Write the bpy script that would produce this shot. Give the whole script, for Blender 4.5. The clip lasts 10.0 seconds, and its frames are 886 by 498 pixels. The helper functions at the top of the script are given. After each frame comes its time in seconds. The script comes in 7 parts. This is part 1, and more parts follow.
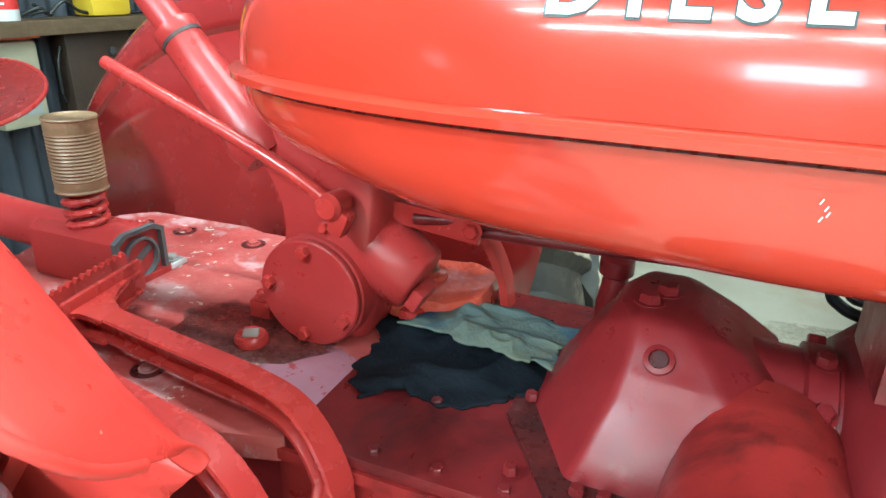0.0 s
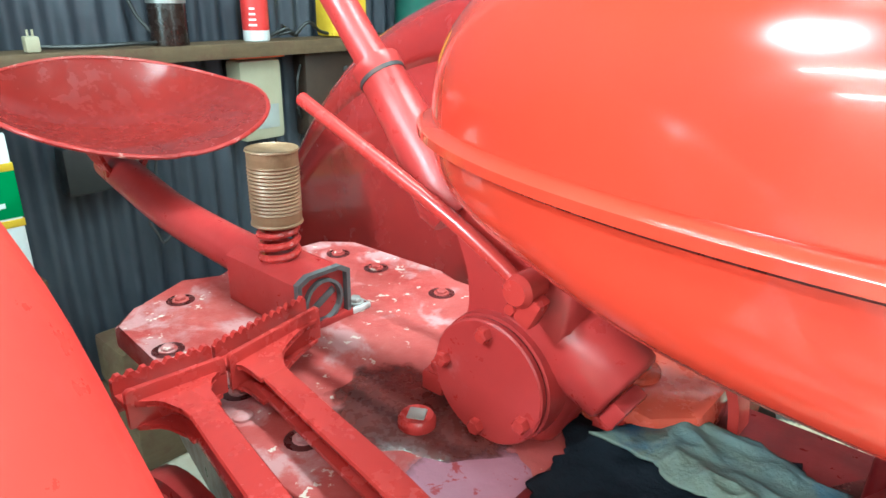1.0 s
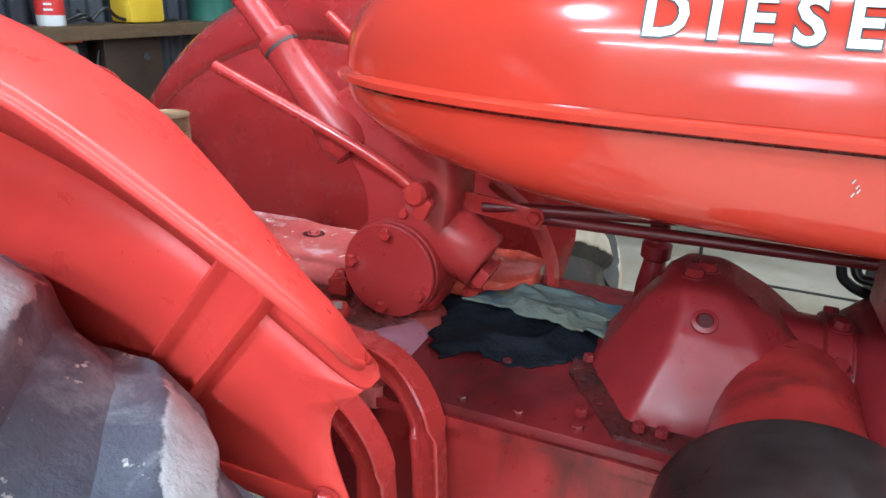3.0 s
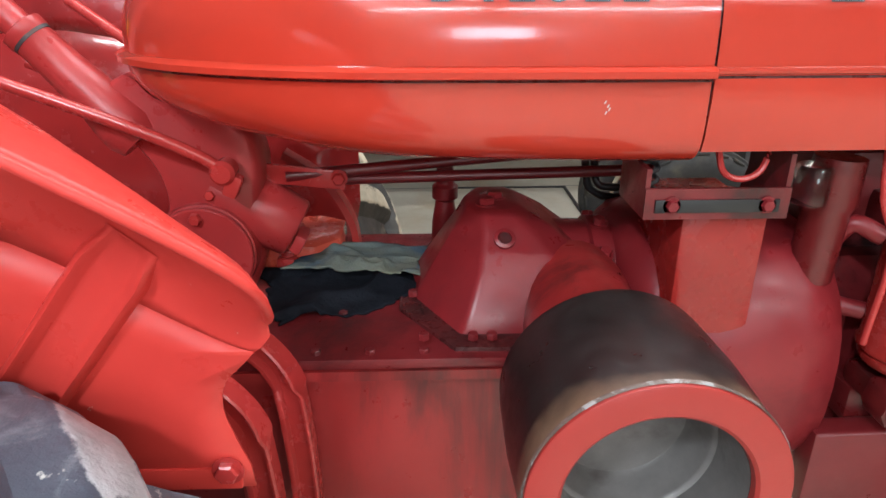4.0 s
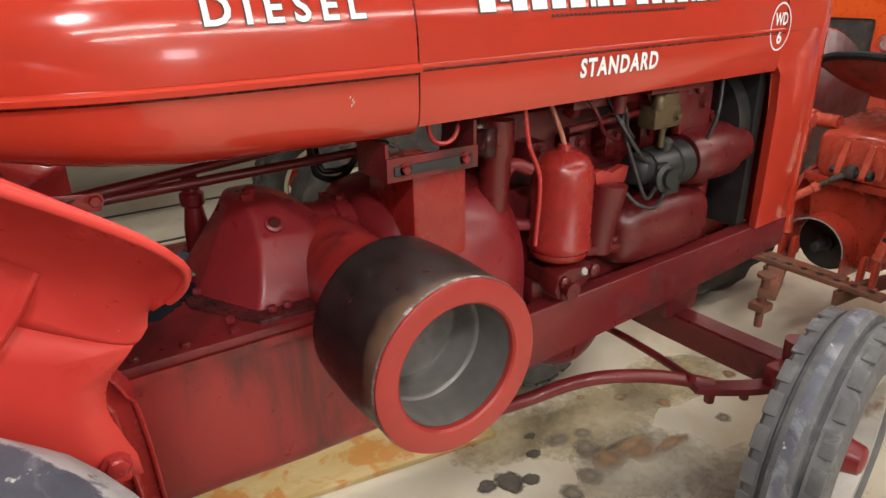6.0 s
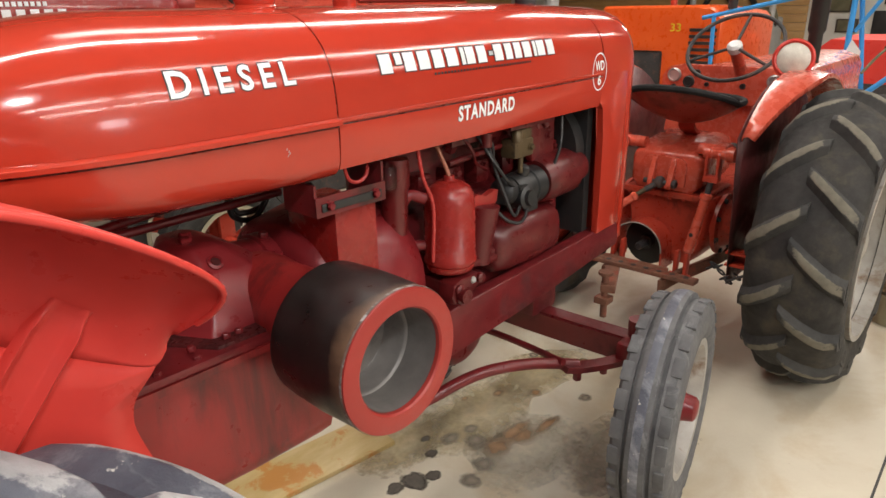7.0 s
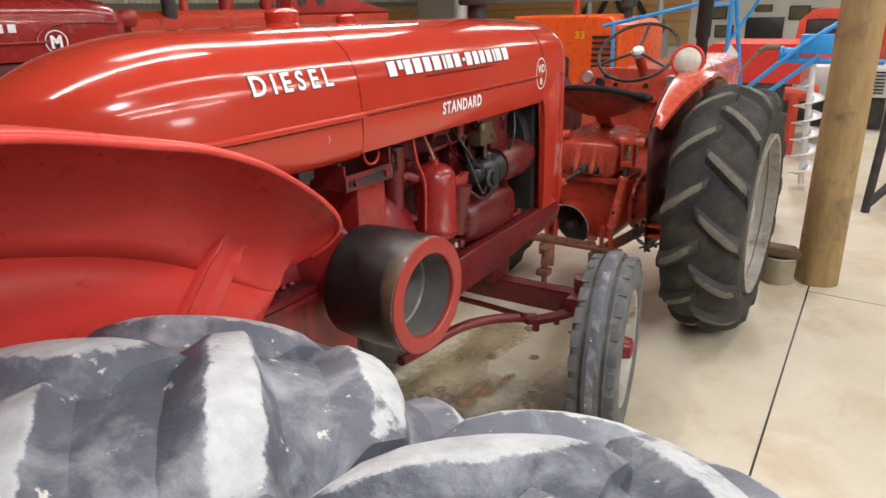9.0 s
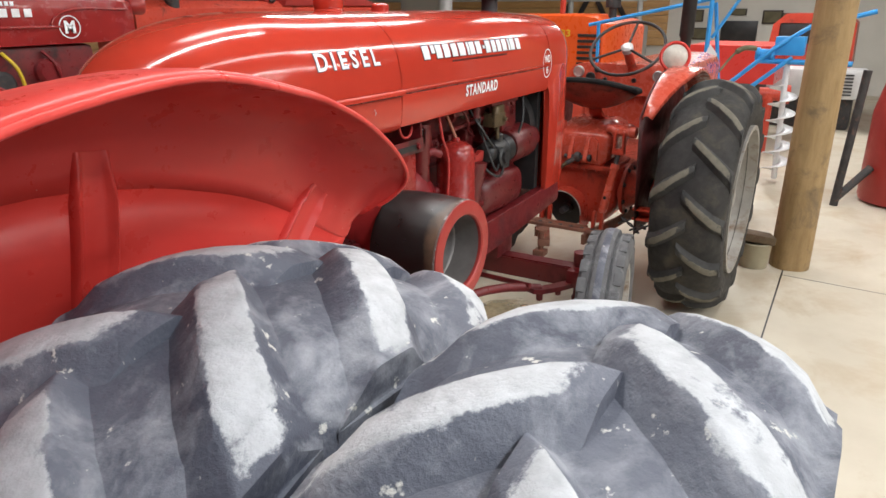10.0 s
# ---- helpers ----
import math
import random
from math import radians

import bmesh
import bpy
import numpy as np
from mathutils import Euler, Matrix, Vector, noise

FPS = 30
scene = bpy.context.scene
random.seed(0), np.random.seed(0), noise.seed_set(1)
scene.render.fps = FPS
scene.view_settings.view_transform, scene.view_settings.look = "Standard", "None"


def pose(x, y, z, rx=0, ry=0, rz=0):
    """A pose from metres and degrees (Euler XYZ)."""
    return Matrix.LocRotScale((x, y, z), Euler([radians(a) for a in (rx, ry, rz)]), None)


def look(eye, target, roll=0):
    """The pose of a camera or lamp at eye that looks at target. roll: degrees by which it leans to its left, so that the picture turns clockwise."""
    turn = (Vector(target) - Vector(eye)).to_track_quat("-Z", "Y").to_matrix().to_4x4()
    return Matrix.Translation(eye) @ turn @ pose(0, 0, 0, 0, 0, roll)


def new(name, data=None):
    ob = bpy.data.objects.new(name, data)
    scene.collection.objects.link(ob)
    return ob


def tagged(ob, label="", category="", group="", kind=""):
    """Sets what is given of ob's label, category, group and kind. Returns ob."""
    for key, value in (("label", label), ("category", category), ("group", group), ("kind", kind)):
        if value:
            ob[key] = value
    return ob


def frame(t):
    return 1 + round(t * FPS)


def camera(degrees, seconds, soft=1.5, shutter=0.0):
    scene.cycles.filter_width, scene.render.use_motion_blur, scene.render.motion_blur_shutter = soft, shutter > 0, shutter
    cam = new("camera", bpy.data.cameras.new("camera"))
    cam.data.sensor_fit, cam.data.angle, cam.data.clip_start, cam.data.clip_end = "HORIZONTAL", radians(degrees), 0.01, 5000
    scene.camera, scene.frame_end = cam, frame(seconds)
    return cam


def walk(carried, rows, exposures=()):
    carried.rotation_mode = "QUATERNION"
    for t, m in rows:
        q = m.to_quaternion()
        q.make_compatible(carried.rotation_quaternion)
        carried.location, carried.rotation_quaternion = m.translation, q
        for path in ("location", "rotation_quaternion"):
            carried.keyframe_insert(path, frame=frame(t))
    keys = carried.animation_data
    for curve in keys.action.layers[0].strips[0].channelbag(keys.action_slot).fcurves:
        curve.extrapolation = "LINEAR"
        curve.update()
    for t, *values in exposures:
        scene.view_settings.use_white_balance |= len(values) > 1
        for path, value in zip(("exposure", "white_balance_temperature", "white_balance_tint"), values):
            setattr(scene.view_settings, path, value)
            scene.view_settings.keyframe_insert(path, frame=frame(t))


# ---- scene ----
cam = camera(67.2, 10.0)
PATH = [
    (0, (-0.181, -0.693, 1.382), (-0.89, 1.019, 0.63), 1.2),
    (0.5, (-0.233, -0.609, 1.392), (-1.202, 0.977, 0.653), -0.4),
    (1, (-0.261, -0.541, 1.396), (-1.496, 0.857, 0.675), 0.8),
    (1.5, (-0.274, -0.533, 1.396), (-1.59, 0.797, 0.687), 0.9),
    (2, (-0.261, -0.61, 1.392), (-1.472, 0.813, 0.68), 2.4),
    (2.5, (-0.235, -0.783, 1.401), (-1.161, 0.834, 0.673), 2.1),
    (2.7, (-0.225, -0.826, 1.399), (-1.031, 0.854, 0.673), 2.1),
    (3.8, (-0.302, -0.918, 1.369), (-0.485, 0.934, 0.637), 1.4),
    (4, (-0.319, -0.956, 1.389), (-0.249, 0.888, 0.618), 0.1),
    (4.5, (-0.37, -1.026, 1.39), (0.133, 0.736, 0.588), -0.9),
    (5, (-0.368, -1.012, 1.373), (0.294, 0.697, 0.572), -0.7),
    (5.2, (-0.407, -1.024, 1.378), (0.356, 0.64, 0.572), 0.2),
    (6.3, (-0.56, -1.119, 1.429), (0.544, 0.376, 0.689), -0.2),
    (6.5, (-0.588, -1.127, 1.437), (0.595, 0.31, 0.705), 1.0),
    (7, (-0.769, -1.183, 1.483), (0.62, 0.082, 0.795), -1.1),
    (7.5, (-0.822, -1.216, 1.495), (0.556, 0.078, 0.84), -2.0),
    (8, (-0.885, -1.234, 1.501), (0.547, 0.018, 0.881), 0.0),
    (8.5, (-1.091, -1.247, 1.511), (0.506, -0.223, 0.879), 0.1),
    (9, (-1.17, -1.246, 1.506), (0.386, -0.184, 0.835), -1.5),
    (9.5, (-1.238, -1.243, 1.504), (0.317, -0.169, 0.85), -1.0),
    (10, (-1.421, -1.246, 1.489), (0.174, -0.248, 0.812), -0.2),
]
EXPOSURES = [(0, 1.24, 5000, -20), (1.0, 1.50, 5000, -21), (2.0, 1.34, 5000, -18), (2.5, 1.05, 5000, -9), (4.0, 0.52, 5750, 5), (5.0, 0.28, 6400, 9), (6.5, 0.08, 6750, 10), (7.5, 0.02, 6750, 10), (8.5, 0.0, 6600, 10), (10, 0.12, 6200, 9)]
walk(cam, [(t, look(eye, target, roll)) for t, eye, target, roll in PATH], EXPOSURES)
from mathutils.geometry import tessellate_polygon


# ---------------------------------------------------------------- light
scene.view_settings.exposure = 0.0
world = bpy.data.worlds.new("shed_dusk")
scene.world = world
world.use_nodes = True
bg = world.node_tree.nodes["Background"]
bg.inputs[0].default_value = (0.80, 0.86, 1.0, 1)
bg.inputs[1].default_value = 0.10


def lamp(name, eye, target, power, sx, sy, colour):
    data = bpy.data.lights.new(name, "AREA")
    data.shape, data.size, data.size_y = "RECTANGLE", sx, sy
    data.energy, data.color = power, colour
    ob = new(name, data)
    ob.matrix_world = look(eye, target)
    return ob


# strip lights (x, y, watts) and the work lamp (place, aim, watts)
# The y 0.1, y -6.2 and x 8.4 strips are unseen, added as fill.
STRIPS = ((-0.35, 0.1, 32), (0.1, -1.65, 6), (2.6, -1.65, 22), (5.0, -1.65, 30), (-0.9, -4.3, 46), (1.7, -4.3, 40), (4.3, -4.3, 36), (-0.9, -6.2, 70), (1.7, -6.2, 54), (4.1, 2.9, 34), (8.4, 0.4, 120))
FLOOD = ((-1.42, -2.55, 3.25), (-0.30, -0.3, 0.95), 215)
# daylight through the small window in the side wall (x from, x to, z from, z to, watts)
WINDOW = (-0.05, 0.95, 1.65, 2.25, 26)

# ---------------------------------------------------------------- materials
def ramp(nt, a, b, p0, p1, source):
    r = nt.nodes.new("ShaderNodeValToRGB")
    r.color_ramp.elements[0].position, r.color_ramp.elements[1].position = p0, p1
    r.color_ramp.elements[0].color, r.color_ramp.elements[1].color = (*a, 1), (*b, 1)
    nt.links.new(source, r.inputs[0])
    return r.outputs[0]


def noise_out(nt, scale, detail=6, rough=0.6, stretch=None, distortion=0.0):
    tc = nt.nodes.new("ShaderNodeTexCoord")
    src = tc.outputs["Object"]
    if stretch:
        mp = nt.nodes.new("ShaderNodeMapping")
        mp.inputs["Scale"].default_value = stretch
        nt.links.new(src, mp.inputs[0])
        src = mp.outputs[0]
    n = nt.nodes.new("ShaderNodeTexNoise")
    n.inputs["Scale"].default_value, n.inputs["Detail"].default_value = scale, detail
    n.inputs["Roughness"].default_value, n.inputs["Distortion"].default_value = rough, distortion
    nt.links.new(src, n.inputs["Vector"])
    return n.outputs["Fac"]


def mix(nt, fac, a, b):
    m = nt.nodes.new("ShaderNodeMix")
    m.data_type = "RGBA"
    if isinstance(fac, float):
        m.inputs[0].default_value = fac
    else:
        nt.links.new(fac, m.inputs[0])
    for k, v in ((6, a), (7, b)):
        if isinstance(v, tuple):
            m.inputs[k].default_value = (*v, 1)
        else:
            nt.links.new(v, m.inputs[k])
    return m.outputs[2]


def surface(name, base, vary, rough=0.5, metal=0.0, gloss=0.5, scale=6.0, patch=None, patch_scale=9.0, patch_stretch=None, patch_at=(0.55, 0.62),
            bump=0.15, bump_scale=60.0, rough_vary=0.12, coat=0.0, stretch=None, patch_rough=0.85, fleck=None, fleck_scale=70.0, fleck_at=(0.66, 0.70), bump_dist=0.004):
    """A painted, worn or natural surface: a slow change of colour, patches of another colour, fine flecks, grain and relief."""
    m = bpy.data.materials.new(name)
    m.use_nodes = True
    nt = m.node_tree
    b = nt.nodes["Principled BSDF"]
    col = ramp(nt, base, vary, 0.32, 0.72, noise_out(nt, scale, stretch=stretch))
    rough_src = ramp(nt, (max(rough - rough_vary, 0.03),) * 3, (min(rough + rough_vary, 1),) * 3, 0.3, 0.7, noise_out(nt, scale * 5, 8))
    if patch:
        mask = ramp(nt, (0, 0, 0), (1, 1, 1), *patch_at, noise_out(nt, patch_scale, 9, 0.65, stretch=patch_stretch, distortion=0.4))
        col = mix(nt, mask, col, patch)
        rough_src = mix(nt, mask, rough_src, (patch_rough,) * 3)
    if fleck:
        mask = ramp(nt, (0, 0, 0), (1, 1, 1), *fleck_at, noise_out(nt, fleck_scale, 4, 0.6))
        col = mix(nt, mask, col, fleck)
    nt.links.new(col, b.inputs["Base Color"])
    nt.links.new(rough_src, b.inputs["Roughness"])
    b.inputs["Metallic"].default_value = metal
    b.inputs["Specular IOR Level"].default_value = gloss
    if coat:
        b.inputs["Coat Weight"].default_value, b.inputs["Coat Roughness"].default_value = coat, 0.05
    if bump:
        bp = nt.nodes.new("ShaderNodeBump")
        bp.inputs["Strength"].default_value, bp.inputs["Distance"].default_value = bump, bump_dist
        nt.links.new(noise_out(nt, bump_scale, 8, 0.65), bp.inputs["Height"])
        nt.links.new(bp.outputs[0], b.inputs["Normal"])
    return m


RED_A, RED_B = (0.42, 0.033, 0.018), (0.48, 0.043, 0.022)
HOOD = surface("hood_enamel", RED_A, RED_B, 0.15, gloss=0.46, scale=3, bump=0.02, bump_scale=14, rough_vary=0.06, coat=0.32, fleck=(0.50, 0.16, 0.12), fleck_at=(0.76, 0.79), fleck_scale=95)
SEATRED = surface("satin_seat_red", (0.15, 0.012, 0.010), (0.21, 0.017, 0.014), 0.24, scale=5, bump=0.02, bump_scale=40)
SEATEDGE = surface("chipped_seat_edge", (0.26, 0.020, 0.018), (0.33, 0.028, 0.024), 0.35, scale=8, bump=0.1, patch=(0.55, 0.36, 0.32), patch_scale=34, patch_at=(0.62, 0.68), patch_rough=0.6)
# Own colour of the row-crop hood; on the far fender it stands for shade.
ROW_SHADE_RED = surface("deep_red_and_fender_shade", (0.25, 0.016, 0.016), (0.31, 0.022, 0.020), 0.22, scale=3, bump=0.03, coat=0.4)
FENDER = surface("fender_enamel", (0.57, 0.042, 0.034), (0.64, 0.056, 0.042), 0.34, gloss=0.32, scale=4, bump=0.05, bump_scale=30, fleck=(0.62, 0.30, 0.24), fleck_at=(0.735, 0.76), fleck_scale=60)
CAST = surface("cast_red", (0.150, 0.011, 0.014), (0.215, 0.016, 0.019), 0.36, gloss=0.42, scale=6, bump=0.08, bump_scale=70, patch=(0.10, 0.011, 0.013), patch_scale=4, patch_at=(0.56, 0.76), patch_rough=0.42, fleck=(0.46, 0.17, 0.15), fleck_at=(0.74, 0.78), fleck_scale=90)
# Darkened past the paint for hood shade over the engine, with grime patches.
ENGINE_SHADED = surface("grimy_shaded_engine_red", (0.085, 0.007, 0.008), (0.14, 0.011, 0.011), 0.34, scale=7, bump=0.12, bump_scale=60, patch=(0.045, 0.012, 0.011), patch_scale=7, patch_at=(0.54, 0.72), patch_rough=0.35)
BRASSY = surface("grimy_brass", (0.075, 0.050, 0.024), (0.13, 0.09, 0.045), 0.45, metal=0.4, scale=14, bump=0.3, patch=(0.03, 0.014, 0.010), patch_scale=12)
DEEPCAST = surface("deep_cast_red", (0.11, 0.009, 0.011), (0.17, 0.013, 0.015), 0.38, scale=6, bump=0.1, bump_scale=60, patch=(0.05, 0.009, 0.010), patch_scale=5, patch_at=(0.54, 0.72), fleck=(0.36, 0.14, 0.12), fleck_at=(0.75, 0.79), fleck_scale=80)
# Real grease on covers and bolts; also stands for shade under the hood.
GREASE_SHADE = surface("greasy_and_shaded_red", (0.11, 0.010, 0.012), (0.19, 0.016, 0.018), 0.36, scale=8, bump=0.15, bump_scale=60, patch=(0.022, 0.009, 0.009), patch_scale=6.5, patch_at=(0.51, 0.68), patch_rough=0.30)
DECK = surface("dusty_red_deck", (0.34, 0.040, 0.036), (0.42, 0.095, 0.085), 0.55, scale=10, bump=0.5, bump_scale=55, patch=(0.46, 0.23, 0.23), patch_scale=9, patch_at=(0.52, 0.60), fleck=(0.60, 0.49, 0.43), fleck_at=(0.64, 0.665), fleck_scale=48)
LILAC = surface("faded_lilac_deck", (0.47, 0.24, 0.32), (0.42, 0.18, 0.24), 0.65, scale=10, bump=0.3, bump_scale=60, patch=(0.36, 0.05, 0.06), patch_scale=38, patch_at=(0.56, 0.60))
PEDAL = surface("pedal_red", (0.37, 0.028, 0.026), (0.45, 0.045, 0.038), 0.26, scale=5, bump=0.02, bump_scale=18, rough_vary=0.06, fleck=(0.50, 0.30, 0.27), fleck_at=(0.74, 0.77))
BRIGHT = surface("bright_red", (0.30, 0.024, 0.019), (0.36, 0.032, 0.025), 0.38, scale=5, bump=0.1, bump_scale=60)
PUMPRED = surface("filter_enamel", (0.24, 0.016, 0.013), (0.30, 0.022, 0.017), 0.26, scale=6, bump=0.03)
BOXRED = surface("satin_red", (0.33, 0.026, 0.026), (0.40, 0.037, 0.035), 0.36, scale=8, bump=0.06, bump_scale=60, patch=(0.46, 0.16, 0.15), patch_scale=10, patch_at=(0.66, 0.80), patch_rough=0.5)
STREAK = surface("oil_streaked_red", (0.26, 0.018, 0.018), (0.33, 0.025, 0.023), 0.36, scale=5, bump=0.06, bump_scale=50, patch=(0.055, 0.010, 0.010), patch_scale=7, patch_stretch=(1.5, 1.5, 0.22), patch_at=(0.50, 0.70), patch_rough=0.30)
OIL = surface("oil_film", (0.075, 0.018, 0.015), (0.13, 0.028, 0.022), 0.28, scale=16, bump=0.2, bump_scale=50)
DRUM = surface("scorched_drum", (0.006, 0.005, 0.005), (0.014, 0.011, 0.010), 0.36, scale=4, bump=0.08, bump_scale=40, fleck=(0.30, 0.27, 0.25), fleck_at=(0.77, 0.79))
BARE = surface("bare_iron", (0.27, 0.25, 0.235), (0.44, 0.41, 0.39), 0.42, metal=0.25, scale=7, bump=0.2, patch=(0.15, 0.115, 0.10), patch_scale=6, patch_at=(0.56, 0.76), fleck=(0.60, 0.57, 0.54), fleck_at=(0.70, 0.76), fleck_scale=24)
BORE = surface("dull_bored_iron", (0.13, 0.118, 0.110), (0.26, 0.24, 0.225), 0.42, metal=0.25, scale=7, bump=0.2, patch=(0.07, 0.05, 0.042), patch_scale=6, patch_at=(0.52, 0.74))
CHIPPED = surface("chipped_iron_edge", (0.05, 0.035, 0.03), (0.14, 0.09, 0.07), 0.5, scale=12, bump=0.3, patch=(0.28, 0.26, 0.25), patch_scale=26, patch_at=(0.50, 0.58), patch_rough=0.4)
STEEL = surface("zinc_steel", (0.42, 0.42, 0.42), (0.55, 0.55, 0.54), 0.4, metal=0.8, scale=12, bump=0.1)
RUBBER = surface("worn_rubber", (0.060, 0.064, 0.088), (0.16, 0.168, 0.20), 0.58, scale=4, bump=0.9, bump_scale=19, patch=(0.30, 0.305, 0.33), patch_scale=11, patch_at=(0.48, 0.66), fleck=(0.60, 0.58, 0.53), fleck_at=(0.65, 0.70), fleck_scale=40, bump_dist=0.007)
LUGTOP = surface("chalky_lug", (0.060, 0.064, 0.088), (0.16, 0.168, 0.20), 0.58, scale=4, bump=0.9, bump_scale=19, patch=(0.30, 0.305, 0.33), patch_scale=11, patch_at=(0.48, 0.66), fleck=(0.60, 0.58, 0.53), fleck_at=(0.65, 0.70), fleck_scale=40, bump_dist=0.007)
TYRE = surface("black_tyre", (0.016, 0.015, 0.015), (0.040, 0.036, 0.032), 0.75, scale=7, bump=0.4, bump_scale=45, patch=(0.085, 0.072, 0.05), patch_scale=7, patch_at=(0.52, 0.72))
TREADGREY = surface("scuffed_tread", (0.022, 0.022, 0.023), (0.055, 0.052, 0.048), 0.75, scale=7, bump=0.4, bump_scale=45)
MUDTYRE = surface("muddy_black_tyre", (0.016, 0.014, 0.012), (0.05, 0.043, 0.034), 0.6, scale=7, bump=0.4, bump_scale=45, patch=(0.26, 0.22, 0.15), patch_scale=6, patch_at=(0.56, 0.68))
MUDLUG = surface("muddy_lug", (0.016, 0.014, 0.012), (0.05, 0.043, 0.034), 0.6, scale=7, bump=0.4, bump_scale=45)
GREYTYRE = surface("grey_front_tyre", (0.075, 0.074, 0.078), (0.14, 0.138, 0.14), 0.72, scale=14, bump=0.35, bump_scale=50, patch=(0.20, 0.20, 0.205), patch_scale=17, patch_at=(0.58, 0.70))
BLACK = surface("black_paint", (0.012, 0.012, 0.013), (0.03, 0.028, 0.027), 0.42, scale=8, bump=0.1)
SOOT = surface("matt_black_metal", (0.02, 0.019, 0.02), (0.05, 0.045, 0.045), 0.6, scale=10, bump=0.3, patch=(0.10, 0.06, 0.05), patch_scale=18)
RAGBLACK = surface("black_cloth", (0.006, 0.007, 0.010), (0.014, 0.016, 0.021), 0.95, gloss=0.08, scale=10, bump=0.6, bump_scale=160, fleck=(0.10, 0.10, 0.11), fleck_at=(0.77, 0.79))
RAGGREY = surface("grey_cloth", (0.10, 0.135, 0.14), (0.22, 0.21, 0.12), 0.95, gloss=0.1, scale=5, bump=0.6, bump_scale=140, patch=(0.035, 0.09, 0.16), patch_scale=7, patch_at=(0.55, 0.68), patch_rough=0.95)
TIN = surface("brown_tin", (0.20, 0.118, 0.060), (0.28, 0.172, 0.095), 0.45, metal=0.15, scale=18, bump=0.15, stretch=(1, 1, 6), patch=(0.17, 0.09, 0.045), patch_scale=20, patch_at=(0.58, 0.70), patch_rough=0.5)
CONCRETE = surface("concrete_floor", (0.55, 0.49, 0.385), (0.65, 0.59, 0.475), 0.5, scale=1.6, bump=0.25, bump_scale=45, patch=(0.46, 0.35, 0.21), patch_scale=2.2, patch_at=(0.50, 0.76), patch_rough=0.45, fleck=(0.36, 0.29, 0.20), fleck_at=(0.70, 0.80), fleck_scale=17)
# Black grease on the flange; elsewhere it paints shade in gaps and recesses.
GREASE_GAP_SHADE = surface("old_grease_and_gap_shade", (0.03, 0.010, 0.010), (0.10, 0.014, 0.014), 0.3, scale=16, bump=0.3, bump_scale=50)
STAINDARK = surface("black_oil_spot", (0.07, 0.06, 0.05), (0.13, 0.11, 0.09), 0.4, scale=30, bump=0.05)
STAINGREY = surface("grey_oil_stain", (0.24, 0.20, 0.15), (0.32, 0.27, 0.21), 0.5, scale=20, bump=0.05)
STAINBROWN = surface("rust_oil_stain", (0.30, 0.16, 0.07), (0.42, 0.27, 0.15), 0.5, scale=18, bump=0.05)
STAINYELLOW = surface("yellowed_concrete", (0.58, 0.47, 0.27), (0.60, 0.51, 0.35), 0.45, scale=9, bump=0.05)
STAINSMEAR = surface("dark_tyre_smear", (0.51, 0.45, 0.345), (0.58, 0.52, 0.41), 0.5, scale=9, bump=0.05)
PLY = surface("oil_soaked_board", (0.46, 0.33, 0.13), (0.58, 0.45, 0.24), 0.4, scale=7, bump=0.15, stretch=(1, 3, 1), patch=(0.48, 0.22, 0.06), patch_scale=7, patch_at=(0.52, 0.58), patch_rough=0.35)
TIMBER = surface("shelf_timber", (0.085, 0.052, 0.025), (0.13, 0.085, 0.042), 0.7, scale=10, bump=0.3, stretch=(6, 1, 6), patch=(0.10, 0.055, 0.03), patch_scale=9)
POLE = surface("treated_pole", (0.30, 0.195, 0.085), (0.41, 0.275, 0.13), 0.75, scale=7, bump=0.5, bump_scale=30, stretch=(5, 5, 0.8), patch=(0.17, 0.12, 0.07), patch_scale=5, patch_at=(0.52, 0.70))
PLANK = surface("varnished_plank", (0.52, 0.29, 0.11), (0.64, 0.39, 0.165), 0.5, scale=5, bump=0.2, stretch=(1, 1, 8))
IRON = surface("corrugated_iron", (0.045, 0.050, 0.066), (0.080, 0.087, 0.108), 0.40, metal=0.3, scale=2.2, bump=0.08, patch=(0.07, 0.074, 0.09), patch_scale=3.0, patch_at=(0.58, 0.8))
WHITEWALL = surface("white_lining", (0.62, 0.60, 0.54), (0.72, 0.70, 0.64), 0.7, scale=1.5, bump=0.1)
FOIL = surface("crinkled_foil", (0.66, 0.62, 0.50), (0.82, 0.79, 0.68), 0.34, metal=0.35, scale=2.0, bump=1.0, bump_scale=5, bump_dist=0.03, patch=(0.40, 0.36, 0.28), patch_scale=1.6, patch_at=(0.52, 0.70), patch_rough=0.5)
# Side wall and roof linings are darkened to hold down bounced light.
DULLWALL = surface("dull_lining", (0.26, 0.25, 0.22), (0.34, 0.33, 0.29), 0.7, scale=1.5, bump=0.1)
CEILING = surface("shed_lining", (0.15, 0.14, 0.125), (0.21, 0.20, 0.18), 0.8, scale=1.2, bump=0.1)
WHITE = surface("white_transfer", (0.78, 0.79, 0.80), (0.84, 0.85, 0.86), 0.35, scale=20, bump=0.0)
INK = surface("black_transfer", (0.02, 0.018, 0.02), (0.035, 0.03, 0.03), 0.35, scale=20, bump=0.0)
CREAM = surface("cream_plastic", (0.36, 0.32, 0.22), (0.43, 0.39, 0.28), 0.45, scale=8, bump=0.05)
BROWNBOX = surface("brown_metal", (0.028, 0.016, 0.010), (0.05, 0.030, 0.020), 0.5, scale=8, bump=0.15)
ORANGE = surface("orange_paint", (0.72, 0.085, 0.012), (0.80, 0.115, 0.02), 0.32, scale=4, bump=0.05, coat=0.3)
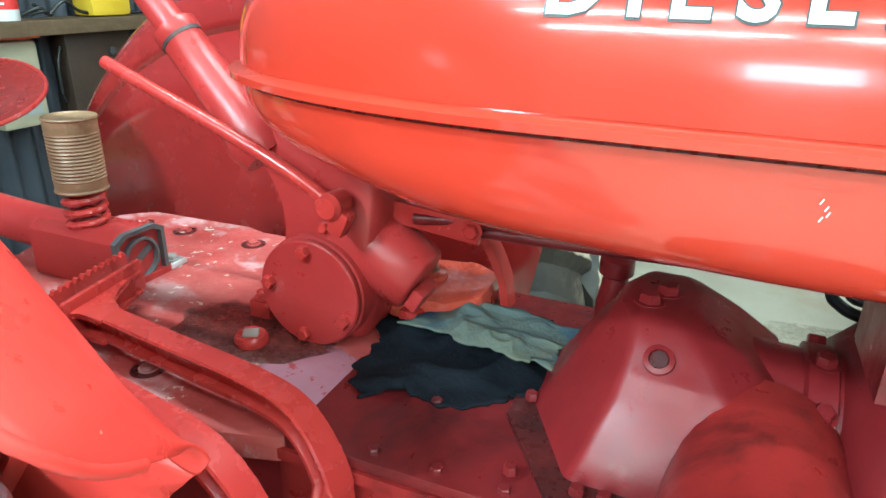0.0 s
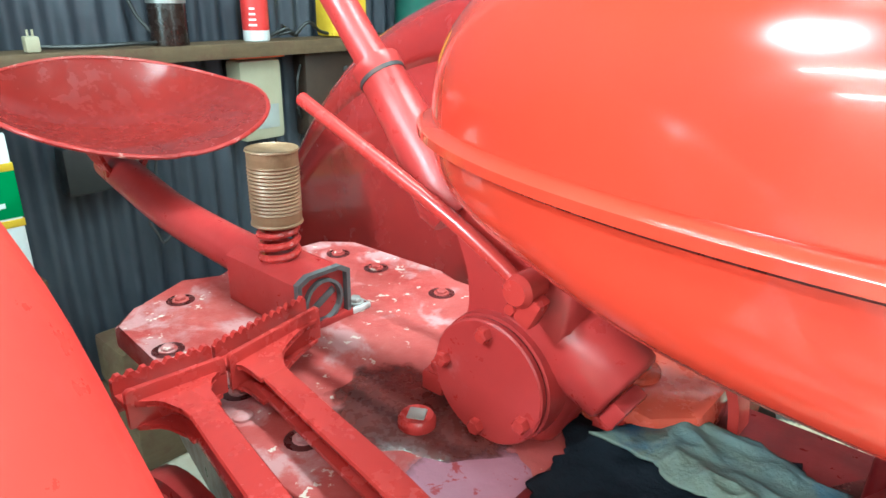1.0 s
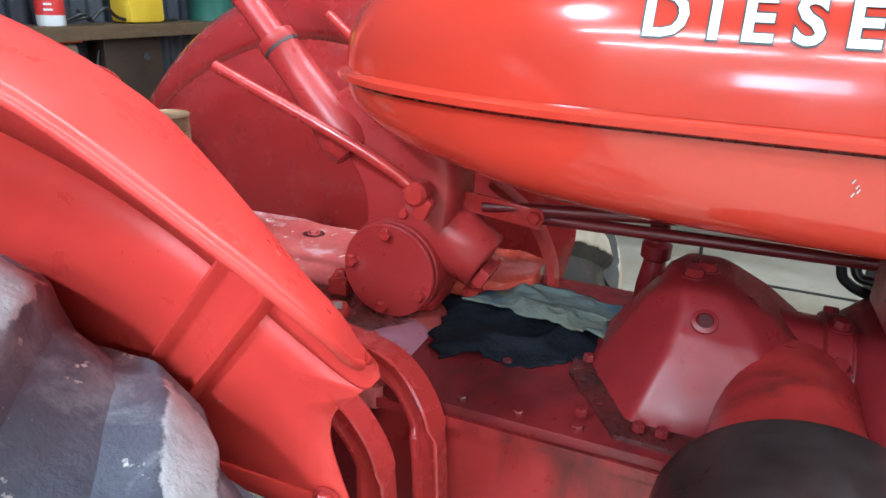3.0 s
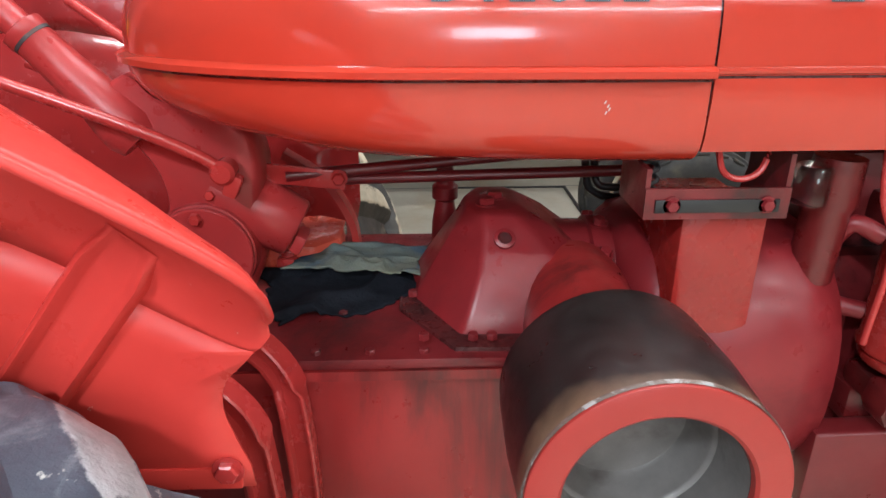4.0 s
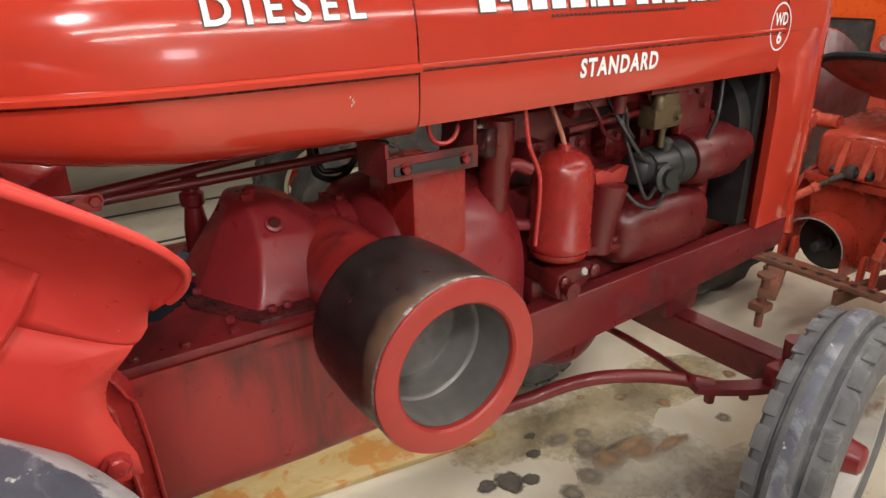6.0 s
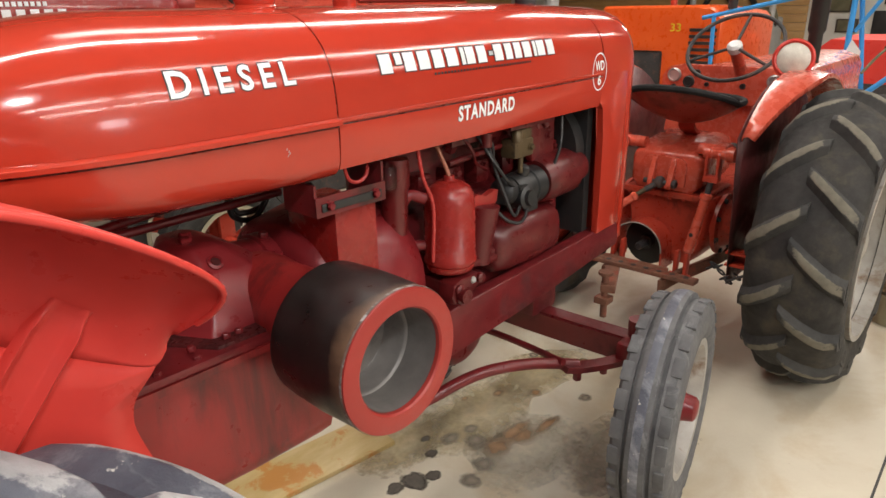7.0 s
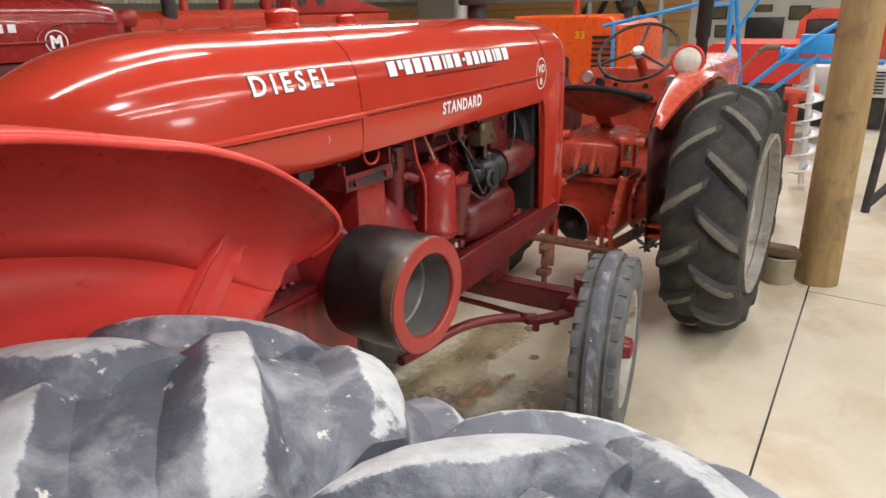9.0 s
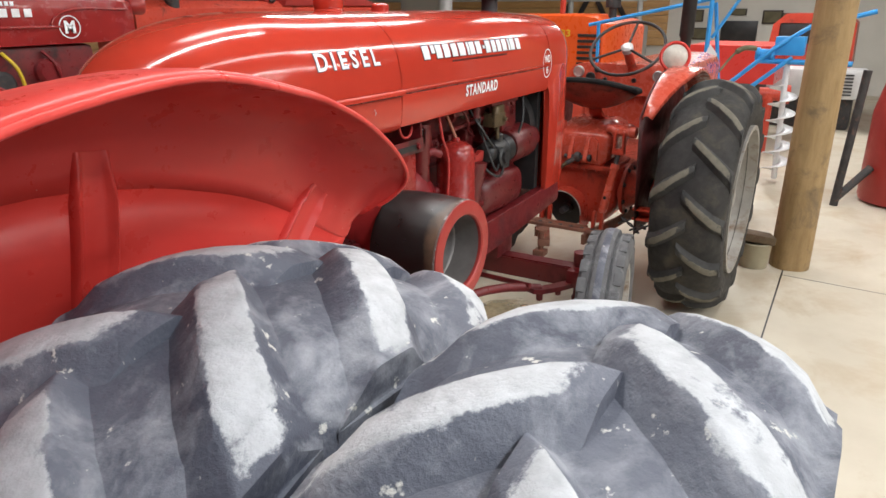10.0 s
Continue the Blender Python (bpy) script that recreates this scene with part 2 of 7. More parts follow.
BLUE = surface("blue_paint", (0.03, 0.27, 0.66), (0.05, 0.33, 0.74), 0.4, scale=6, bump=0.1)
PINKRED = surface("sun_faded_red", (0.56, 0.075, 0.042), (0.64, 0.11, 0.065), 0.26, gloss=0.6, coat=0.4, scale=6, bump=0.06, patch=(0.58, 0.20, 0.14), patch_scale=6, patch_at=(0.58, 0.76), patch_rough=0.55)
RUSTBAR = surface("rusty_brown_bar", (0.13, 0.055, 0.035), (0.24, 0.10, 0.06), 0.62, scale=14, bump=0.4, patch=(0.30, 0.06, 0.035), patch_scale=12, patch_at=(0.52, 0.64), fleck=(0.03, 0.02, 0.018), fleck_at=(0.64, 0.70))
RIMGREY = surface("dulled_rim_paint", (0.30, 0.28, 0.25), (0.44, 0.42, 0.39), 0.45, metal=0.2, scale=8, bump=0.15, patch=(0.20, 0.13, 0.08), patch_scale=9, patch_at=(0.54, 0.72))
# Shade between the small tractor's fender and case, put into the plate's colour.
SHADED_RED = surface("shaded_dark_red", (0.06, 0.010, 0.010), (0.12, 0.016, 0.015), 0.5, scale=6, bump=0.15, patch=(0.025, 0.009, 0.008), patch_scale=5, patch_at=(0.5, 0.7))
GRUBRED = surface("oily_dark_red", (0.25, 0.026, 0.016), (0.36, 0.042, 0.024), 0.36, scale=9, bump=0.2, patch=(0.06, 0.018, 0.012), patch_scale=6, patch_at=(0.50, 0.68), fleck=(0.42, 0.26, 0.17), fleck_at=(0.72, 0.76))
OLDRED = surface("grubby_red", (0.46, 0.045, 0.024), (0.55, 0.068, 0.036), 0.34, scale=9, bump=0.2, patch=(0.10, 0.024, 0.016), patch_scale=8, patch_at=(0.56, 0.72), fleck=(0.42, 0.26, 0.17), fleck_at=(0.72, 0.76))
YELLOW = surface("yellow_paint", (0.66, 0.43, 0.02), (0.72, 0.50, 0.035), 0.4, scale=8, bump=0.05)
GREEN = surface("green_print", (0.02, 0.22, 0.06), (0.03, 0.27, 0.08), 0.4, scale=8, bump=0.0)
REDPRINT = surface("red_print", (0.55, 0.03, 0.03), (0.62, 0.05, 0.05), 0.4, scale=8, bump=0.0)
GREYPAINT = surface("grey_paint", (0.30, 0.30, 0.29), (0.40, 0.40, 0.38), 0.5, scale=6, bump=0.1)
LIGHTGREY = surface("pale_grey_metal", (0.58, 0.58, 0.58), (0.70, 0.70, 0.69), 0.45, metal=0.2, scale=8, bump=0.1)
OLIVE = surface("olive_canvas", (0.10, 0.09, 0.05), (0.17, 0.15, 0.09), 0.85, scale=6, bump=0.4)
COPPER = surface("brown_wire", (0.30, 0.10, 0.06), (0.4, 0.14, 0.08), 0.5, scale=20, bump=0.0)
TRIM = surface("matt_rubber_trim", (0.010, 0.010, 0.011), (0.022, 0.021, 0.021), 0.8, gloss=0.25, scale=9, bump=0.1)
MIRROR = surface("ribbed_lamp_glass", (0.55, 0.53, 0.46), (0.72, 0.70, 0.62), 0.25, scale=40, bump=0.3, bump_scale=90, coat=0.5)


def soak(m, inner, outer):
    """Lets a stain thin out towards a ragged rim, by its own outline and noise."""
    nt = m.node_tree
    tc = nt.nodes.new("ShaderNodeTexCoord")
    off = nt.nodes.new("ShaderNodeVectorMath")
    off.operation = "SUBTRACT"
    off.inputs[1].default_value = (0.5, 0.5, 0.5)
    nt.links.new(tc.outputs["Generated"], off.inputs[0])
    flat = nt.nodes.new("ShaderNodeVectorMath")
    flat.operation = "MULTIPLY"
    flat.inputs[1].default_value = (2, 2, 0)
    nt.links.new(off.outputs[0], flat.inputs[0])
    far = nt.nodes.new("ShaderNodeVectorMath")
    far.operation = "LENGTH"
    nt.links.new(flat.outputs[0], far.inputs[0])
    add = nt.nodes.new("ShaderNodeMath")
    add.operation = "MULTIPLY_ADD"
    add.inputs[1].default_value, add.inputs[2].default_value = 0.9, -0.45
    nt.links.new(noise_out(nt, 28, 6), add.inputs[0])
    tot = nt.nodes.new("ShaderNodeMath")
    nt.links.new(far.outputs["Value"], tot.inputs[0])
    nt.links.new(add.outputs[0], tot.inputs[1])
    nt.links.new(ramp(nt, (1, 1, 1), (0, 0, 0), inner, outer, tot.outputs[0]), nt.nodes["Principled BSDF"].inputs["Alpha"])


def wear(m, chalk, noise_scale=16):
    """Chalks the crowns of the lugs, by the share of wear on each point and noise."""
    nt = m.node_tree
    b = nt.nodes["Principled BSDF"]
    src = b.inputs["Base Color"].links[0].from_socket
    at = nt.nodes.new("ShaderNodeAttribute")
    at.attribute_name = "worn"
    add = nt.nodes.new("ShaderNodeMath")
    add.operation = "MULTIPLY_ADD"
    add.inputs[1].default_value, add.inputs[2].default_value = 2.0, -1.0
    nt.links.new(noise_out(nt, noise_scale, 8, 0.7), add.inputs[0])
    tot = nt.nodes.new("ShaderNodeMath")
    nt.links.new(at.outputs["Fac"], tot.inputs[0])
    nt.links.new(add.outputs[0], tot.inputs[1])
    nt.links.new(mix(nt, ramp(nt, (0, 0, 0), (1, 1, 1), 0.52, 0.68, tot.outputs[0]), src, ramp(nt, chalk, tuple(c * 0.72 for c in chalk), 0.4, 0.7, noise_out(nt, 30, 8))), b.inputs["Base Color"])
    return m


def scorch(m, brown):
    """Browns a drum towards its open face, over a ragged edge."""
    nt = m.node_tree
    b = nt.nodes["Principled BSDF"]
    src = b.inputs["Base Color"].links[0].from_socket
    sep = nt.nodes.new("ShaderNodeSeparateXYZ")
    nt.links.new(nt.nodes.new("ShaderNodeTexCoord").outputs["Generated"], sep.inputs[0])
    tot = nt.nodes.new("ShaderNodeMath")
    tot.operation = "MULTIPLY_ADD"
    tot.inputs[1].default_value = 0.55
    nt.links.new(noise_out(nt, 7, 6), tot.inputs[0])
    nt.links.new(sep.outputs["Y"], tot.inputs[2])
    nt.links.new(mix(nt, ramp(nt, (1, 1, 1), (0, 0, 0), 0.18, 0.40, tot.outputs[0]), src, brown), b.inputs["Base Color"])


scorch(DRUM, (0.17, 0.10, 0.06))
LUGTOP = wear(LUGTOP, (0.50, 0.505, 0.515))
TREADGREY = wear(TREADGREY, (0.16, 0.145, 0.112))
MUDLUG = wear(MUDLUG, (0.50, 0.43, 0.31))

soak(STAINDARK, 0.55, 0.95)
soak(STAINYELLOW, -0.3, 1.1)
soak(STAINSMEAR, -0.1, 1.1)
soak(STAINGREY, 0.1, 0.95)
soak(STAINBROWN, 0.1, 0.95)
soak(OIL, 0.70, 0.98)
soak(LILAC, 0.72, 1.0)


def clear(name, tint):
    m = bpy.data.materials.new(name)
    m.use_nodes = True
    b = m.node_tree.nodes["Principled BSDF"]
    b.inputs["Base Color"].default_value = (*tint, 1)
    b.inputs["Transmission Weight"].default_value, b.inputs["Roughness"].default_value = 1.0, 0.08
    b.inputs["IOR"].default_value = 1.45
    return m


GLASS = clear("clear_glass", (0.9, 0.92, 0.9))


def glow(name, colour, power):
    m = bpy.data.materials.new(name)
    m.use_nodes = True
    b = m.node_tree.nodes["Principled BSDF"]
    b.inputs["Base Color"].default_value = (*colour, 1)
    b.inputs["Emission Color"].default_value = (*colour, 1)
    b.inputs["Emission Strength"].default_value = power
    return m


TUBE = glow("lit_tube", (1.0, 0.97, 0.92), 22.0)
SKYLIGHT = surface("translucent_sheet", (0.66, 0.64, 0.56), (0.80, 0.78, 0.70), 0.6, scale=3, bump=0.05, patch=(0.45, 0.38, 0.27), patch_scale=2.5, patch_stretch=(1, 1, 0.4), patch_at=(0.52, 0.72))
SKYLIGHT.node_tree.nodes["Principled BSDF"].inputs["Emission Color"].default_value = (1.0, 0.97, 0.88, 1)
SKYLIGHT.node_tree.nodes["Principled BSDF"].inputs["Emission Strength"].default_value = 0.30
ROOFSHEET = glow("daylit_roof_sheet", (1.0, 0.97, 0.92), 11.0)


# ---------------------------------------------------------------- mesh helpers
def finish(name, bm, material, smooth=40):
    bmesh.ops.recalc_face_normals(bm, faces=bm.faces)
    me = bpy.data.meshes.new(name)
    bm.to_mesh(me)
    bm.free()
    mats = material if isinstance(material, (list, tuple)) else [material]
    for m in mats:
        me.materials.append(m)
    if smooth:
        me.polygons.foreach_set("use_smooth", [True] * len(me.polygons))
        me.set_sharp_from_angle(angle=radians(smooth))
    return me


def part(name, bm, material, parent=None, label="", smooth=40):
    ob = new(name, finish(name, bm, material, smooth))
    if parent is not None:
        ob.parent = parent
    if label:
        ob["label"] = label
    return ob


def thing(name, label, category, at=(0, 0, 0), group="", kind=""):
    ob = new(name)
    ob.location = at
    ob.empty_display_size = 0.05
    bpy.context.view_layer.update()
    return tagged(ob, label, category, group, kind)


def B():
    return bmesh.new()


def box(bm, c, s, bevel=0.0, rot=None, segs=2):
    """A box of the size s about c, its edges rounded."""
    r = bmesh.ops.create_cube(bm, size=1.0)
    vs = r["verts"]
    bmesh.ops.scale(bm, vec=s, verts=vs)
    if bevel:
        es = list({e for v in vs for e in v.link_edges})
        out = bmesh.ops.bevel(bm, geom=es, offset=bevel, segments=segs, profile=0.6, affect="EDGES")
        vs = list({v for f in out["faces"] for v in f.verts} | {v for v in vs if v.is_valid})
    if rot is not None:
        bmesh.ops.rotate(bm, cent=(0, 0, 0), matrix=Euler([radians(a) for a in rot]).to_matrix(), verts=vs)
    bmesh.ops.translate(bm, vec=c, verts=vs)
    return bm


def frame_of(d):
    d = Vector(d).normalized()
    a = Vector((0, 0, 1)) if abs(d.z) < 0.9 else Vector((1, 0, 0))
    u = d.cross(a).normalized()
    return d, u, d.cross(u).normalized()


def rings(bm, loops, cap=True, closed=True):
    rows = [[bm.verts.new(p) for p in loop] for loop in loops]
    n = len(rows[0])
    for a, b in zip(rows, rows[1:]):
        for i in range(n if closed else n - 1):
            j = (i + 1) % n
            bm.faces.new((a[i], a[j], b[j], b[i]))
    if cap and closed:
        bm.faces.new(rows[0][::-1])
        bm.faces.new(rows[-1])
    return bm


def lathe(bm, p, d, profile, seg=24, cap=True):
    """A turned body: profile rows (along, radius) on the axis from p in the direction d."""
    d, u, v = frame_of(d)
    p = Vector(p)
    loops = [[p + d * a + (u * math.cos(k) + v * math.sin(k)) * max(r, 0.0004) for k in (2 * math.pi * i / seg for i in range(seg))] for a, r in profile]
    return rings(bm, loops, cap)


def rod(bm, a, b, r, r2=None, seg=14):
    a, b = Vector(a), Vector(b)
    return lathe(bm, a, b - a, [(0, r), ((b - a).length, r if r2 is None else r2)], seg)


def smooth_path(pts, per=6):
    """Points on a smooth curve through pts."""
    P = [Vector(p) for p in pts]
    P = [P[0] * 2 - P[1]] + P + [P[-1] * 2 - P[-2]]
    out = []
    for i in range(1, len(P) - 2):
        for k in range(per):
            t = k / per
            a, b, c, d = P[i - 1], P[i], P[i + 1], P[i + 2]
            out.append(0.5 * (2 * b + (c - a) * t + (2 * a - 5 * b + 4 * c - d) * t * t + (3 * b - a - 3 * c + d) * t ** 3))
    return out + [P[-2]]


def pipe(bm, pts, r, per=6, seg=10, outline=None, up=(0, 0, 1)):
    """A tube, or another outline of (across, up) pairs, along a smooth path."""
    path = smooth_path(pts, per) if per > 1 else [Vector(p) for p in pts]
    shape = outline or [(r * math.cos(2 * math.pi * k / seg), r * math.sin(2 * math.pi * k / seg)) for k in range(seg)]
    loops = []
    for i, p in enumerate(path):
        d = (path[min(i + 1, len(path) - 1)] - path[max(i - 1, 0)]).normalized()
        ref = Vector(up)
        if abs(d.dot(ref)) > 0.97:
            ref = Vector((1, 0, 0))
        u = d.cross(ref).normalized()
        v = u.cross(d).normalized()
        loops.append([p + u * a + v * b for a, b in shape])
    return rings(bm, loops)


def slab(bm, outline, axis, lo, hi, bevel=0.0):
    """A plate with the outline (two coordinates a point) between lo and hi on the axis."""
    def put(a, b, c):
        return {"x": (c, a, b), "y": (a, c, b), "z": (a, b, c)}[axis]
    start = set(bm.edges)
    rings(bm, [[put(a, b, lo) for a, b in outline], [put(a, b, hi) for a, b in outline]])
    if bevel:
        bmesh.ops.bevel(bm, geom=[e for e in bm.edges if e not in start], offset=bevel, segments=2, profile=0.6, affect="EDGES")
    return bm


def bolt(bm, p, d, r=0.011, h=0.009, washer=True):
    """A hexagon head on a washer."""
    d = Vector(d).normalized()
    p = Vector(p)
    if washer:
        lathe(bm, p, d, [(0, r * 1.35), (0.002, r * 1.35)], 14)
    lathe(bm, p, d, [(0, r), (h * 0.8, r), (h, r * 0.82)], 6)
    return bm


def lettering(text, size, spacing=1.0, bold=0.0):
    """The built-in font as a flat mesh in x and z, its lower left at the origin."""
    cu = bpy.data.curves.new("letters", "FONT")
    cu.body, cu.size, cu.space_character, cu.offset = text, size, spacing, bold
    cu.resolution_u = 3
    ob = bpy.data.objects.new("letters", cu)
    scene.collection.objects.link(ob)
    bpy.context.view_layer.update()
    me = bpy.data.meshes.new_from_object(ob.evaluated_get(bpy.context.evaluated_depsgraph_get()))
    bpy.data.objects.remove(ob)
    bm = B()
    bm.from_mesh(me)
    bpy.data.meshes.remove(me)
    for v in bm.verts:
        v.co = Vector((v.co.x, 0, v.co.y))
    return bm


def fit_letters(bm, x0, x1, z0, z1):
    xs, zs = [v.co.x for v in bm.verts], [v.co.z for v in bm.verts]
    for v in bm.verts:
        v.co.x = x0 + (v.co.x - min(xs)) / (max(xs) - min(xs)) * (x1 - x0)
        v.co.z = z0 + (v.co.z - min(zs)) / (max(zs) - min(zs)) * (z1 - z0)
    return bm

# ---------------------------------------------------------------- the setting
WALL_X = -2.36
bm = B()
box(bm, (4, 1, -0.06), (24, 18, 0.12))
floor = tagged(part("floor", bm, CONCRETE, smooth=0), "cream concrete shed floor with oil spots", "floor", kind="structure")
bm = B()
steps = 1780
rings(bm, [[(WALL_X + 0.012 * math.cos(y * 2 * math.pi / 0.076) + dx, y, z) for z in (0, 3.6)] for dx, ys in ((0.0, range(steps + 1)),) for y in (-7.5 + k * 0.0095 for k in ys)], cap=False, closed=False)
box(bm, (WALL_X - 0.05, 1, 1.8), (0.06, 17.4, 3.6))
wall_rear = tagged(part("wall_rear", bm, IRON, smooth=60), "silvery corrugated iron shed wall", "wall", kind="structure")
bm = B()
box(bm, (13.0, 1, 1.8), (0.12, 18, 3.6))
wall_far = tagged(part("wall_far", bm, WHITEWALL), "white lined end wall hung with pictures", "wall", kind="structure")
bm = B()
box(bm, (5.0, 9.0, 1.8), (16.0, 0.12, 3.6))
wall_left = tagged(part("wall_left", bm, DULLWALL), "side wall of the shed, lining dulled to bounce less light", "wall", kind="structure")
bm = B()
wx0, wx1, wz0, wz1, window_watts = WINDOW
box(bm, ((-3.0 + wx0) / 2, -7.0, 1.8), (wx0 + 3.0, 0.12, 3.6))
box(bm, ((13.0 + wx1) / 2, -7.0, 1.8), (13.0 - wx1, 0.12, 3.6))
box(bm, ((wx0 + wx1) / 2, -7.0, (wz1 + 3.6) / 2), (wx1 - wx0, 0.12, 3.6 - wz1))
box(bm, ((wx0 + wx1) / 2, -7.0, wz0 / 2), (wx1 - wx0, 0.12, wz0))
wall_right = tagged(part("wall_right", bm, DULLWALL), "side wall of the shed, lining dulled to bounce less light", "wall", kind="structure")
bm = B()
box(bm, (5.3, 1, 3.68), (15.7, 16.4, 0.12))
ceiling = tagged(part("ceiling", bm, CEILING), "unseen shed roof lining, kept dark to bounce less light", "ceiling", kind="structure")
bm = B()
box(bm, (3.0, -14.0, -0.08), (40.0, 13.9, 0.1))
tagged(part("ground", bm, CONCRETE), "pale yard outside the shed window", "ground", kind="structure")
lamp("window_daylight", ((wx0 + wx1) / 2, -6.98, (wz0 + wz1) / 2), ((wx0 + wx1) / 2, 0, (wz0 + wz1) / 2), window_watts, wx1 - wx0, wz1 - wz0, (0.88, 0.94, 1.0))
for x, y, lx, ly in ((3.15, 0.95, 6.3, 0.36),):
    bm = B()
    box(bm, (x, y, 3.612), (lx, ly, 0.012))
    tagged(part("roof_light", bm, ROOFSHEET), "translucent roof sheet glowing with daylight", "roof light", kind="structure")

# ---------------------------------------------------------------- the red tractor
tractor = thing("vintage_tractor", "glossy red vintage diesel tractor with worn transmission deck", "tractor", (0, 0, 0))
SEAM_Z, HALF = 1.288, 0.234


def half_width(x):
    if x < -0.30:
        return HALF * math.sqrt(max(1 - ((-0.30 - x) / 0.405) ** 2, 0))
    return HALF if x < 0 else HALF - 0.018 * min(x / 0.9, 1.2)


def top_z(x):
    k = math.sqrt(max(1 - ((-0.30 - x) / 0.415) ** 2, 0)) if x < -0.30 else 1.0
    return SEAM_Z + 0.197 * k - (0.012 * max(x - 0.75, 0) / 0.3)


def hood_y(x, z):
    """How far the near side of the hood lies from its middle at a height."""
    k = min(abs(z - SEAM_Z) / (top_z(x) - SEAM_Z), 1)
    return -half_width(x) * (1 - k ** 2.7) ** (1 / 2.7)


def arc(n, x, up):
    """The section of the hood above (or the tank below) the seam, from the near side to the far one."""
    w = half_width(x)
    h = top_z(x) - SEAM_Z if up else -(0.112 * (math.sqrt(max(1 - ((-0.30 - x) / 0.405) ** 2, 0)) if x < -0.30 else 1.0))
    e = 2.7 if up else 3.2 + 3.5 * min(max((x + 0.5) / 0.4, 0), 1)
    out = []
    for i in range(n + 1):
        a = math.pi * i / n
        c, s = math.cos(a), math.sin(a)
        out.append((x, -w * math.copysign(abs(c) ** (2 / e), c), SEAM_Z + h * abs(s) ** (2 / e)))
    return out


REAR = [-0.30 - 0.404 * math.sin(math.pi / 2 * k / 22) for k in range(22, 0, -1)] + [-0.30, -0.22, -0.14, -0.07, -0.0015]
FRONT = [0.0015, 0.1, 0.2, 0.35, 0.5, 0.65, 0.8, 0.9, 0.985]
bm = B()
rings(bm, [arc(40, x, True) for x in REAR], cap=False, closed=False)
tank = part("fuel_tank_cover", bm, HOOD, tractor, "glossy bullet-shaped red tank cover", smooth=60)
bm = B()
rings(bm, [arc(32, x, False) for x in REAR], cap=False, closed=False)
part("tank_underside", bm, HOOD, tractor, smooth=60)
bm = B()
bead = [(x, -half_width(x) - 0.003, SEAM_Z) for x in REAR[1:][::-1]] + [(REAR[0] - 0.004, 0, SEAM_Z)] + [(x, half_width(x) + 0.003, SEAM_Z) for x in REAR[1:]]
pipe(bm, bead, 0.006, per=2, seg=8, outline=[(-0.011, -0.004), (-0.011, 0.003), (-0.004, 0.007), (0.008, 0.008), (0.008, -0.006), (-0.004, -0.007)])
part("tank_bead", bm, HOOD, tractor, "rolled seam bead")
bm = B()
# A thin dark line stands for the shadow under the bead.
pipe(bm, [(x, y * (1.0 if abs(y) < 0.01 else 1 + 0.0006 / abs(y)), z - 0.0080) for x, y, z in bead], 0.0012, per=2, seg=6)
part("seam_gap", bm, GREASE_GAP_SHADE, tractor, "dark line for the shaded, dirty gap under the seam bead")
bm = B()
rings(bm, [arc(40, x, True) for x in FRONT], cap=False, closed=False)
part("hood", bm, HOOD, tractor, smooth=60)
for side in (-1, 1):
    bm = B()
    rows = []
    for x in FRONT:
        w = half_width(x)
        rows.append([(x, side * w, SEAM_Z), (x, side * (w + 0.001), 1.26), (x, side * (w - 0.003), 1.215), (x, side * (w - 0.008), 1.199), (x, side * (w - 0.014), 1.199), (x, side * (w - 0.009), 1.215), (x, side * (w - 0.008), SEAM_Z)])
    rings(bm, rows, cap=True)
    part("side_panel", bm, HOOD, tractor, smooth=50)
    bm = B()
    pipe(bm, [(x, side * (half_width(x) + 0.001), SEAM_Z + 0.002) for x in FRONT], 0.004, per=2, seg=8)
    part("hood_bead", bm, HOOD, tractor)
    bm = B()
    pipe(bm, [(x, side * (half_width(x) - 0.0004), SEAM_Z - 0.0048) for x in FRONT], 0.0016, per=2, seg=6)
    part("seam_gap", bm, GREASE_GAP_SHADE, tractor)
    bm = B()
    pipe(bm, [(0.0, side * hood_y(0, z) * -1 * 0.984, z) for z in (1.20, 1.24, 1.288, 1.35, 1.40, 1.44)], 0.0022, per=3, seg=6)
    part("hood_joint", bm, GREASE_GAP_SHADE, tractor)

# radiator housing at the front of the hood
bm = B()
for side in (-1, 1):
    slab(bm, [(1.010, 0.802), (1.145, 0.808), (1.145, 1.2), (1.145, 1.30), (0.985, 1.30), (0.985, 1.205), (1.004, 1.19), (1.012, 1.10), (1.014, 0.86)], "y", side * 0.212, side * 0.190, 0.003)
    rings(bm, [[(x, side * 0.212 * k, 0.808 - 0.004 * f), (x, side * 0.212 * k, 1.30), (x, side * 0.190 * k, 1.30), (x, side * 0.190 * k, 0.808 - 0.004 * f)] for x, k, f in ((1.1445, 1.0, 0), (1.173, 0.984, 0.4), (1.1975, 0.944, 0.75), (1.215, 0.90, 1.0))])
rings(bm, [arc(32, x, True) for x in (0.99, 1.06, 1.145)] + [[(1.145 + 0.07 * f, y * (1 - 0.10 * f * f), SEAM_Z + (z - SEAM_Z) * (1 - 0.14 * f * f)) for _, y, z in arc(32, 1.145, True)] for f in (0.4, 0.75, 1.0)], cap=False, closed=False)
slab(bm, [(-0.19, 0.75), (0.19, 0.75), (0.19, 1.36), (0.13, 1.44), (-0.13, 1.44), (-0.19, 1.36)], "x", 1.19, 1.203)
part("grille_housing", bm, HOOD, tractor, "tall red radiator housing", smooth=40)
bm = B()
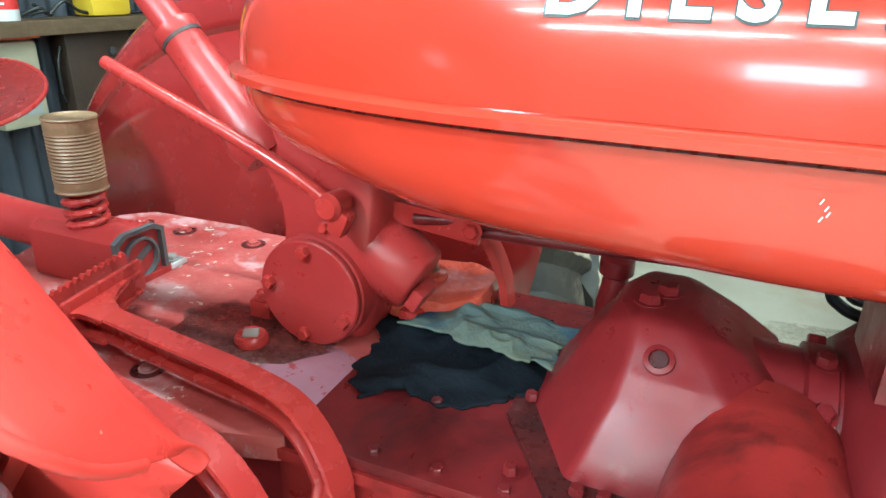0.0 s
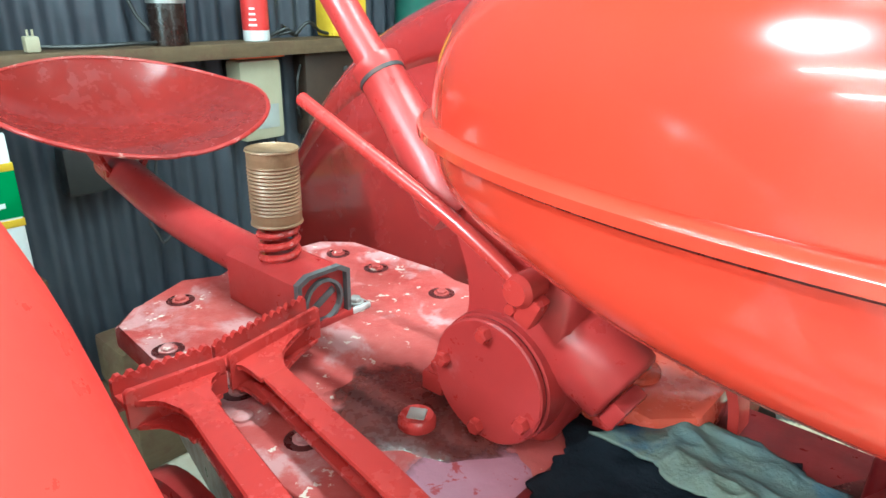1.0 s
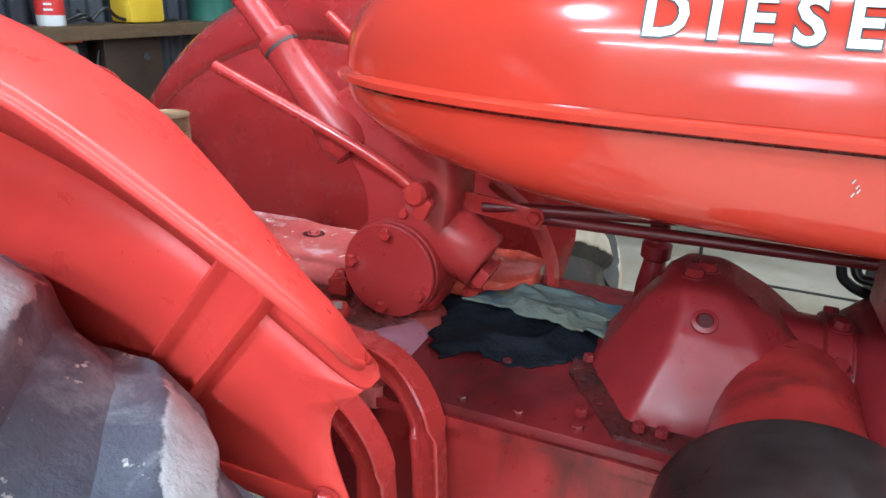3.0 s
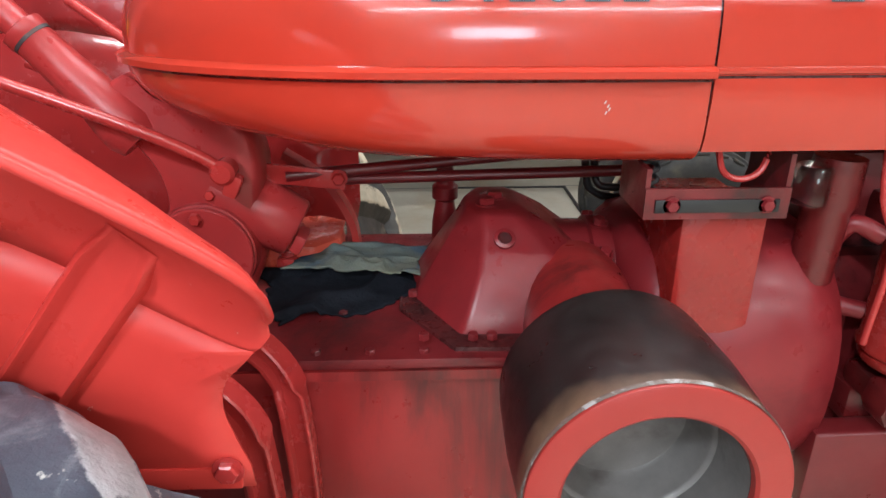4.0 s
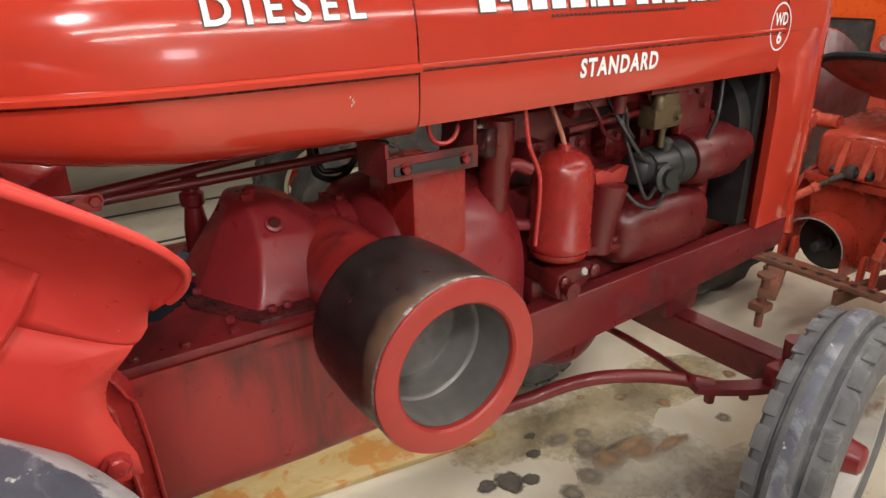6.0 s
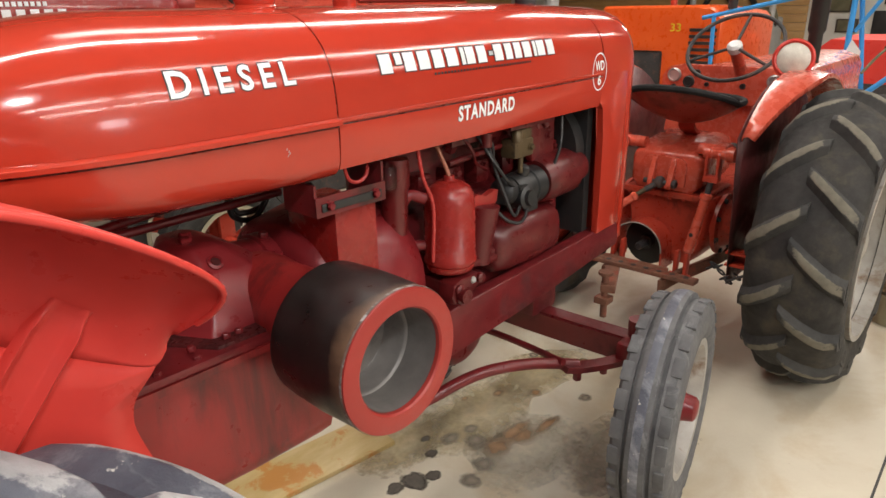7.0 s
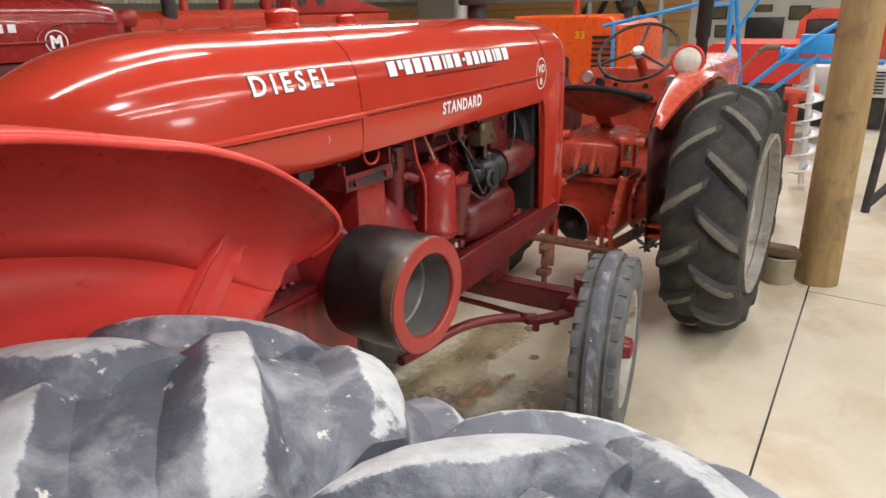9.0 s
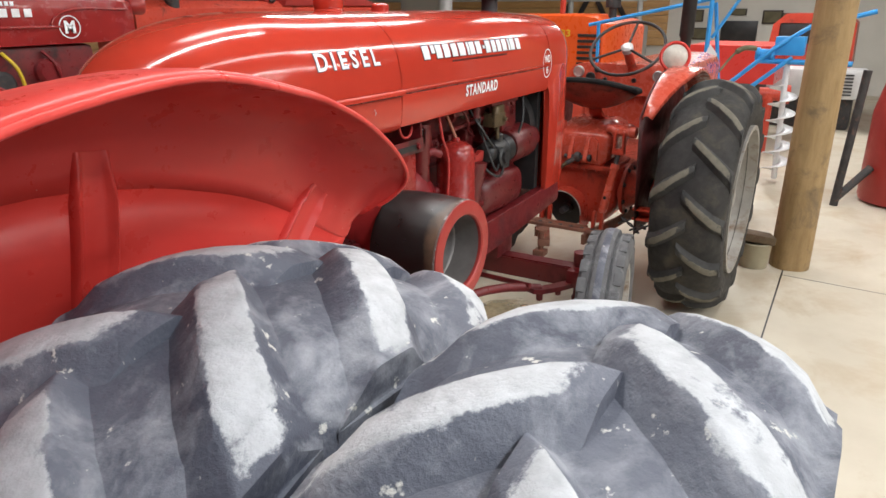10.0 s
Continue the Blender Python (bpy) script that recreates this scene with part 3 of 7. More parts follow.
slab(bm, [(-0.17, 0.80), (0.17, 0.80), (0.17, 1.26), (-0.17, 1.26)], "x", 0.99, 1.02)
slab(bm, [(0.165 * math.cos(a), 1.055 + 0.165 * math.sin(a)) for a in (2 * math.pi * k / 40 for k in range(40))], "x", 0.945, 0.99, 0.006)
part("radiator", bm, BLACK, tractor, "black radiator shroud")

# caps, exhaust and breather on the hood
bm = B()
lathe(bm, (0.005, 0, 1.478), (0, 0, 1), [(0, 0.042), (0.008, 0.042), (0.012, 0.037), (0.020, 0.040), (0.036, 0.040), (0.044, 0.030), (0.046, 0.012)], 28)
part("filler_cap", bm, HOOD, tractor)
bm = B()
lathe(bm, (0.23, 0, 1.476), (0, 0, 1), [(0, 0.024), (0.010, 0.026), (0.024, 0.026), (0.030, 0.018)], 22)
part("radiator_cap", bm, HOOD, tractor)
bm = B()
lathe(bm, (0.90, 0, 1.46), (0, 0, 1), [(0, 0.030), (0.062, 0.030), (0.064, 0.060), (0.070, 0.064), (0.45, 0.064), (0.47, 0.05)], 28)
part("exhaust_pipe", bm, SOOT, tractor, "sooty upright exhaust pipe with a fat muffler")

# letters on the hood's near side
def on_hood(bm, out):
    bmesh.ops.triangulate(bm, faces=bm.faces)
    bmesh.ops.subdivide_edges(bm, edges=[e for e in bm.edges if e.calc_length() > 0.012], cuts=1)
    bmesh.ops.triangulate(bm, faces=bm.faces)
    for v in bm.verts:
        v.co.y = hood_y(v.co.x, v.co.z) - out
    return bm


def badge(word, x0, x1, z0, z1, edge=0.0020, bold=0.0012, spread=1.5):
    bm = fit_letters(lettering(word, 0.05, spread, bold + 0.0012), x0 - edge, x1 + edge, z0 - edge, z1 + edge)
    part("letter_outline", on_hood(bm, 0.0012), INK, tractor, smooth=0)
    bm = fit_letters(lettering(word, 0.05, spread, bold), x0, x1, z0, z1)
    part("lettering", on_hood(bm, 0.0024), WHITE, tractor, "white block letters", smooth=0)


badge("DIESEL", -0.302, -0.080, 1.361, 1.400)
badge("STANDARD", 0.338, 0.548, 1.242, 1.276, 0.0012, 0.0017, 1.2)
# the maker's name: plain white blocks in its place
x = 0.118
for i, (w, h) in enumerate(((30, 1), (17, 0.6), (29, 1), (31, 1), (30, 1), (34, 1), (12, 1), (28, 1), (30, 1), (14, 0.25), (30, 1), (26, 1), (26, 1), (30, 1), (12, 1), (31, 1), (30, 1))):
    wide = w / 440 * 0.622
    zc = 1.379 if h != 0.6 else 1.386
    for out, grow, mat, name in ((0.0012, 0.0022, INK, "block_outline"), (0.0024, 0, WHITE, "white_block")):
        bm = B()
        slab(bm, [(x - grow, zc - 0.0175 * h - grow), (x + wide * 0.74 + grow, zc - 0.0175 * h - grow), (x + wide * 0.74 + grow, zc + 0.0175 * h + grow), (x - grow, zc + 0.0175 * h + grow)], "y", 0, 0.0001)
        part(name, on_hood(bm, out), mat, tractor, smooth=0)
    x += wide
bm = B()
for i in range(34):
    box(bm, (0.27 + i * 0.0105, 0, 1.350), (0.0065, 0.0001, 0.005))
part("small_print", on_hood(bm, 0.0012), INK, tractor, smooth=0)
bm = B()
ring = [(math.cos(2 * math.pi * k / 40), math.sin(2 * math.pi * k / 40)) for k in range(40)]
rings(bm, [[(0.962 + 0.040 * s * a, 0, 1.298 + 0.052 * s * b) for a, b in ring] for s in (1.0, 0.93)], cap=False)
for v in bm.verts:
    v.co.y = min(hood_y(v.co.x, v.co.z), -0.2125) - 0.002
part("badge_ring", bm, WHITE, tractor, smooth=0)
for word, a, b, c, d in (("WD", 0.937, 0.987, 1.301, 1.328), ("6", 0.953, 0.972, 1.261, 1.291)):
    bm = fit_letters(lettering(word, 0.05, 1.0, 0.001), a, b, c, d)
    for v in bm.verts:
        v.co.y = min(hood_y(v.co.x, v.co.z), -0.2125) - 0.002
    part("lettering", bm, WHITE, tractor, smooth=0)
bm = B()
for a, b in ((0, 0), (0.004, 0.012), (-0.003, 0.019), (0.007, 0.006)):
    box(bm, (-0.114 + a * 0.5, -0.2347, 1.246 + b * 0.6), (0.0009, 0.0008, 0.004), rot=(0, 25, 0))
part("paint_chip", bm, LIGHTGREY, tractor)

bm = B()
slab(bm, [(-0.693, -0.043), (-0.672, -0.043), (-0.672, -0.012), (-0.693, -0.012)], "z", 0, 0.0002)
bmesh.ops.subdivide_edges(bm, edges=bm.edges[:], cuts=3)
for v in bm.verts:
    c = half_width(v.co.x)
    k = min(abs(v.co.y) / c, 0.999)
    v.co.z = SEAM_Z + (top_z(v.co.x) - SEAM_Z) * (1 - k ** 2.7) ** (1 / 2.7) + 0.0015
part("yellow_sticker", bm, YELLOW, tractor, "small yellow sticker", smooth=0)

# main frame: transmission, rear housing and deck
bm = B()
slab(bm, [(-0.555, -0.222), (-0.05, -0.222), (-0.05, 0.222), (-0.555, 0.222)], "z", 0.9145, 0.930, 0.004)
part("transmission_cover", bm, GREASE_SHADE, tractor, "oil-stained red transmission cover")
bm = B()
sect = [(-0.225, 0.914), (-0.225, 0.900), (-0.212, 0.895), (-0.212, 0.70), (-0.20, 0.665), (-0.16, 0.63), (0.16, 0.63), (0.20, 0.665), (0.212, 0.70), (0.212, 0.895), (0.225, 0.900), (0.225, 0.914)]
rings(bm, [[(x, y, z if z > 0.8 else 0.8 - (0.8 - z) * k) for y, z in sect] for x, k in ((-0.57, 0.97), (-0.35, 1.0), (-0.22, 1.05), (-0.05, 1.06))])
part("transmission_case", bm, STREAK, tractor, "cast red transmission case streaked with oil")
for xx, yy in ((-0.52, -0.20), (-0.455, -0.205), (-0.385, -0.205), (-0.315, -0.205), (-0.43, -0.10)):
    bm = B()
    bolt(bm, (xx, yy, 0.930), (0, 0, 1), 0.007, 0.006, False)
    part("case_bolt", bm, GREASE_SHADE, tractor)
bm = B()
deck = [(-1.25, -0.14), (-1.235, -0.155), (-1.20, -0.208), (-1.04, -0.208), (-0.95, -0.228), (-0.74, -0.240), (-0.62, -0.242), (-0.56, -0.225), (-0.52, -0.17), (-0.50, 0.0), (-0.52, 0.18), (-0.58, 0.25), (-0.86, 0.278), (-0.90, 0.262), (-0.95, 0.262), (-0.99, 0.285), (-1.22, 0.275), (-1.27, 0.23), (-1.285, 0.05), (-1.25, 0.0), (-1.29, -0.05)]
slab(bm, deck, "z", 0.895, 0.9285, 0.006)
part("deck_plate", bm, DECK, tractor, "dusty flaking red deck plate")
bm = B()
rings(bm, [[(x, y * s, z) for y, z in sect] for x, s in ((-1.22, 0.62), (-1.02, 0.84), (-0.92, 0.96), (-0.7, 1.04), (-0.57, 0.99))])
part("rear_case", bm, CAST, tractor)
bm = B()
lathe(bm, (0, 0, 0), (0, 0, 1), [(0, 1), (0.0012, 0.97)], 26)
for v in bm.verts:
    a = math.atan2(v.co.y, v.co.x)
    f = 1 + 0.14 * math.sin(3 * a + 1) + 0.07 * math.sin(7 * a)
    v.co = Vector((-0.735 + v.co.x * 0.125 * f, -0.055 + v.co.y * 0.088 * f, 0.9283 + v.co.z))
part("oil_patch", bm, OIL, tractor, "dark wet oil patch")
bm = B()
lathe(bm, (0, 0, 0), (0, 0, 1), [(0, 1), (0.0010, 0.97)], 26)
for v in bm.verts:
    a = math.atan2(v.co.y, v.co.x)
    f = 1 + 0.10 * math.sin(3 * a + 2) + 0.05 * math.sin(8 * a)
    v.co = Vector((-0.60 + v.co.x * 0.075 * f, -0.12 + v.co.y * 0.085 * f, 0.9279 + v.co.z))
part("faded_patch", bm, LILAC, tractor, "chalky lilac faded paint")
bm = B()
lathe(bm, (-0.709, -0.075, 0.926), (0, 0, 1), [(0, 0.021), (0.005, 0.023), (0.013, 0.022), (0.017, 0.019), (0.0165, 0.013)], 26)
part("filler_plug", bm, PEDAL, tractor)
bm = B()
lathe(bm, (-0.868, -0.203, 0.9275), (0, 0, 1), [(0, 0.013), (0.004, 0.012), (0.007, 0.006)], 16)
part("deck_rivet", bm, DECK, tractor)
bm = B()
box(bm, (-0.990, 0.078, 0.934), (0.034, 0.036, 0.010), 0.003)
part("bracket_foot", bm, LIGHTGREY, tractor, "bare whitish bracket foot")
bm = B()
bolt(bm, (-0.990, 0.078, 0.939), (0, 0, 1), 0.010, 0.009)
part("foot_bolt", bm, BARE, tractor)
bm = B()
box(bm, (-0.709, -0.075, 0.9435), (0.021, 0.021, 0.003), 0.002, rot=(0, 0, 30))
part("plug_dirt", bm, RIMGREY, tractor)
for p in ((-0.919, -0.176), (-0.783, -0.180), (-1.086, 0.211), (-0.928, 0.212), (-1.079, -0.186), (-1.215, -0.095), (-1.19, 0.21)):
    bm = B()
    # Flat dark discs paint the shade of recessed bolt holes.
    lathe(bm, (p[0], p[1], 0.9275), (0, 0, 1), [(0, 0.024), (0.0012, 0.022)], 18)
    part("bolt_hollow", bm, GREASE_GAP_SHADE, tractor)
    bm = B()
    bolt(bm, (p[0], p[1], 0.9285), (0, 0, 1), 0.0095, 0.007)
    part("deck_bolt", bm, DECK, tractor)

# steering box, column, cover plate and levers
bm = B()
cheek = [(-0.690, 0.925), (-0.712, 0.962), (-0.716, 1.000), (-0.708, 1.030), (-0.692, 1.058), (-0.688, 1.085), (-0.694, 1.115), (-0.712, 1.145), (-0.742, 1.178), (-0.775, 1.213), (-0.728, 1.255), (-0.69, 1.225), (-0.62, 1.205), (-0.565, 1.185), (-0.548, 1.145), (-0.549, 1.10), (-0.556, 1.060), (-0.561, 1.02), (-0.560, 0.985), (-0.572, 0.945), (-0.590, 0.925)]
outline = [(p.x, p.z) for p in smooth_path([(x, 0, z) for x, z in cheek + cheek[:1]], 3)[:-1]]
mid = Vector((-0.642, 0.03, 1.05))
loops = []
for y, k in ((-0.020, 0.86), (-0.012, 0.95), (0.004, 1.0), (0.055, 1.0), (0.082, 0.95), (0.092, 0.84)):
    loops.append([(mid.x + (x - mid.x) * k, y if z < 1.12 else y * (1 - min((z - 1.12) / 0.1, 1) * 0.45), mid.z + (z - mid.z) * (k if z < 1.1 else 1)) for x, z in outline])
rings(bm, loops)
lathe(bm, (-0.638, -0.032, 1.000), (0, 1, 0), [(0, 0.070), (0.002, 0.0755), (0.020, 0.0775), (0.08, 0.078), (0.11, 0.070)], 48)
lathe(bm, (-0.63, 0.03, 1.085), (0.86, 0, -0.51), [(0, 0.054), (0.08, 0.052), (0.135, 0.047), (0.139, 0.042)], 26)
box(bm, (-0.506, 0.02, 1.000), (0.018, 0.05, 0.03), 0.004, rot=(0, 30, 0))
part("steering_box", bm, BOXRED, tractor, "cast red steering gear housing", smooth=50)
bm = B()
bolt(bm, (-0.622, -0.018, 1.086), (0, -1, 0.2), 0.008, 0.010)
part("housing_bolt", bm, PEDAL, tractor)
bm = B()
lathe(bm, (-0.70, 0.0, 1.150), (-0.146, 0, 0.165), [(0.02, 0.034), (0.04, 0.041), (0.06, 0.039), (0.09, 0.034), (0.15, 0.0285), (0.205, 0.027), (0.208, 0.0295), (0.222, 0.0295), (0.226, 0.020), (0.62, 0.0185)], 26)
column = part("steering_column", bm, BOXRED, tractor, smooth=50)
bm = B()
lathe(bm, (-0.70, 0.0, 1.150), (-0.146, 0, 0.165), [(0.2015, 0.0282), (0.2065, 0.0282)], 26)
part("column_seal", bm, SOOT, column)
bm = B()
lathe(bm, (-0.638, -0.0322, 1.000), (0, -1, 0), [(0, 0.0728), (0.0025, 0.0728)], 48)
part("gasket_rim", bm, GREASE_GAP_SHADE, tractor)
bm = B()
lathe(bm, (-0.638, -0.0345, 1.000), (0, -1, 0), [(0, 0.0735), (0.006, 0.0735), (0.008, 0.0715)], 48)
part("cover_plate", bm, BOXRED, tractor, "round bright red cover plate")
for a in (92, 172, 262, 332):
    bm = B()
    bolt(bm, (-0.638 + 0.059 * math.cos(radians(a)), -0.042, 1.0 + 0.059 * math.sin(radians(a))), (0, -1, 0), 0.0095, 0.010, False)
    part("cover_bolt", bm, PEDAL, tractor)
bm = B()
pipe(bm, [(-0.588, -0.058, 1.135), (-0.62, -0.062, 1.158), (-0.70, -0.062, 1.195), (-0.912, -0.058, 1.276)], 0.0085, per=6, seg=12)
lathe(bm, (-0.588, -0.034, 1.132), (0, -1, 0), [(0, 0.016), (0.03, 0.018), (0.036, 0.013)], 16)
box(bm, (-0.578, -0.052, 1.112), (0.022, 0.022, 0.034), 0.006, rot=(0, 25, 0))
part("throttle_lever", bm, PEDAL, tractor, "long red rod lever")
bm = B()
pipe(bm, [(-0.64, 0.10, 1.13), (-0.74, 0.10, 1.19), (-0.90, 0.09, 1.262)], 0.0085, per=5, seg=10)
part("shutter_lever", bm, PEDAL, tractor)
bm = B()
pipe(bm, [(-0.62, 0.11, 1.17), (-0.70, 0.14, 1.235), (-0.80, 0.17, 1.30), (-0.87, 0.19, 1.345)], 0.0085, per=5, seg=10)
part("gear_lever", bm, PEDAL, tractor)
for p in ((-0.742, 0.0), (-0.535, 0.06)):
    bm = B()
    box(bm, (p[0], p[1], 0.94), (0.035, 0.03, 0.03), 0.006)
    bolt(bm, (p[0], p[1], 0.955), (0, 0, 1), 0.011, 0.012)
    part("box_foot", bm, PEDAL, tractor)

# seat and its arm
bm = B()
sec = [(-0.048, -0.04), (0.048, -0.04), (0.048, 0.035), (0.03, 0.045), (-0.03, 0.045), (-0.048, 0.035)]
rings(bm, [[(x, 0.01 + y, 0.97 + z) for y, z in sec] for x in (-1.16, -0.985)])
box(bm, (-1.0, 0.0, 0.933), (0.05, 0.19, 0.012), 0.003)
part("seat_bracket", bm, BOXRED, tractor)
bm = B()
rings(bm, [[(x, 0.01 + y * s, 0.972 + z * s) for y, z in sec] for x, s in ((-0.986, 1.0), (-0.976, 1.0), (-0.976, 0.86), (-0.99, 0.84))], cap=False)
lathe(bm, (-0.99, 0.01, 0.968), (1, 0, 0), [(0, 0.034), (0.012, 0.035), (0.013, 0.030), (0.004, 0.028)], 22)
box(bm, (-0.985, 0.01, 0.968), (0.006, 0.052, 0.012), 0.003, rot=(30, 0, 0))
part("arm_end", bm, GREYTYRE, tractor, "open rubbery end of the seat arm")
bm = B()
pipe(bm, [(-1.10, 0.01, 0.985), (-1.25, 0.01, 0.99), (-1.42, 0.01, 1.005), (-1.56, 0.01, 1.035), (-1.66, 0.01, 1.06)], 0.036, per=6, seg=16)
part("seat_arm", bm, BOXRED, tractor)
bm = B()
turns = [(-1.075 + 0.027 * math.cos(a), 0.004 + 0.027 * math.sin(a), 1.004 + 0.0029 * a) for a in (k * 0.35 for k in range(62))]
pipe(bm, turns, 0.0062, per=2, seg=8)
part("seat_spring", bm, PEDAL, tractor, "red coil spring")
bm = B()
n = 80
prof = []
for k in range(n + 1):
    z = 0.106 * k / n
    r = 0.0372 + (0.0008 * math.cos(k * math.pi / 2) if 10 < k < 66 else 0)
    prof.append((z, r))
lathe(bm, (-1.075, 0.004, 1.068), (0, 0, 1), [(0, 0.036), (0.002, 0.0387), (0.004, 0.0387)] + [(z + 0.005, r) for z, r in prof] + [(0.1125, 0.0392), (0.115, 0.038), (0.112, 0.035)], 40)
part("tin_can", bm, TIN, tractor, "rusty brown ribbed tin over the spring", smooth=60)
for side in (-1, 1):
    bm = B()
    pipe(bm, [(-1.60, 0.01 + side * 0.028, 1.05), (-1.595, 0.01 + side * 0.05, 1.085), (-1.58, 0.01 + side * 0.075, 1.13)], 0.01, per=4, outline=[(-0.012, -0.004), (0.012, -0.004), (0.012, 0.004), (-0.012, 0.004)])
    bolt(bm, (-1.60, 0.01 + side * 0.03, 1.055), (0, side, 0), 0.01, 0.01)
    part("seat_strap", bm, PEDAL, tractor)
bm = B()
loops = []
for r in [k / 12 for k in range(13)]:
    loop = []
    for i in range(56):
        a = 2 * math.pi * i / 56
        c, s = math.cos(a), math.sin(a)
        rad = 1 / ((abs(c) ** 2.6 + abs(s) ** 2.6) ** (1 / 2.6))
        x, y = 0.222 * rad * c * r, 0.248 * rad * s * r
        z = 0.076 * r ** 2.2 + (0.05 * max(-c, 0) ** 2 * r ** 3) - 0.078 * max(c, 0) ** 2 * r ** 3
        loop.append((-1.545 + x, 0.01 + y, 1.135 + z))
    loops.append(loop)
under = [[(x, y, z - 0.005) for x, y, z in l] for l in loops[::-1]]
rings(bm, loops[1:] + under[:-1])
seat = part("seat", bm, SEATRED, tractor, "dished red steel seat pan", smooth=60)
bm = B()
pipe(bm, [(x, y, z - 0.002) for x, y, z in loops[-1]] + [loops[-1][0]], 0.0042, per=1, seg=8)
part("rolled_edge", bm, SEATEDGE, seat, "worn rolled edge")

# pedals: flanged arms that spread into channel-shaped pads with a toothed far edge
for arm, y0, y1, lean, xa in (
        (((-0.872, -0.169, 0.984), (-0.735, -0.191, 0.984), (-0.600, -0.212, 0.984), (-0.528, -0.226, 0.972), (-0.480, -0.240, 0.92), (-0.466, -0.246, 0.84), (-0.460, -0.248, 0.70)), -0.204, -0.052, -0.18, -0.916),
        (((-0.872, -0.258, 0.984), (-0.768, -0.278, 0.984), (-0.660, -0.298, 0.984), (-0.570, -0.312, 0.974), (-0.512, -0.320, 0.92), (-0.496, -0.324, 0.84), (-0.491, -0.324, 0.70)), -0.318, -0.208, 0.10, -0.909)):
    pedal = B()
    pipe(pedal, arm, 0.01, per=6, outline=[(-0.0165, 0.0035), (-0.0145, 0.006), (0.0145, 0.006), (0.0165, 0.0035), (0.0155, 0.0005), (0.005, -0.002), (0.004, -0.020), (0.0125, -0.023), (0.0135, -0.027), (0.0115, -0.030), (-0.0115, -0.030), (-0.0135, -0.027), (-0.0125, -0.023), (-0.004, -0.020), (-0.005, -0.002), (-0.0155, 0.0005)])
    foot = part("brake_pedal", pedal, PEDAL, tractor, "long red flanged pedal arm", smooth=50)
    mid = (y0 + y1) / 2
    ay = arm[0][1]
    bm = B()
    spread = [(xa + 0.012, y0 + 0.006)]
    for k in range(7):
        f = k / 6
        spread.append((xa + 0.022 + 0.058 * f ** 1.8, ay - 0.0155 - (ay - 0.0155 - y0 - 0.008) * (1 - f) ** 2.2 - 0.010 * f))
    for k in range(6, -1, -1):
        f = k / 6
        spread.append((xa + 0.022 + 0.058 * f ** 1.8, ay + 0.0155 + (y1 - 0.008 - ay - 0.0155) * (1 - f) ** 2.2 - 0.004 * f))
    spread.append((xa + 0.012, y1 - 0.006))
    slab(bm, spread, "z", 0.9835, 0.9905, 0.0025)
    slab(bm, spread, "z", 0.9545, 0.9605, 0.0020)
    slab(bm, [(xa - 0.016, y0), (xa + 0.020, y0), (xa + 0.020, y1), (xa - 0.016, y1)], "z", 0.981, 0.988, 0.002)
    slab(bm, [(y0, 0.958), (y1, 0.958), (y1, 1.001), (y1 - 0.004, 1.005), (y0 + 0.004, 1.005), (y0, 1.001)], "x", xa + 0.012, xa + 0.020, 0.0025)
    n = int((y1 - y0) / 0.0125)
    teeth = [(y0, 0.966), (y1, 0.966)]
    for k in range(n, 0, -1):
        f, g = y0 + (y1 - y0) * k / n, (y1 - y0) / n
        teeth += [(f, 1.0045), (f - 0.25 * g, 1.0095), (f - 0.60 * g, 1.0095), (f - 0.85 * g, 1.0045)]
    teeth.append((y0, 1.0045))
    slab(bm, teeth, "x", xa - 0.018, xa - 0.010)
    for v in bm.verts:
        f = max(0.0, min(1.0, (xa + 0.08 - v.co.x) / 0.06))
        v.co.x += lean * (v.co.y - mid) * f
    pad = part("pedal_pad", bm, PEDAL, foot, "toothed channel-shaped pedal pad")
    bm = B()
    slab(bm, [(xa - 0.009, y0 + 0.030), (xa + 0.011, y0 + 0.010), (xa + 0.011, y1 - 0.006), (xa - 0.009, y1 - 0.006)], "z", 0.9882, 0.9894)
    for v in bm.verts:
        v.co.x += lean * (v.co.y - mid)
    part("pad_dust", bm, CHIPPED, pad, "grey trodden dust in the channel")
# axle trumpets beside the rear case
for side in (-1, 1):
    bm = B()
    lathe(bm, (-0.955, side * 0.225, 0.61), (0, side, 0), [(0, 0.190), (0.030, 0.188), (0.034, 0.174), (0.07, 0.168), (0.16, 0.150), (0.26, 0.135)], 36)
    part("axle_trumpet", bm, BOXRED, tractor, "cast red axle trumpet", smooth=45)

# fenders: a flat inner plate, folded out into a wide flare that rises to its rim and runs to a point in front
RIM = [(-1.66, 0.68, 1.06), (-1.56, 0.72, 1.20), (-1.42, 0.74, 1.32), (-1.25, 0.74, 1.40), (-1.10, 0.72, 1.430), (-0.95, 0.675, 1.430), (-0.80, 0.648, 1.397), (-0.70, 0.612, 1.369), (-0.60, 0.590, 1.326), (-0.50, 0.570, 1.260), (-0.440, 0.545, 1.203), (-0.434, 0.512, 1.158), (-0.450, 0.455, 1.114)]
CREST = [(-1.62, 1.02), (-1.52, 1.145), (-1.39, 1.255), (-1.22, 1.335), (-1.07, 1.366), (-0.92, 1.352), (-0.80, 1.322), (-0.70, 1.285), (-0.61, 1.237), (-0.53, 1.178), (-0.487, 1.140), (-0.468, 1.118), (-0.455, 1.101)]
NOSE = [(-0.462, 1.078), (-0.482, 1.055), (-0.502, 1.033), (-0.508, 1.002), (-0.500, 0.965), (-0.490, 0.932)]


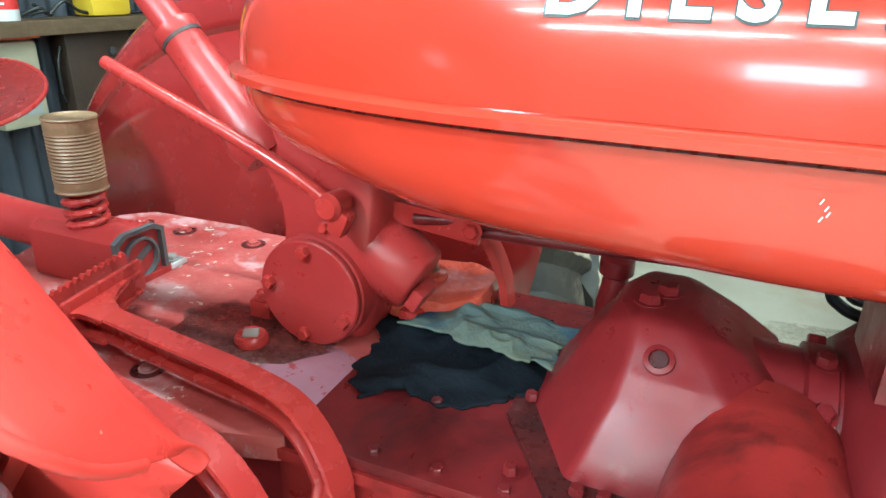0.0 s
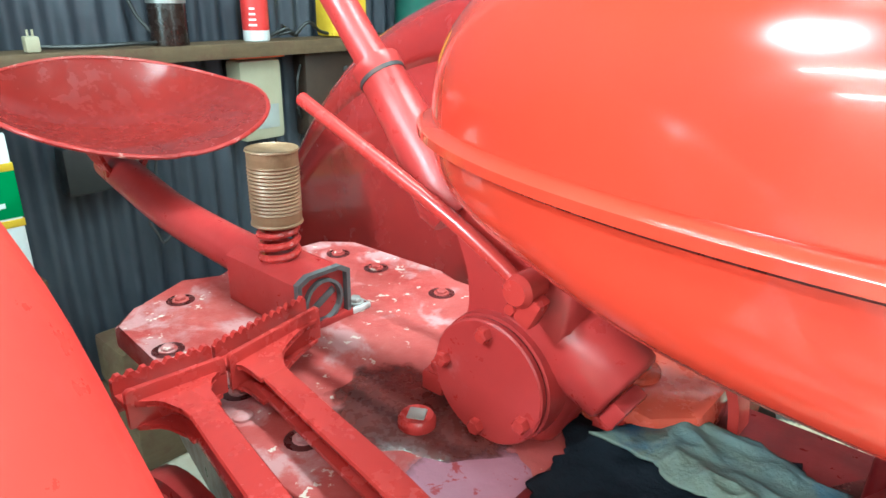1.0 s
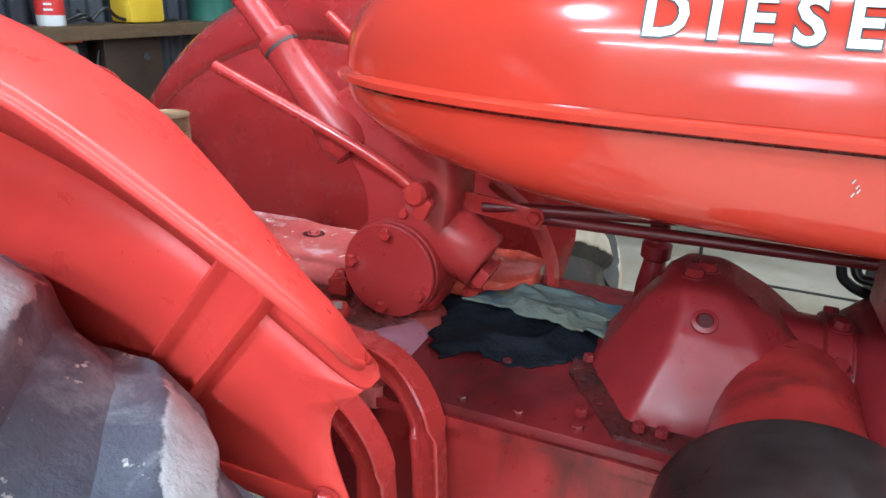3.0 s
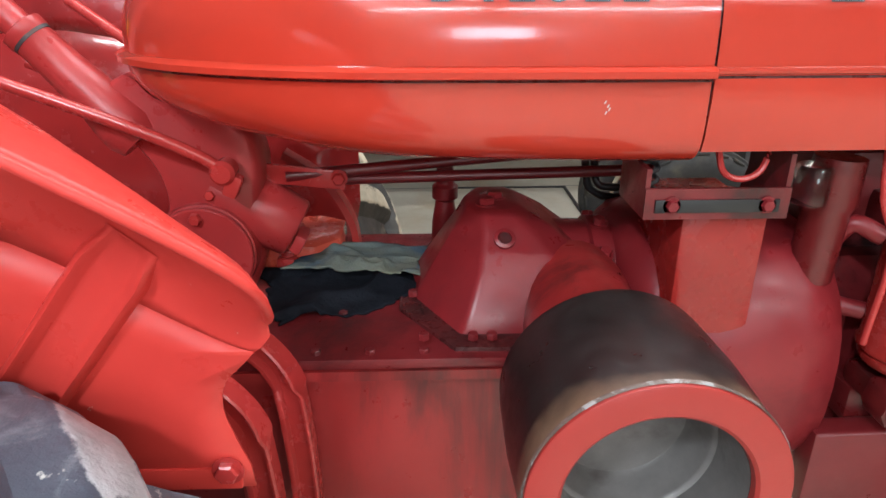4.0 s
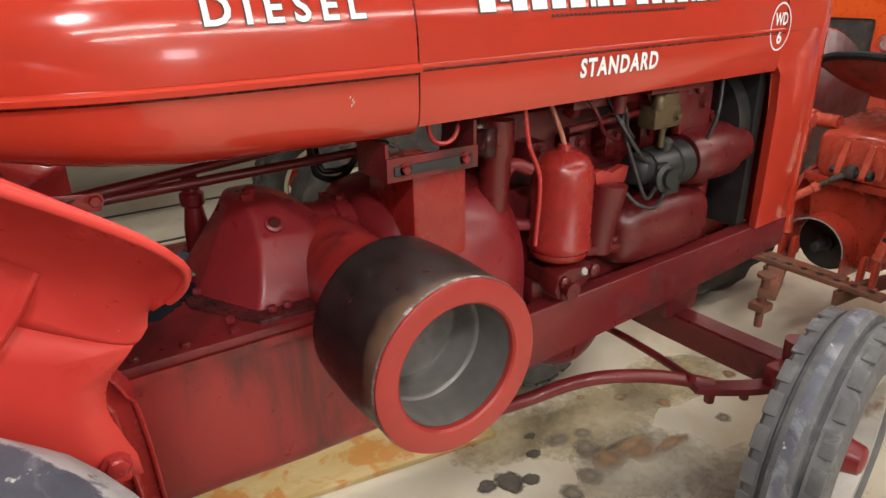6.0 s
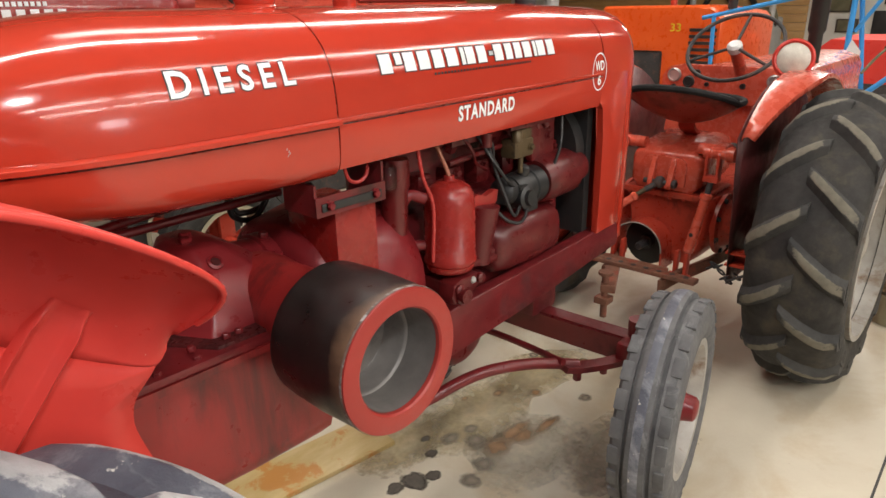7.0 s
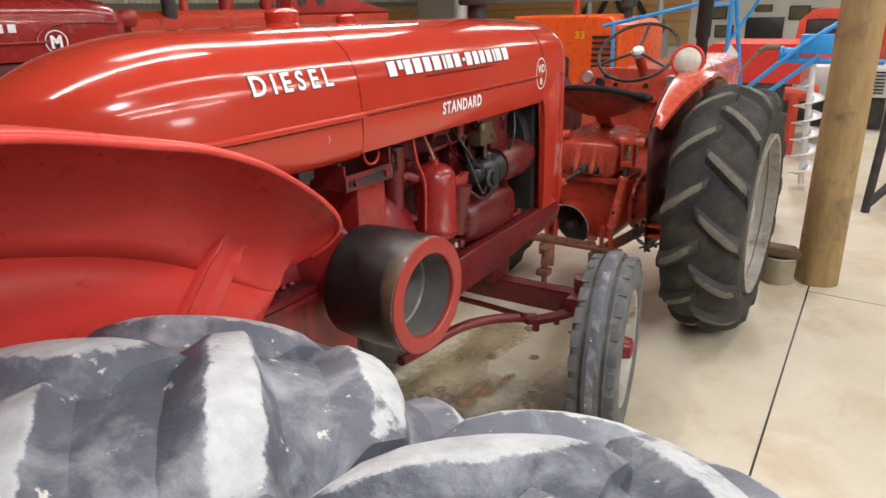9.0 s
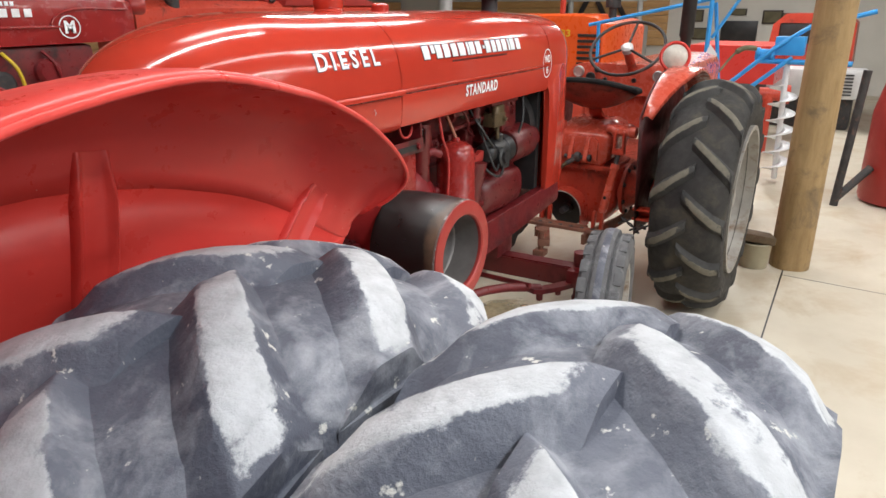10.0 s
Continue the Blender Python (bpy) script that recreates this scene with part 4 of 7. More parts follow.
def fender(side):
    """The plate, its flare with a rolled rim, the lower flange and two pressed stays."""
    bottom = 0.905 if side < 0 else 0.70

    def roundness(x):
        return 1.7 + 1.2 * min(max((-0.50 - x) / 0.12, 0), 1)

    def skin(z):
        return side * (0.415 + 0.025 * min(max((z - 0.905) / 0.45, 0), 1))

    rim = smooth_path([(x, side * y, z) for x, y, z in RIM], 4)
    crest = [Vector((p.x, skin(p.z), p.z)) for p in smooth_path([(x, 0, z) for x, z in CREST], 4)]
    nose = [Vector((p.x, skin(p.z), p.z)) for p in smooth_path([(x if side < 0 else -0.445, 0, z) for x, z in NOSE], 3)]
    foot = []
    for c, r in zip(crest, rim):
        z = c.z - 0.085 * min(1, abs(r.y - c.y) / 0.15)
        foot.append(Vector((c.x, skin(z), z)))
    bm = B()
    rows = []
    for c in foot:
        if c.x < -0.535:
            rows.append([Vector((c.x, skin(z), z)) for z in (bottom + (c.z - bottom) * f for f in (0, 0.2, 0.4, 0.6, 0.8, 1.0))])
    rings(bm, rows, cap=False, closed=False)
    front = rows[-1] + [c for c in foot if c.x >= -0.535] + nose + [Vector((-0.488, skin(bottom), bottom))]
    corners = [bm.verts.new(p) for p in front]
    for tri in tessellate_polygon([[Vector((p.x, p.z, 0)) for p in front]]):
        bm.faces.new([corners[k] for k in tri])
    bmesh.ops.remove_doubles(bm, verts=bm.verts, dist=0.0002)
    # The far fender has the same paint, darkened here for the hood's shade.
    own = part("rear_fender", bm, FENDER if side < 0 else ROW_SHADE_RED, tractor, "red steel fender with a flared lip", smooth=30)
    thick = own.modifiers.new("sheet", "SOLIDIFY")
    thick.thickness, thick.offset = 0.003, 0
    def sheet(x, z):
        """How far out the sheet lies at a place on the plate or in the cove."""
        k = min(range(len(foot)), key=lambda i: abs(foot[i].x - x))
        c, r = foot[k], rim[k]
        h = min(max((z - c.z) / max(r.z - c.z, 0.001), 0), 1)
        g = 1 - (1 - h ** roundness(x)) ** (1 / roundness(x))
        return skin(z) if h <= 0 else c.y + (r.y - c.y) * g + side * 0.0556 * (z - c.z) * (1 - g) ** 2

    bm = B()
    shelf = []
    for c, r in zip(foot, rim):
        bow = [(g, (1 - (1 - g) ** roundness(c.x)) ** (1 / roundness(c.x))) for g in (0, 0.002, 0.008, 0.02, 0.04, 0.08, 0.15, 0.25, 0.4, 0.6, 0.8, 1.0)]
        shelf.append([Vector((c.x + (r.x - c.x) * g, c.y + (r.y - c.y) * g + side * 0.0556 * (r.z - c.z) * h * (1 - g) ** 2, c.z + (r.z - c.z) * h)) for g, h in bow])
    for k, row in enumerate(shelf):
        r, fade = row[-1], min(1, (len(shelf) - 1 - k) / 8)
        row += [r + Vector((0.003, side * 0.004, -0.002)) * fade, r + Vector((0.004, side * 0.006, -0.007)) * fade]
    rings(bm, shelf, cap=False, closed=False)
    flare = part("flare", bm, FENDER if side < 0 else ROW_SHADE_RED, own, smooth=60)
    thick = flare.modifiers.new("sheet", "SOLIDIFY")
    thick.thickness, thick.offset = 0.003, 0
    bm = B()
    pipe(bm, [row[-1] for row in shelf[:-2]], 0.0042, per=1, seg=8)
    part("rolled_rim", bm, FENDER, own, smooth=80)
    if side < 0:
        bm = B()
        box(bm, (-0.85, side * 0.417, 0.918), (0.70, 0.008, 0.026), 0.003)
        part("lower_flange", bm, FENDER, own)
        bm = B()
        bolt(bm, (-0.512, side * 0.421, 0.930), (0, side, 0), 0.012, 0.010)
        part("flange_bolt", bm, PEDAL, own)

    for pts in (((-0.552, 1.186), (-0.595, 1.135), (-0.655, 1.060), (-0.765, 0.925)), ((-0.958, 1.325), (-0.968, 1.22), (-0.985, 1.10), (-1.005, 0.925))):
        path = [Vector((p.x, sheet(p.x, p.z) + side * 0.002, p.z)) for p in smooth_path([(x, 0, z) for x, z in pts], 8)]
        loops = []
        for i, p in enumerate(path):
            d = (path[min(i + 1, len(path) - 1)] - path[max(i - 1, 0)]).normalized()
            u = d.cross(Vector((0, side, 0))).normalized()
            rise = min(1, i / 4) ** 0.6
            narrow = 0.72 + 0.28 * min(1, i / 5)
            loops.append([p + u * a * narrow + Vector((0, side, 0)) * b * rise for a, b in ((-0.033, -0.002), (-0.031, 0.003), (-0.0285, 0.0095), (-0.0255, 0.0120), (-0.0225, 0.0105), (-0.0175, 0.004), (-0.012, 0.0022), (0.012, 0.0022), (0.0175, 0.004), (0.0225, 0.0105), (0.0255, 0.0120), (0.0285, 0.0095), (0.031, 0.003), (0.033, -0.002))])
        bm = B()
        rings(bm, loops)
        part("pressed_stay", bm, FENDER, own, smooth=60)
    return own


fender(-1), fender(1)


# big treaded tyres
def tractor_wheel(own, prefix, cx, cy, cz, radius, width, carcass, top, rim_mat, hub_mat, lugs=17, lug_h=0.035, face=-1, lug_w=0.03, rim_k=0.56, turn=0.0, sharp=75, lean=1.0, rim_out=0.40):
    R, W = radius, width
    bm = B()
    base = R - lug_h

    def crown(f):
        return 1.0 - 0.085 * f ** 2.6 - 0.03 * max(f - 0.8, 0) / 0.2

    half = [(0.5 * f, crown(f)) for f in (0, 0.2, 0.4, 0.6, 0.75, 0.86, 0.94, 1.0)] + [(0.512, 0.84), (0.512, 0.76), (0.47, rim_k + 0.06), (0.36, rim_k)]
    prof = [(-a, b) for a, b in half[:0:-1]] + half
    lathe(bm, (cx, cy, cz), (0, 1, 0), [(a * W, b * base) for a, b in prof], 96, cap=False)
    tyre = part(prefix + "tyre", bm, carcass, own, smooth=60)

    def spot(ang, y, lift):
        f = abs(y) / (0.5 * W)
        r = base * crown(min(f, 1.0)) + lift
        return (cx + r * math.sin(ang), cy + y, cz + r * math.cos(ang))

    shape = ((-3.0, -0.30), (-2.4, 0.05), (-1.75, 0.42), (-1.18, 0.85), (-0.98, 0.96), (-0.75, 1.0), (0.75, 1.0), (0.95, 0.96), (1.08, 0.84), (1.36, 0.42), (1.75, 0.05), (2.2, -0.30))
    rnd = random.Random(5)
    for side in (-1, 1):
        for k in range(lugs):
            a0 = 2 * math.pi * (k + (0.5 if side > 0 else 0)) / lugs + turn
            bm = B()
            cols = []
            steps = 9
            wob = [rnd.uniform(-0.018, 0.018) for _ in range(steps + 1)]
            for s in range(steps + 1):
                f = s / steps
                y = side * W * min(-0.05 + 0.60 * f, 0.505 + 0.012 * f)
                ang = a0 - 0.30 * lean * f
                half = lug_w / R * (0.9 + 0.35 * f + wob[s])
                end = (0.55 if f < 0.05 else 0.92) if f < 0.15 else (1.0 if f < 0.8 else 0.90)
                cols.append([spot(ang + a * half, y, lug_h * (b * end + 0.05 * wob[s])) for a, b in shape])
            drop = [(x, cy + side * W * 0.50, z) for x, y, z in cols[-1]]
            cols.append([(cx + (x - cx) * 0.90, y, cz + (z - cz) * 0.90) for x, y, z in drop])
            rings(bm, cols)
            lug = part("tread_lug", bm, top, tyre, smooth=sharp)
            worn = lug.data.attributes.new("worn", "FLOAT", "POINT")
            along = (0.0, 0.7, 1, 1, 0.95, 1, 1, 0.92, 0.75, 0.3, 0.0)
            across = (0, 0.0, 0.08, 0.35, 0.62, 0.88, 0.88, 0.62, 0.35, 0.08, 0.0, 0)
            worn.data.foreach_set("value", [a * c for a in along for c in across])
    bm = B()
    for s in (-1, 1):
        lathe(bm, (cx, cy, cz), (0, s, 0), [(W * 0.34, R * rim_k * 1.02), (W * rim_out, R * rim_k * 1.03), (W * rim_out, R * rim_k * 0.97), (W * 0.30, R * rim_k * 0.95), (W * 0.12, R * rim_k * 0.90)], 48, cap=False)
    part(prefix + "rim", bm, rim_mat, own)
    bm = B()
    lathe(bm, (cx, cy, cz), (0, 1, 0), [(-0.02, R * rim_k * 0.93), (0.0, R * rim_k * 0.93), (0.02, R * 0.25), (0.02, R * 0.12)], 40)
    part(prefix + "disc", bm, hub_mat, own)
    bm = B()
    lathe(bm, (cx, cy, cz), (0, face, 0), [(-0.05, R * 0.13), (0.05, R * 0.13), (0.07, R * 0.09), (0.12, R * 0.085), (0.125, R * 0.06)], 24)
    part(prefix + "hub", bm, hub_mat, own)


tractor_wheel(tractor, "rear_", -0.955, -0.665, 0.61, 0.605, 0.40, RUBBER, LUGTOP, CAST, CAST, 17, 0.032, -1, sharp=50)
tractor_wheel(tractor, "rear_", -0.955, 0.665, 0.61, 0.605, 0.40, MUDTYRE, MUDLUG, CAST, CAST, 17, 0.032, 1, turn=0.1, sharp=50)
loose = thing("tractor_tyre", "loose worn tractor tyre with chalky lugs standing beside the wheel", "tyre", (0, 0, 0))
tractor_wheel(loose, "", -0.95, -1.097, 0.613, 0.61, 0.354, RUBBER, LUGTOP, CAST, CAST, 17, 0.032, -1, turn=0.17, sharp=50)

# belt pulley and its gear case
bm = B()
slab(bm, [(-0.350, -0.09), (-0.275, -0.205), (-0.06, -0.212), (-0.06, 0.212), (-0.275, 0.205), (-0.350, 0.09)], "z", 0.926, 0.936, 0.003)
part("gear_case_flange", bm, GREASE_GAP_SHADE, tractor, "flange black with old grease")
bm = B()
plan = [(-1.0, -0.30), (-0.52, -1.0), (0.58, -1.0), (1.0, -0.62), (1.0, 0.62), (0.58, 1.0), (-0.52, 1.0), (-1.0, 0.30)]
loops = []
for z, x0, x1, w in ((0.936, -0.330, -0.062, 0.172), (0.962, -0.314, -0.066, 0.164), (1.010, -0.284, -0.082, 0.122), (1.046, -0.262, -0.125, 0.088), (1.066, -0.252, -0.160, 0.070), (1.073, -0.244, -0.172, 0.058)):
    loops.append([((x0 + x1) / 2 + a * (x1 - x0) / 2, b * w, z) for a, b in plan])
rings(bm, loops)
bmesh.ops.bevel(bm, geom=[e for e in bm.edges if abs(e.verts[0].co.z - e.verts[1].co.z) > 0.005 or e.verts[0].co.z > 1.070], offset=0.008, segments=3, profile=0.5, affect="EDGES")
case = part("pulley_gear_case", bm, CAST, tractor, "angular cast red gear case", smooth=35)
bm = B()
rings(bm, [[(x, 0.0 + r * math.cos(a), top - r + r * math.sin(a)) for a in (2 * math.pi * k / 30 for k in range(30))] for x, r, top in ((-0.22, 0.070, 1.068), (-0.19, 0.070, 1.066), (-0.165, 0.068, 1.056), (-0.135, 0.067, 1.042), (-0.10, 0.066, 1.034), (-0.065, 0.070, 1.032), (-0.062, 0.086, 1.038), (-0.036, 0.086, 1.038), (-0.034, 0.075, 1.032), (0.02, 0.075, 1.032))])
part("gear_case_neck", bm, CAST, case, smooth=45)
bm = B()
lathe(bm, (-0.200, -0.090, 1.039), (0.0, -0.70, 0.71), [(0, 0.016), (0.008, 0.015), (0.010, 0.010), (0.005, 0.009)], 18)
part("plug_boss", bm, CAST, case)
bm = B()
# Flat dark disc in place of the shaded inside of the plug hole.
lathe(bm, (-0.200, -0.0945, 1.0435), (0.0, -0.70, 0.71), [(0, 0.0092), (0.0012, 0.0088)], 16)
part("plug_hollow", bm, GREASE_GAP_SHADE, case)
for p in ((-0.048, -0.066, 1.004), (-0.048, -0.02, 1.035), (-0.048, 0.05, 1.020)):
    bm = B()
    bolt(bm, p, (0, p[1] * 8, 1), 0.010, 0.012)
    part("neck_bolt", bm, CAST, case)
bm = B()
lathe(bm, (-0.10, -0.06, 0.945), (0, -1, 0), [(0, 0.082), (0.04, 0.084), (0.09, 0.080), (0.16, 0.082), (0.24, 0.085)], 32)
part("pulley_shaft_housing", bm, STREAK, tractor, smooth=60)
for p, d in (((-0.205, 0.0, 1.072), (0, 0, 1)), ((-0.220, -0.03, 1.072), (0, 0, 1))):
    bm = B()
    bolt(bm, p, d, 0.012, 0.011)
    part("gear_case_bolt", bm, CAST, tractor)
for p in ((-0.315, -0.188), (-0.25, -0.19), (-0.225, -0.19), (-0.33, -0.06)):
    bm = B()
    bolt(bm, (p[0], p[1], 0.9395), (0, 0, 1), 0.0075, 0.009, False)
    part("gear_case_bolt", bm, GREASE_SHADE, tractor)
bm = B()
lathe(bm, (-0.275, 0.12, 0.93), (0, 0, 1), [(0, 0.024), (0.06, 0.022), (0.10, 0.016), (0.105, 0.022), (0.125, 0.022), (0.13, 0.016), (0.16, 0.014)], 18)
part("breather", bm, CAST, tractor)
PX, PY, PZ = -0.098, -0.478, 0.930
bm = B()
lathe(bm, (PX, PY, PZ), (0, 1, 0), [(0.008, 0.128), (0.03, 0.1295), (0.10, 0.132), (0.17, 0.1295), (0.19, 0.128), (0.192, 0.120), (0.192, 0.09)], 64, cap=False)
pulley = part("belt_pulley", bm, DRUM, tractor, "scorched black belt pulley drum", smooth=50)
bm = B()
lathe(bm, (PX, PY, PZ), (0, 1, 0), [(0.008, 0.1283), (0.001, 0.1275), (0.0, 0.1255), (0.0, 0.096), (0.003, 0.0925), (0.010, 0.0915)], 64, cap=False)
part("pulley_face", bm, BRIGHT, pulley, "bright red pulley rim")
bm = B()
lathe(bm, (PX, PY, PZ), (0, 1, 0), [(0.0102, 0.0912), (0.078, 0.089), (0.080, 0.0855), (0.084, 0.0835), (0.122, 0.080), (0.128, 0.076), (0.130, 0.0)], 56, cap=False)
part("pulley_bore", bm, BORE, pulley, "bare grey iron bore")
bm = B()
lathe(bm, (PX, PY, PZ), (0, 1, 0), [(0.0035, 0.1286), (0.005, 0.1296), (0.0085, 0.1298)], 64, cap=False)
part("worn_edge", bm, CHIPPED, pulley)

# clutch housing and the upright in front of it
bm = B()
loops = []
for x, rz, ry, zc in ((-0.03, 0.17, 0.16, 0.86), (0.0, 0.19, 0.195, 0.86), (0.10, 0.215, 0.215, 0.855), (0.19, 0.215, 0.215, 0.855), (0.25, 0.19, 0.20, 0.855), (0.275, 0.15, 0.16, 0.855), (0.28, 0.10, 0.10, 0.855)):
    loops.append([(x, ry * math.copysign(abs(math.cos(a)) ** 0.75, math.cos(a)), zc + rz * math.copysign(abs(math.sin(a)) ** 0.85, math.sin(a))) for a in (2 * math.pi * k / 36 for k in range(36))])
rings(bm, loops)
# Darker reds on this housing and the upright stand for the hood's shade.
part("clutch_housing", bm, CAST, tractor, "bulging cast red clutch housing", smooth=60)
bm = B()
box(bm, (0.057, -0.12, 1.03), (0.108, 0.16, 0.17), 0.008)
part("support_upright", bm, PUMPRED, tractor)
bm = B()
slab(bm, [(-0.052, 1.114), (0.123, 1.114), (0.123, 1.192), (0.117, 1.192), (0.117, 1.152), (0.110, 1.120), (-0.039, 1.120), (-0.046, 1.152), (-0.046, 1.175), (-0.052, 1.175)], "y", -0.212, -0.115)
slab(bm, [(-0.052, 1.114), (0.123, 1.114), (0.123, 1.152), (-0.052, 1.152)], "y", -0.216, -0.211)
# The dark red puts the hood's shadow on the bracket into its colour.
part("tank_bracket", bm, GREASE_SHADE, tractor)
bm = B()
box(bm, (0.035, -0.2175, 1.131), (0.15, 0.003, 0.016), 0.001)
part("bracket_strip", bm, BLACK, tractor)
for xx in (-0.02, 0.095):
    bm = B()
    bolt(bm, (xx, -0.217, 1.132), (0, -1, 0), 0.008, 0.008)
    part("bracket_bolt", bm, CAST, tractor)
bm = B()
turns = [(-0.035 + 0.011 * math.cos(a), -0.17 + 0.011 * math.sin(a), 1.122 + 0.0024 * a) for a in (k * 0.5 for k in range(50))]
pipe(bm, turns, 0.0028, per=1, seg=6)
part("bracket_spring", bm, SOOT, tractor)
bm = B()
pipe(bm, [(0.035, -0.195, 1.20), (0.045, -0.197, 1.168), (0.067, -0.198, 1.158), (0.09, -0.197, 1.168), (0.10, -0.195, 1.20)], 0.004, per=6, seg=8)
part("lifting_hook", bm, PEDAL, tractor)

# engine
bm = B()
box(bm, (0.62, 0.02, 0.88), (0.70, 0.22, 0.26), 0.015)
box(bm, (0.62, 0.03, 1.08), (0.66, 0.18, 0.15), 0.015)
# Dark greasy block doubles as painted shade behind the brighter engine parts.
part("engine_block", bm, GREASE_SHADE, tractor, "red-painted diesel engine block")
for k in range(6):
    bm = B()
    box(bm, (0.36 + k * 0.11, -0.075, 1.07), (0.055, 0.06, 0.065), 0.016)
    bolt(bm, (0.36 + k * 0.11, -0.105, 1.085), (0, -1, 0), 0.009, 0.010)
    part("manifold_branch", bm, ENGINE_SHADED, tractor)
    bm = B()
    box(bm, (0.34 + k * 0.11, -0.10, 0.86), (0.035, 0.05, 0.12), 0.010)
    part("block_rib", bm, GREASE_SHADE, tractor)
bm = B()
box(bm, (0.50, 0.0, 0.735), (0.62, 0.24, 0.15), 0.03)
loops = []
for k in range(17):
    f = max(math.sin(math.pi * (0.02 + 0.96 * k / 16)), 0.0) ** 0.42
    loops.append([(0.355 + 0.285 * k / 16, 0.115 * (0.4 + 0.6 * f) * math.copysign(abs(math.cos(a)) ** 0.45, math.cos(a)), 0.672 - 0.160 * f * abs(math.sin(a)) ** 0.45) for a in (math.pi * (1 + i / 14) for i in range(15))])
rings(bm, loops)
part("sump", bm, GREASE_SHADE, tractor)
bm = B()
FX, FY = 0.352, -0.185
lathe(bm, (FX, FY, 0.882), (0, 0, 1), [(0, 0.035), (0.004, 0.054), (0.012, 0.059), (0.020, 0.060), (0.0215, 0.0575), (0.025, 0.0575), (0.0265, 0.064), (0.036, 0.0645), (0.040, 0.061), (0.168, 0.061), (0.190, 0.0575), (0.208, 0.047), (0.218, 0.030), (0.221, 0.014), (0.232, 0.012)], 40)
part("fuel_filter", bm, PUMPRED, tractor, "domed red fuel filter canister", smooth=50)
bm = B()
box(bm, (FX + 0.01, FY + 0.01, 0.845), (0.11, 0.09, 0.04), 0.012)
box(bm, (FX + 0.03, FY + 0.05, 0.80), (0.16, 0.06, 0.06), 0.012)
lathe(bm, (FX - 0.03, FY - 0.03, 0.84), (0, -1, 0), [(0, 0.014), (0.03, 0.014), (0.04, 0.018), (0.05, 0.018)], 12)
part("filter_base", bm, ENGINE_SHADED, tractor)
bm = B()
slab(bm, [(FX - 0.055, 0.835), (FX - 0.048, 0.868), (FX - 0.02, 0.876), (FX + 0.05, 0.872), (FX + 0.058, 0.85), (FX + 0.02, 0.832), (FX - 0.02, 0.815), (FX - 0.045, 0.815)], "y", FY - 0.055, FY - 0.005, 0.008)
for dx, dz in ((-0.034, 0.853), (-0.030, 0.828), (0.045, 0.860)):
    lathe(bm, (FX + dx, FY - 0.05, dz), (0, -1, 0), [(0, 0.013), (0.012, 0.013), (0.016, 0.008)], 14)
part("filter_bracket", bm, ENGINE_SHADED, tractor, "lumpy cast red filter bracket", smooth=45)
bm = B()
bolt(bm, (FX + 0.02, FY - 0.045, 0.858), (0, -1, 0.4), 0.010, 0.014)
part("drain_tap", bm, STEEL, tractor)
bm = B()
pipe(bm, [(FX, FY, 1.112), (FX - 0.004, FY + 0.01, 1.14), (FX - 0.02, FY + 0.03, 1.20)], 0.005, per=5)
part("fuel_pipe", bm, COPPER, tractor)
bm = B()
pipe(bm, [(0.245, -0.19, 1.20), (0.25, -0.20, 1.13), (0.275, -0.205, 1.06), (0.27, -0.205, 0.93)], 0.0045, per=6)
part("fuel_pipe", bm, PEDAL, tractor)
bm = B()
pipe(bm, [(0.285, -0.17, 1.07), (0.25, -0.15, 1.08), (0.235, -0.13, 1.02), (0.26, -0.13, 0.96), (0.30, -0.15, 0.95)], 0.013, per=6, seg=12)
part("filter_elbow", bm, CAST, tractor)
bm = B()
lathe(bm, (0.215, -0.14, 1.00), (0.05, 0, 1), [(0, 0.03), (0.10, 0.03), (0.11, 0.035), (0.17, 0.032)], 16)
part("bellows_tube", bm, ENGINE_SHADED, tractor, "rough cast breather tube")
bm = B()
lathe(bm, (0.18, -0.16, 1.11), (0, 0, 1), [(0, 0.012), (0.005, 0.022), (0.05, 0.023), (0.055, 0.02)], 18)
part("sediment_bowl", bm, GLASS, tractor)
bm = B()
lathe(bm, (0.475, -0.165, 0.86), (0.12, -0.05, 1), [(0, 0.036), (0.06, 0.036), (0.11, 0.041), (0.15, 0.044), (0.153, 0.036)], 24)
part("oil_filler", bm, ENGINE_SHADED, tractor)
bm = B()
box(bm, (0.472, -0.168, 0.868), (0.115, 0.055, 0.022), 0.008, rot=(0, 8, 0))
for dx in (-0.043, 0.043):
    bolt(bm, (0.472 + dx, -0.18, 0.878), (0, -0.4, 1), 0.010, 0.012)
part("filler_flange", bm, ENGINE_SHADED, tractor)
bm = B()
c = Vector((0.495, -0.173, 1.015))
wing = [(c.x + 0.05 * a, c.z + 0.02 * b) for a, b in ((-1, 1.2), (-0.6, 1.4), (-0.25, 0.9), (0, 0.7), (0.25, 0.9), (0.6, 1.4), (1, 1.2), (0.85, -0.3), (0.4, -1), (-0.4, -1), (-0.85, -0.3))]
slab(bm, wing, "y", -0.182, -0.165, 0.003)
part("filler_cap", bm, BRIGHT, tractor, "winged red filler cap")
bm = B()
lathe(bm, (0.62, -0.155, 1.01), (1, 0, 0.02), [(0, 0.030), (0.004, 0.044), (0.02, 0.048), (0.075, 0.048), (0.078, 0.052), (0.12, 0.052), (0.125, 0.04)], 28)
box(bm, (0.63, -0.19, 1.02), (0.04, 0.03, 0.03), 0.006)
box(bm, (0.66, -0.20, 0.975), (0.05, 0.02, 0.03), 0.006)
part("generator", bm, BLACK, tractor, "oily black generator")
bm = B()
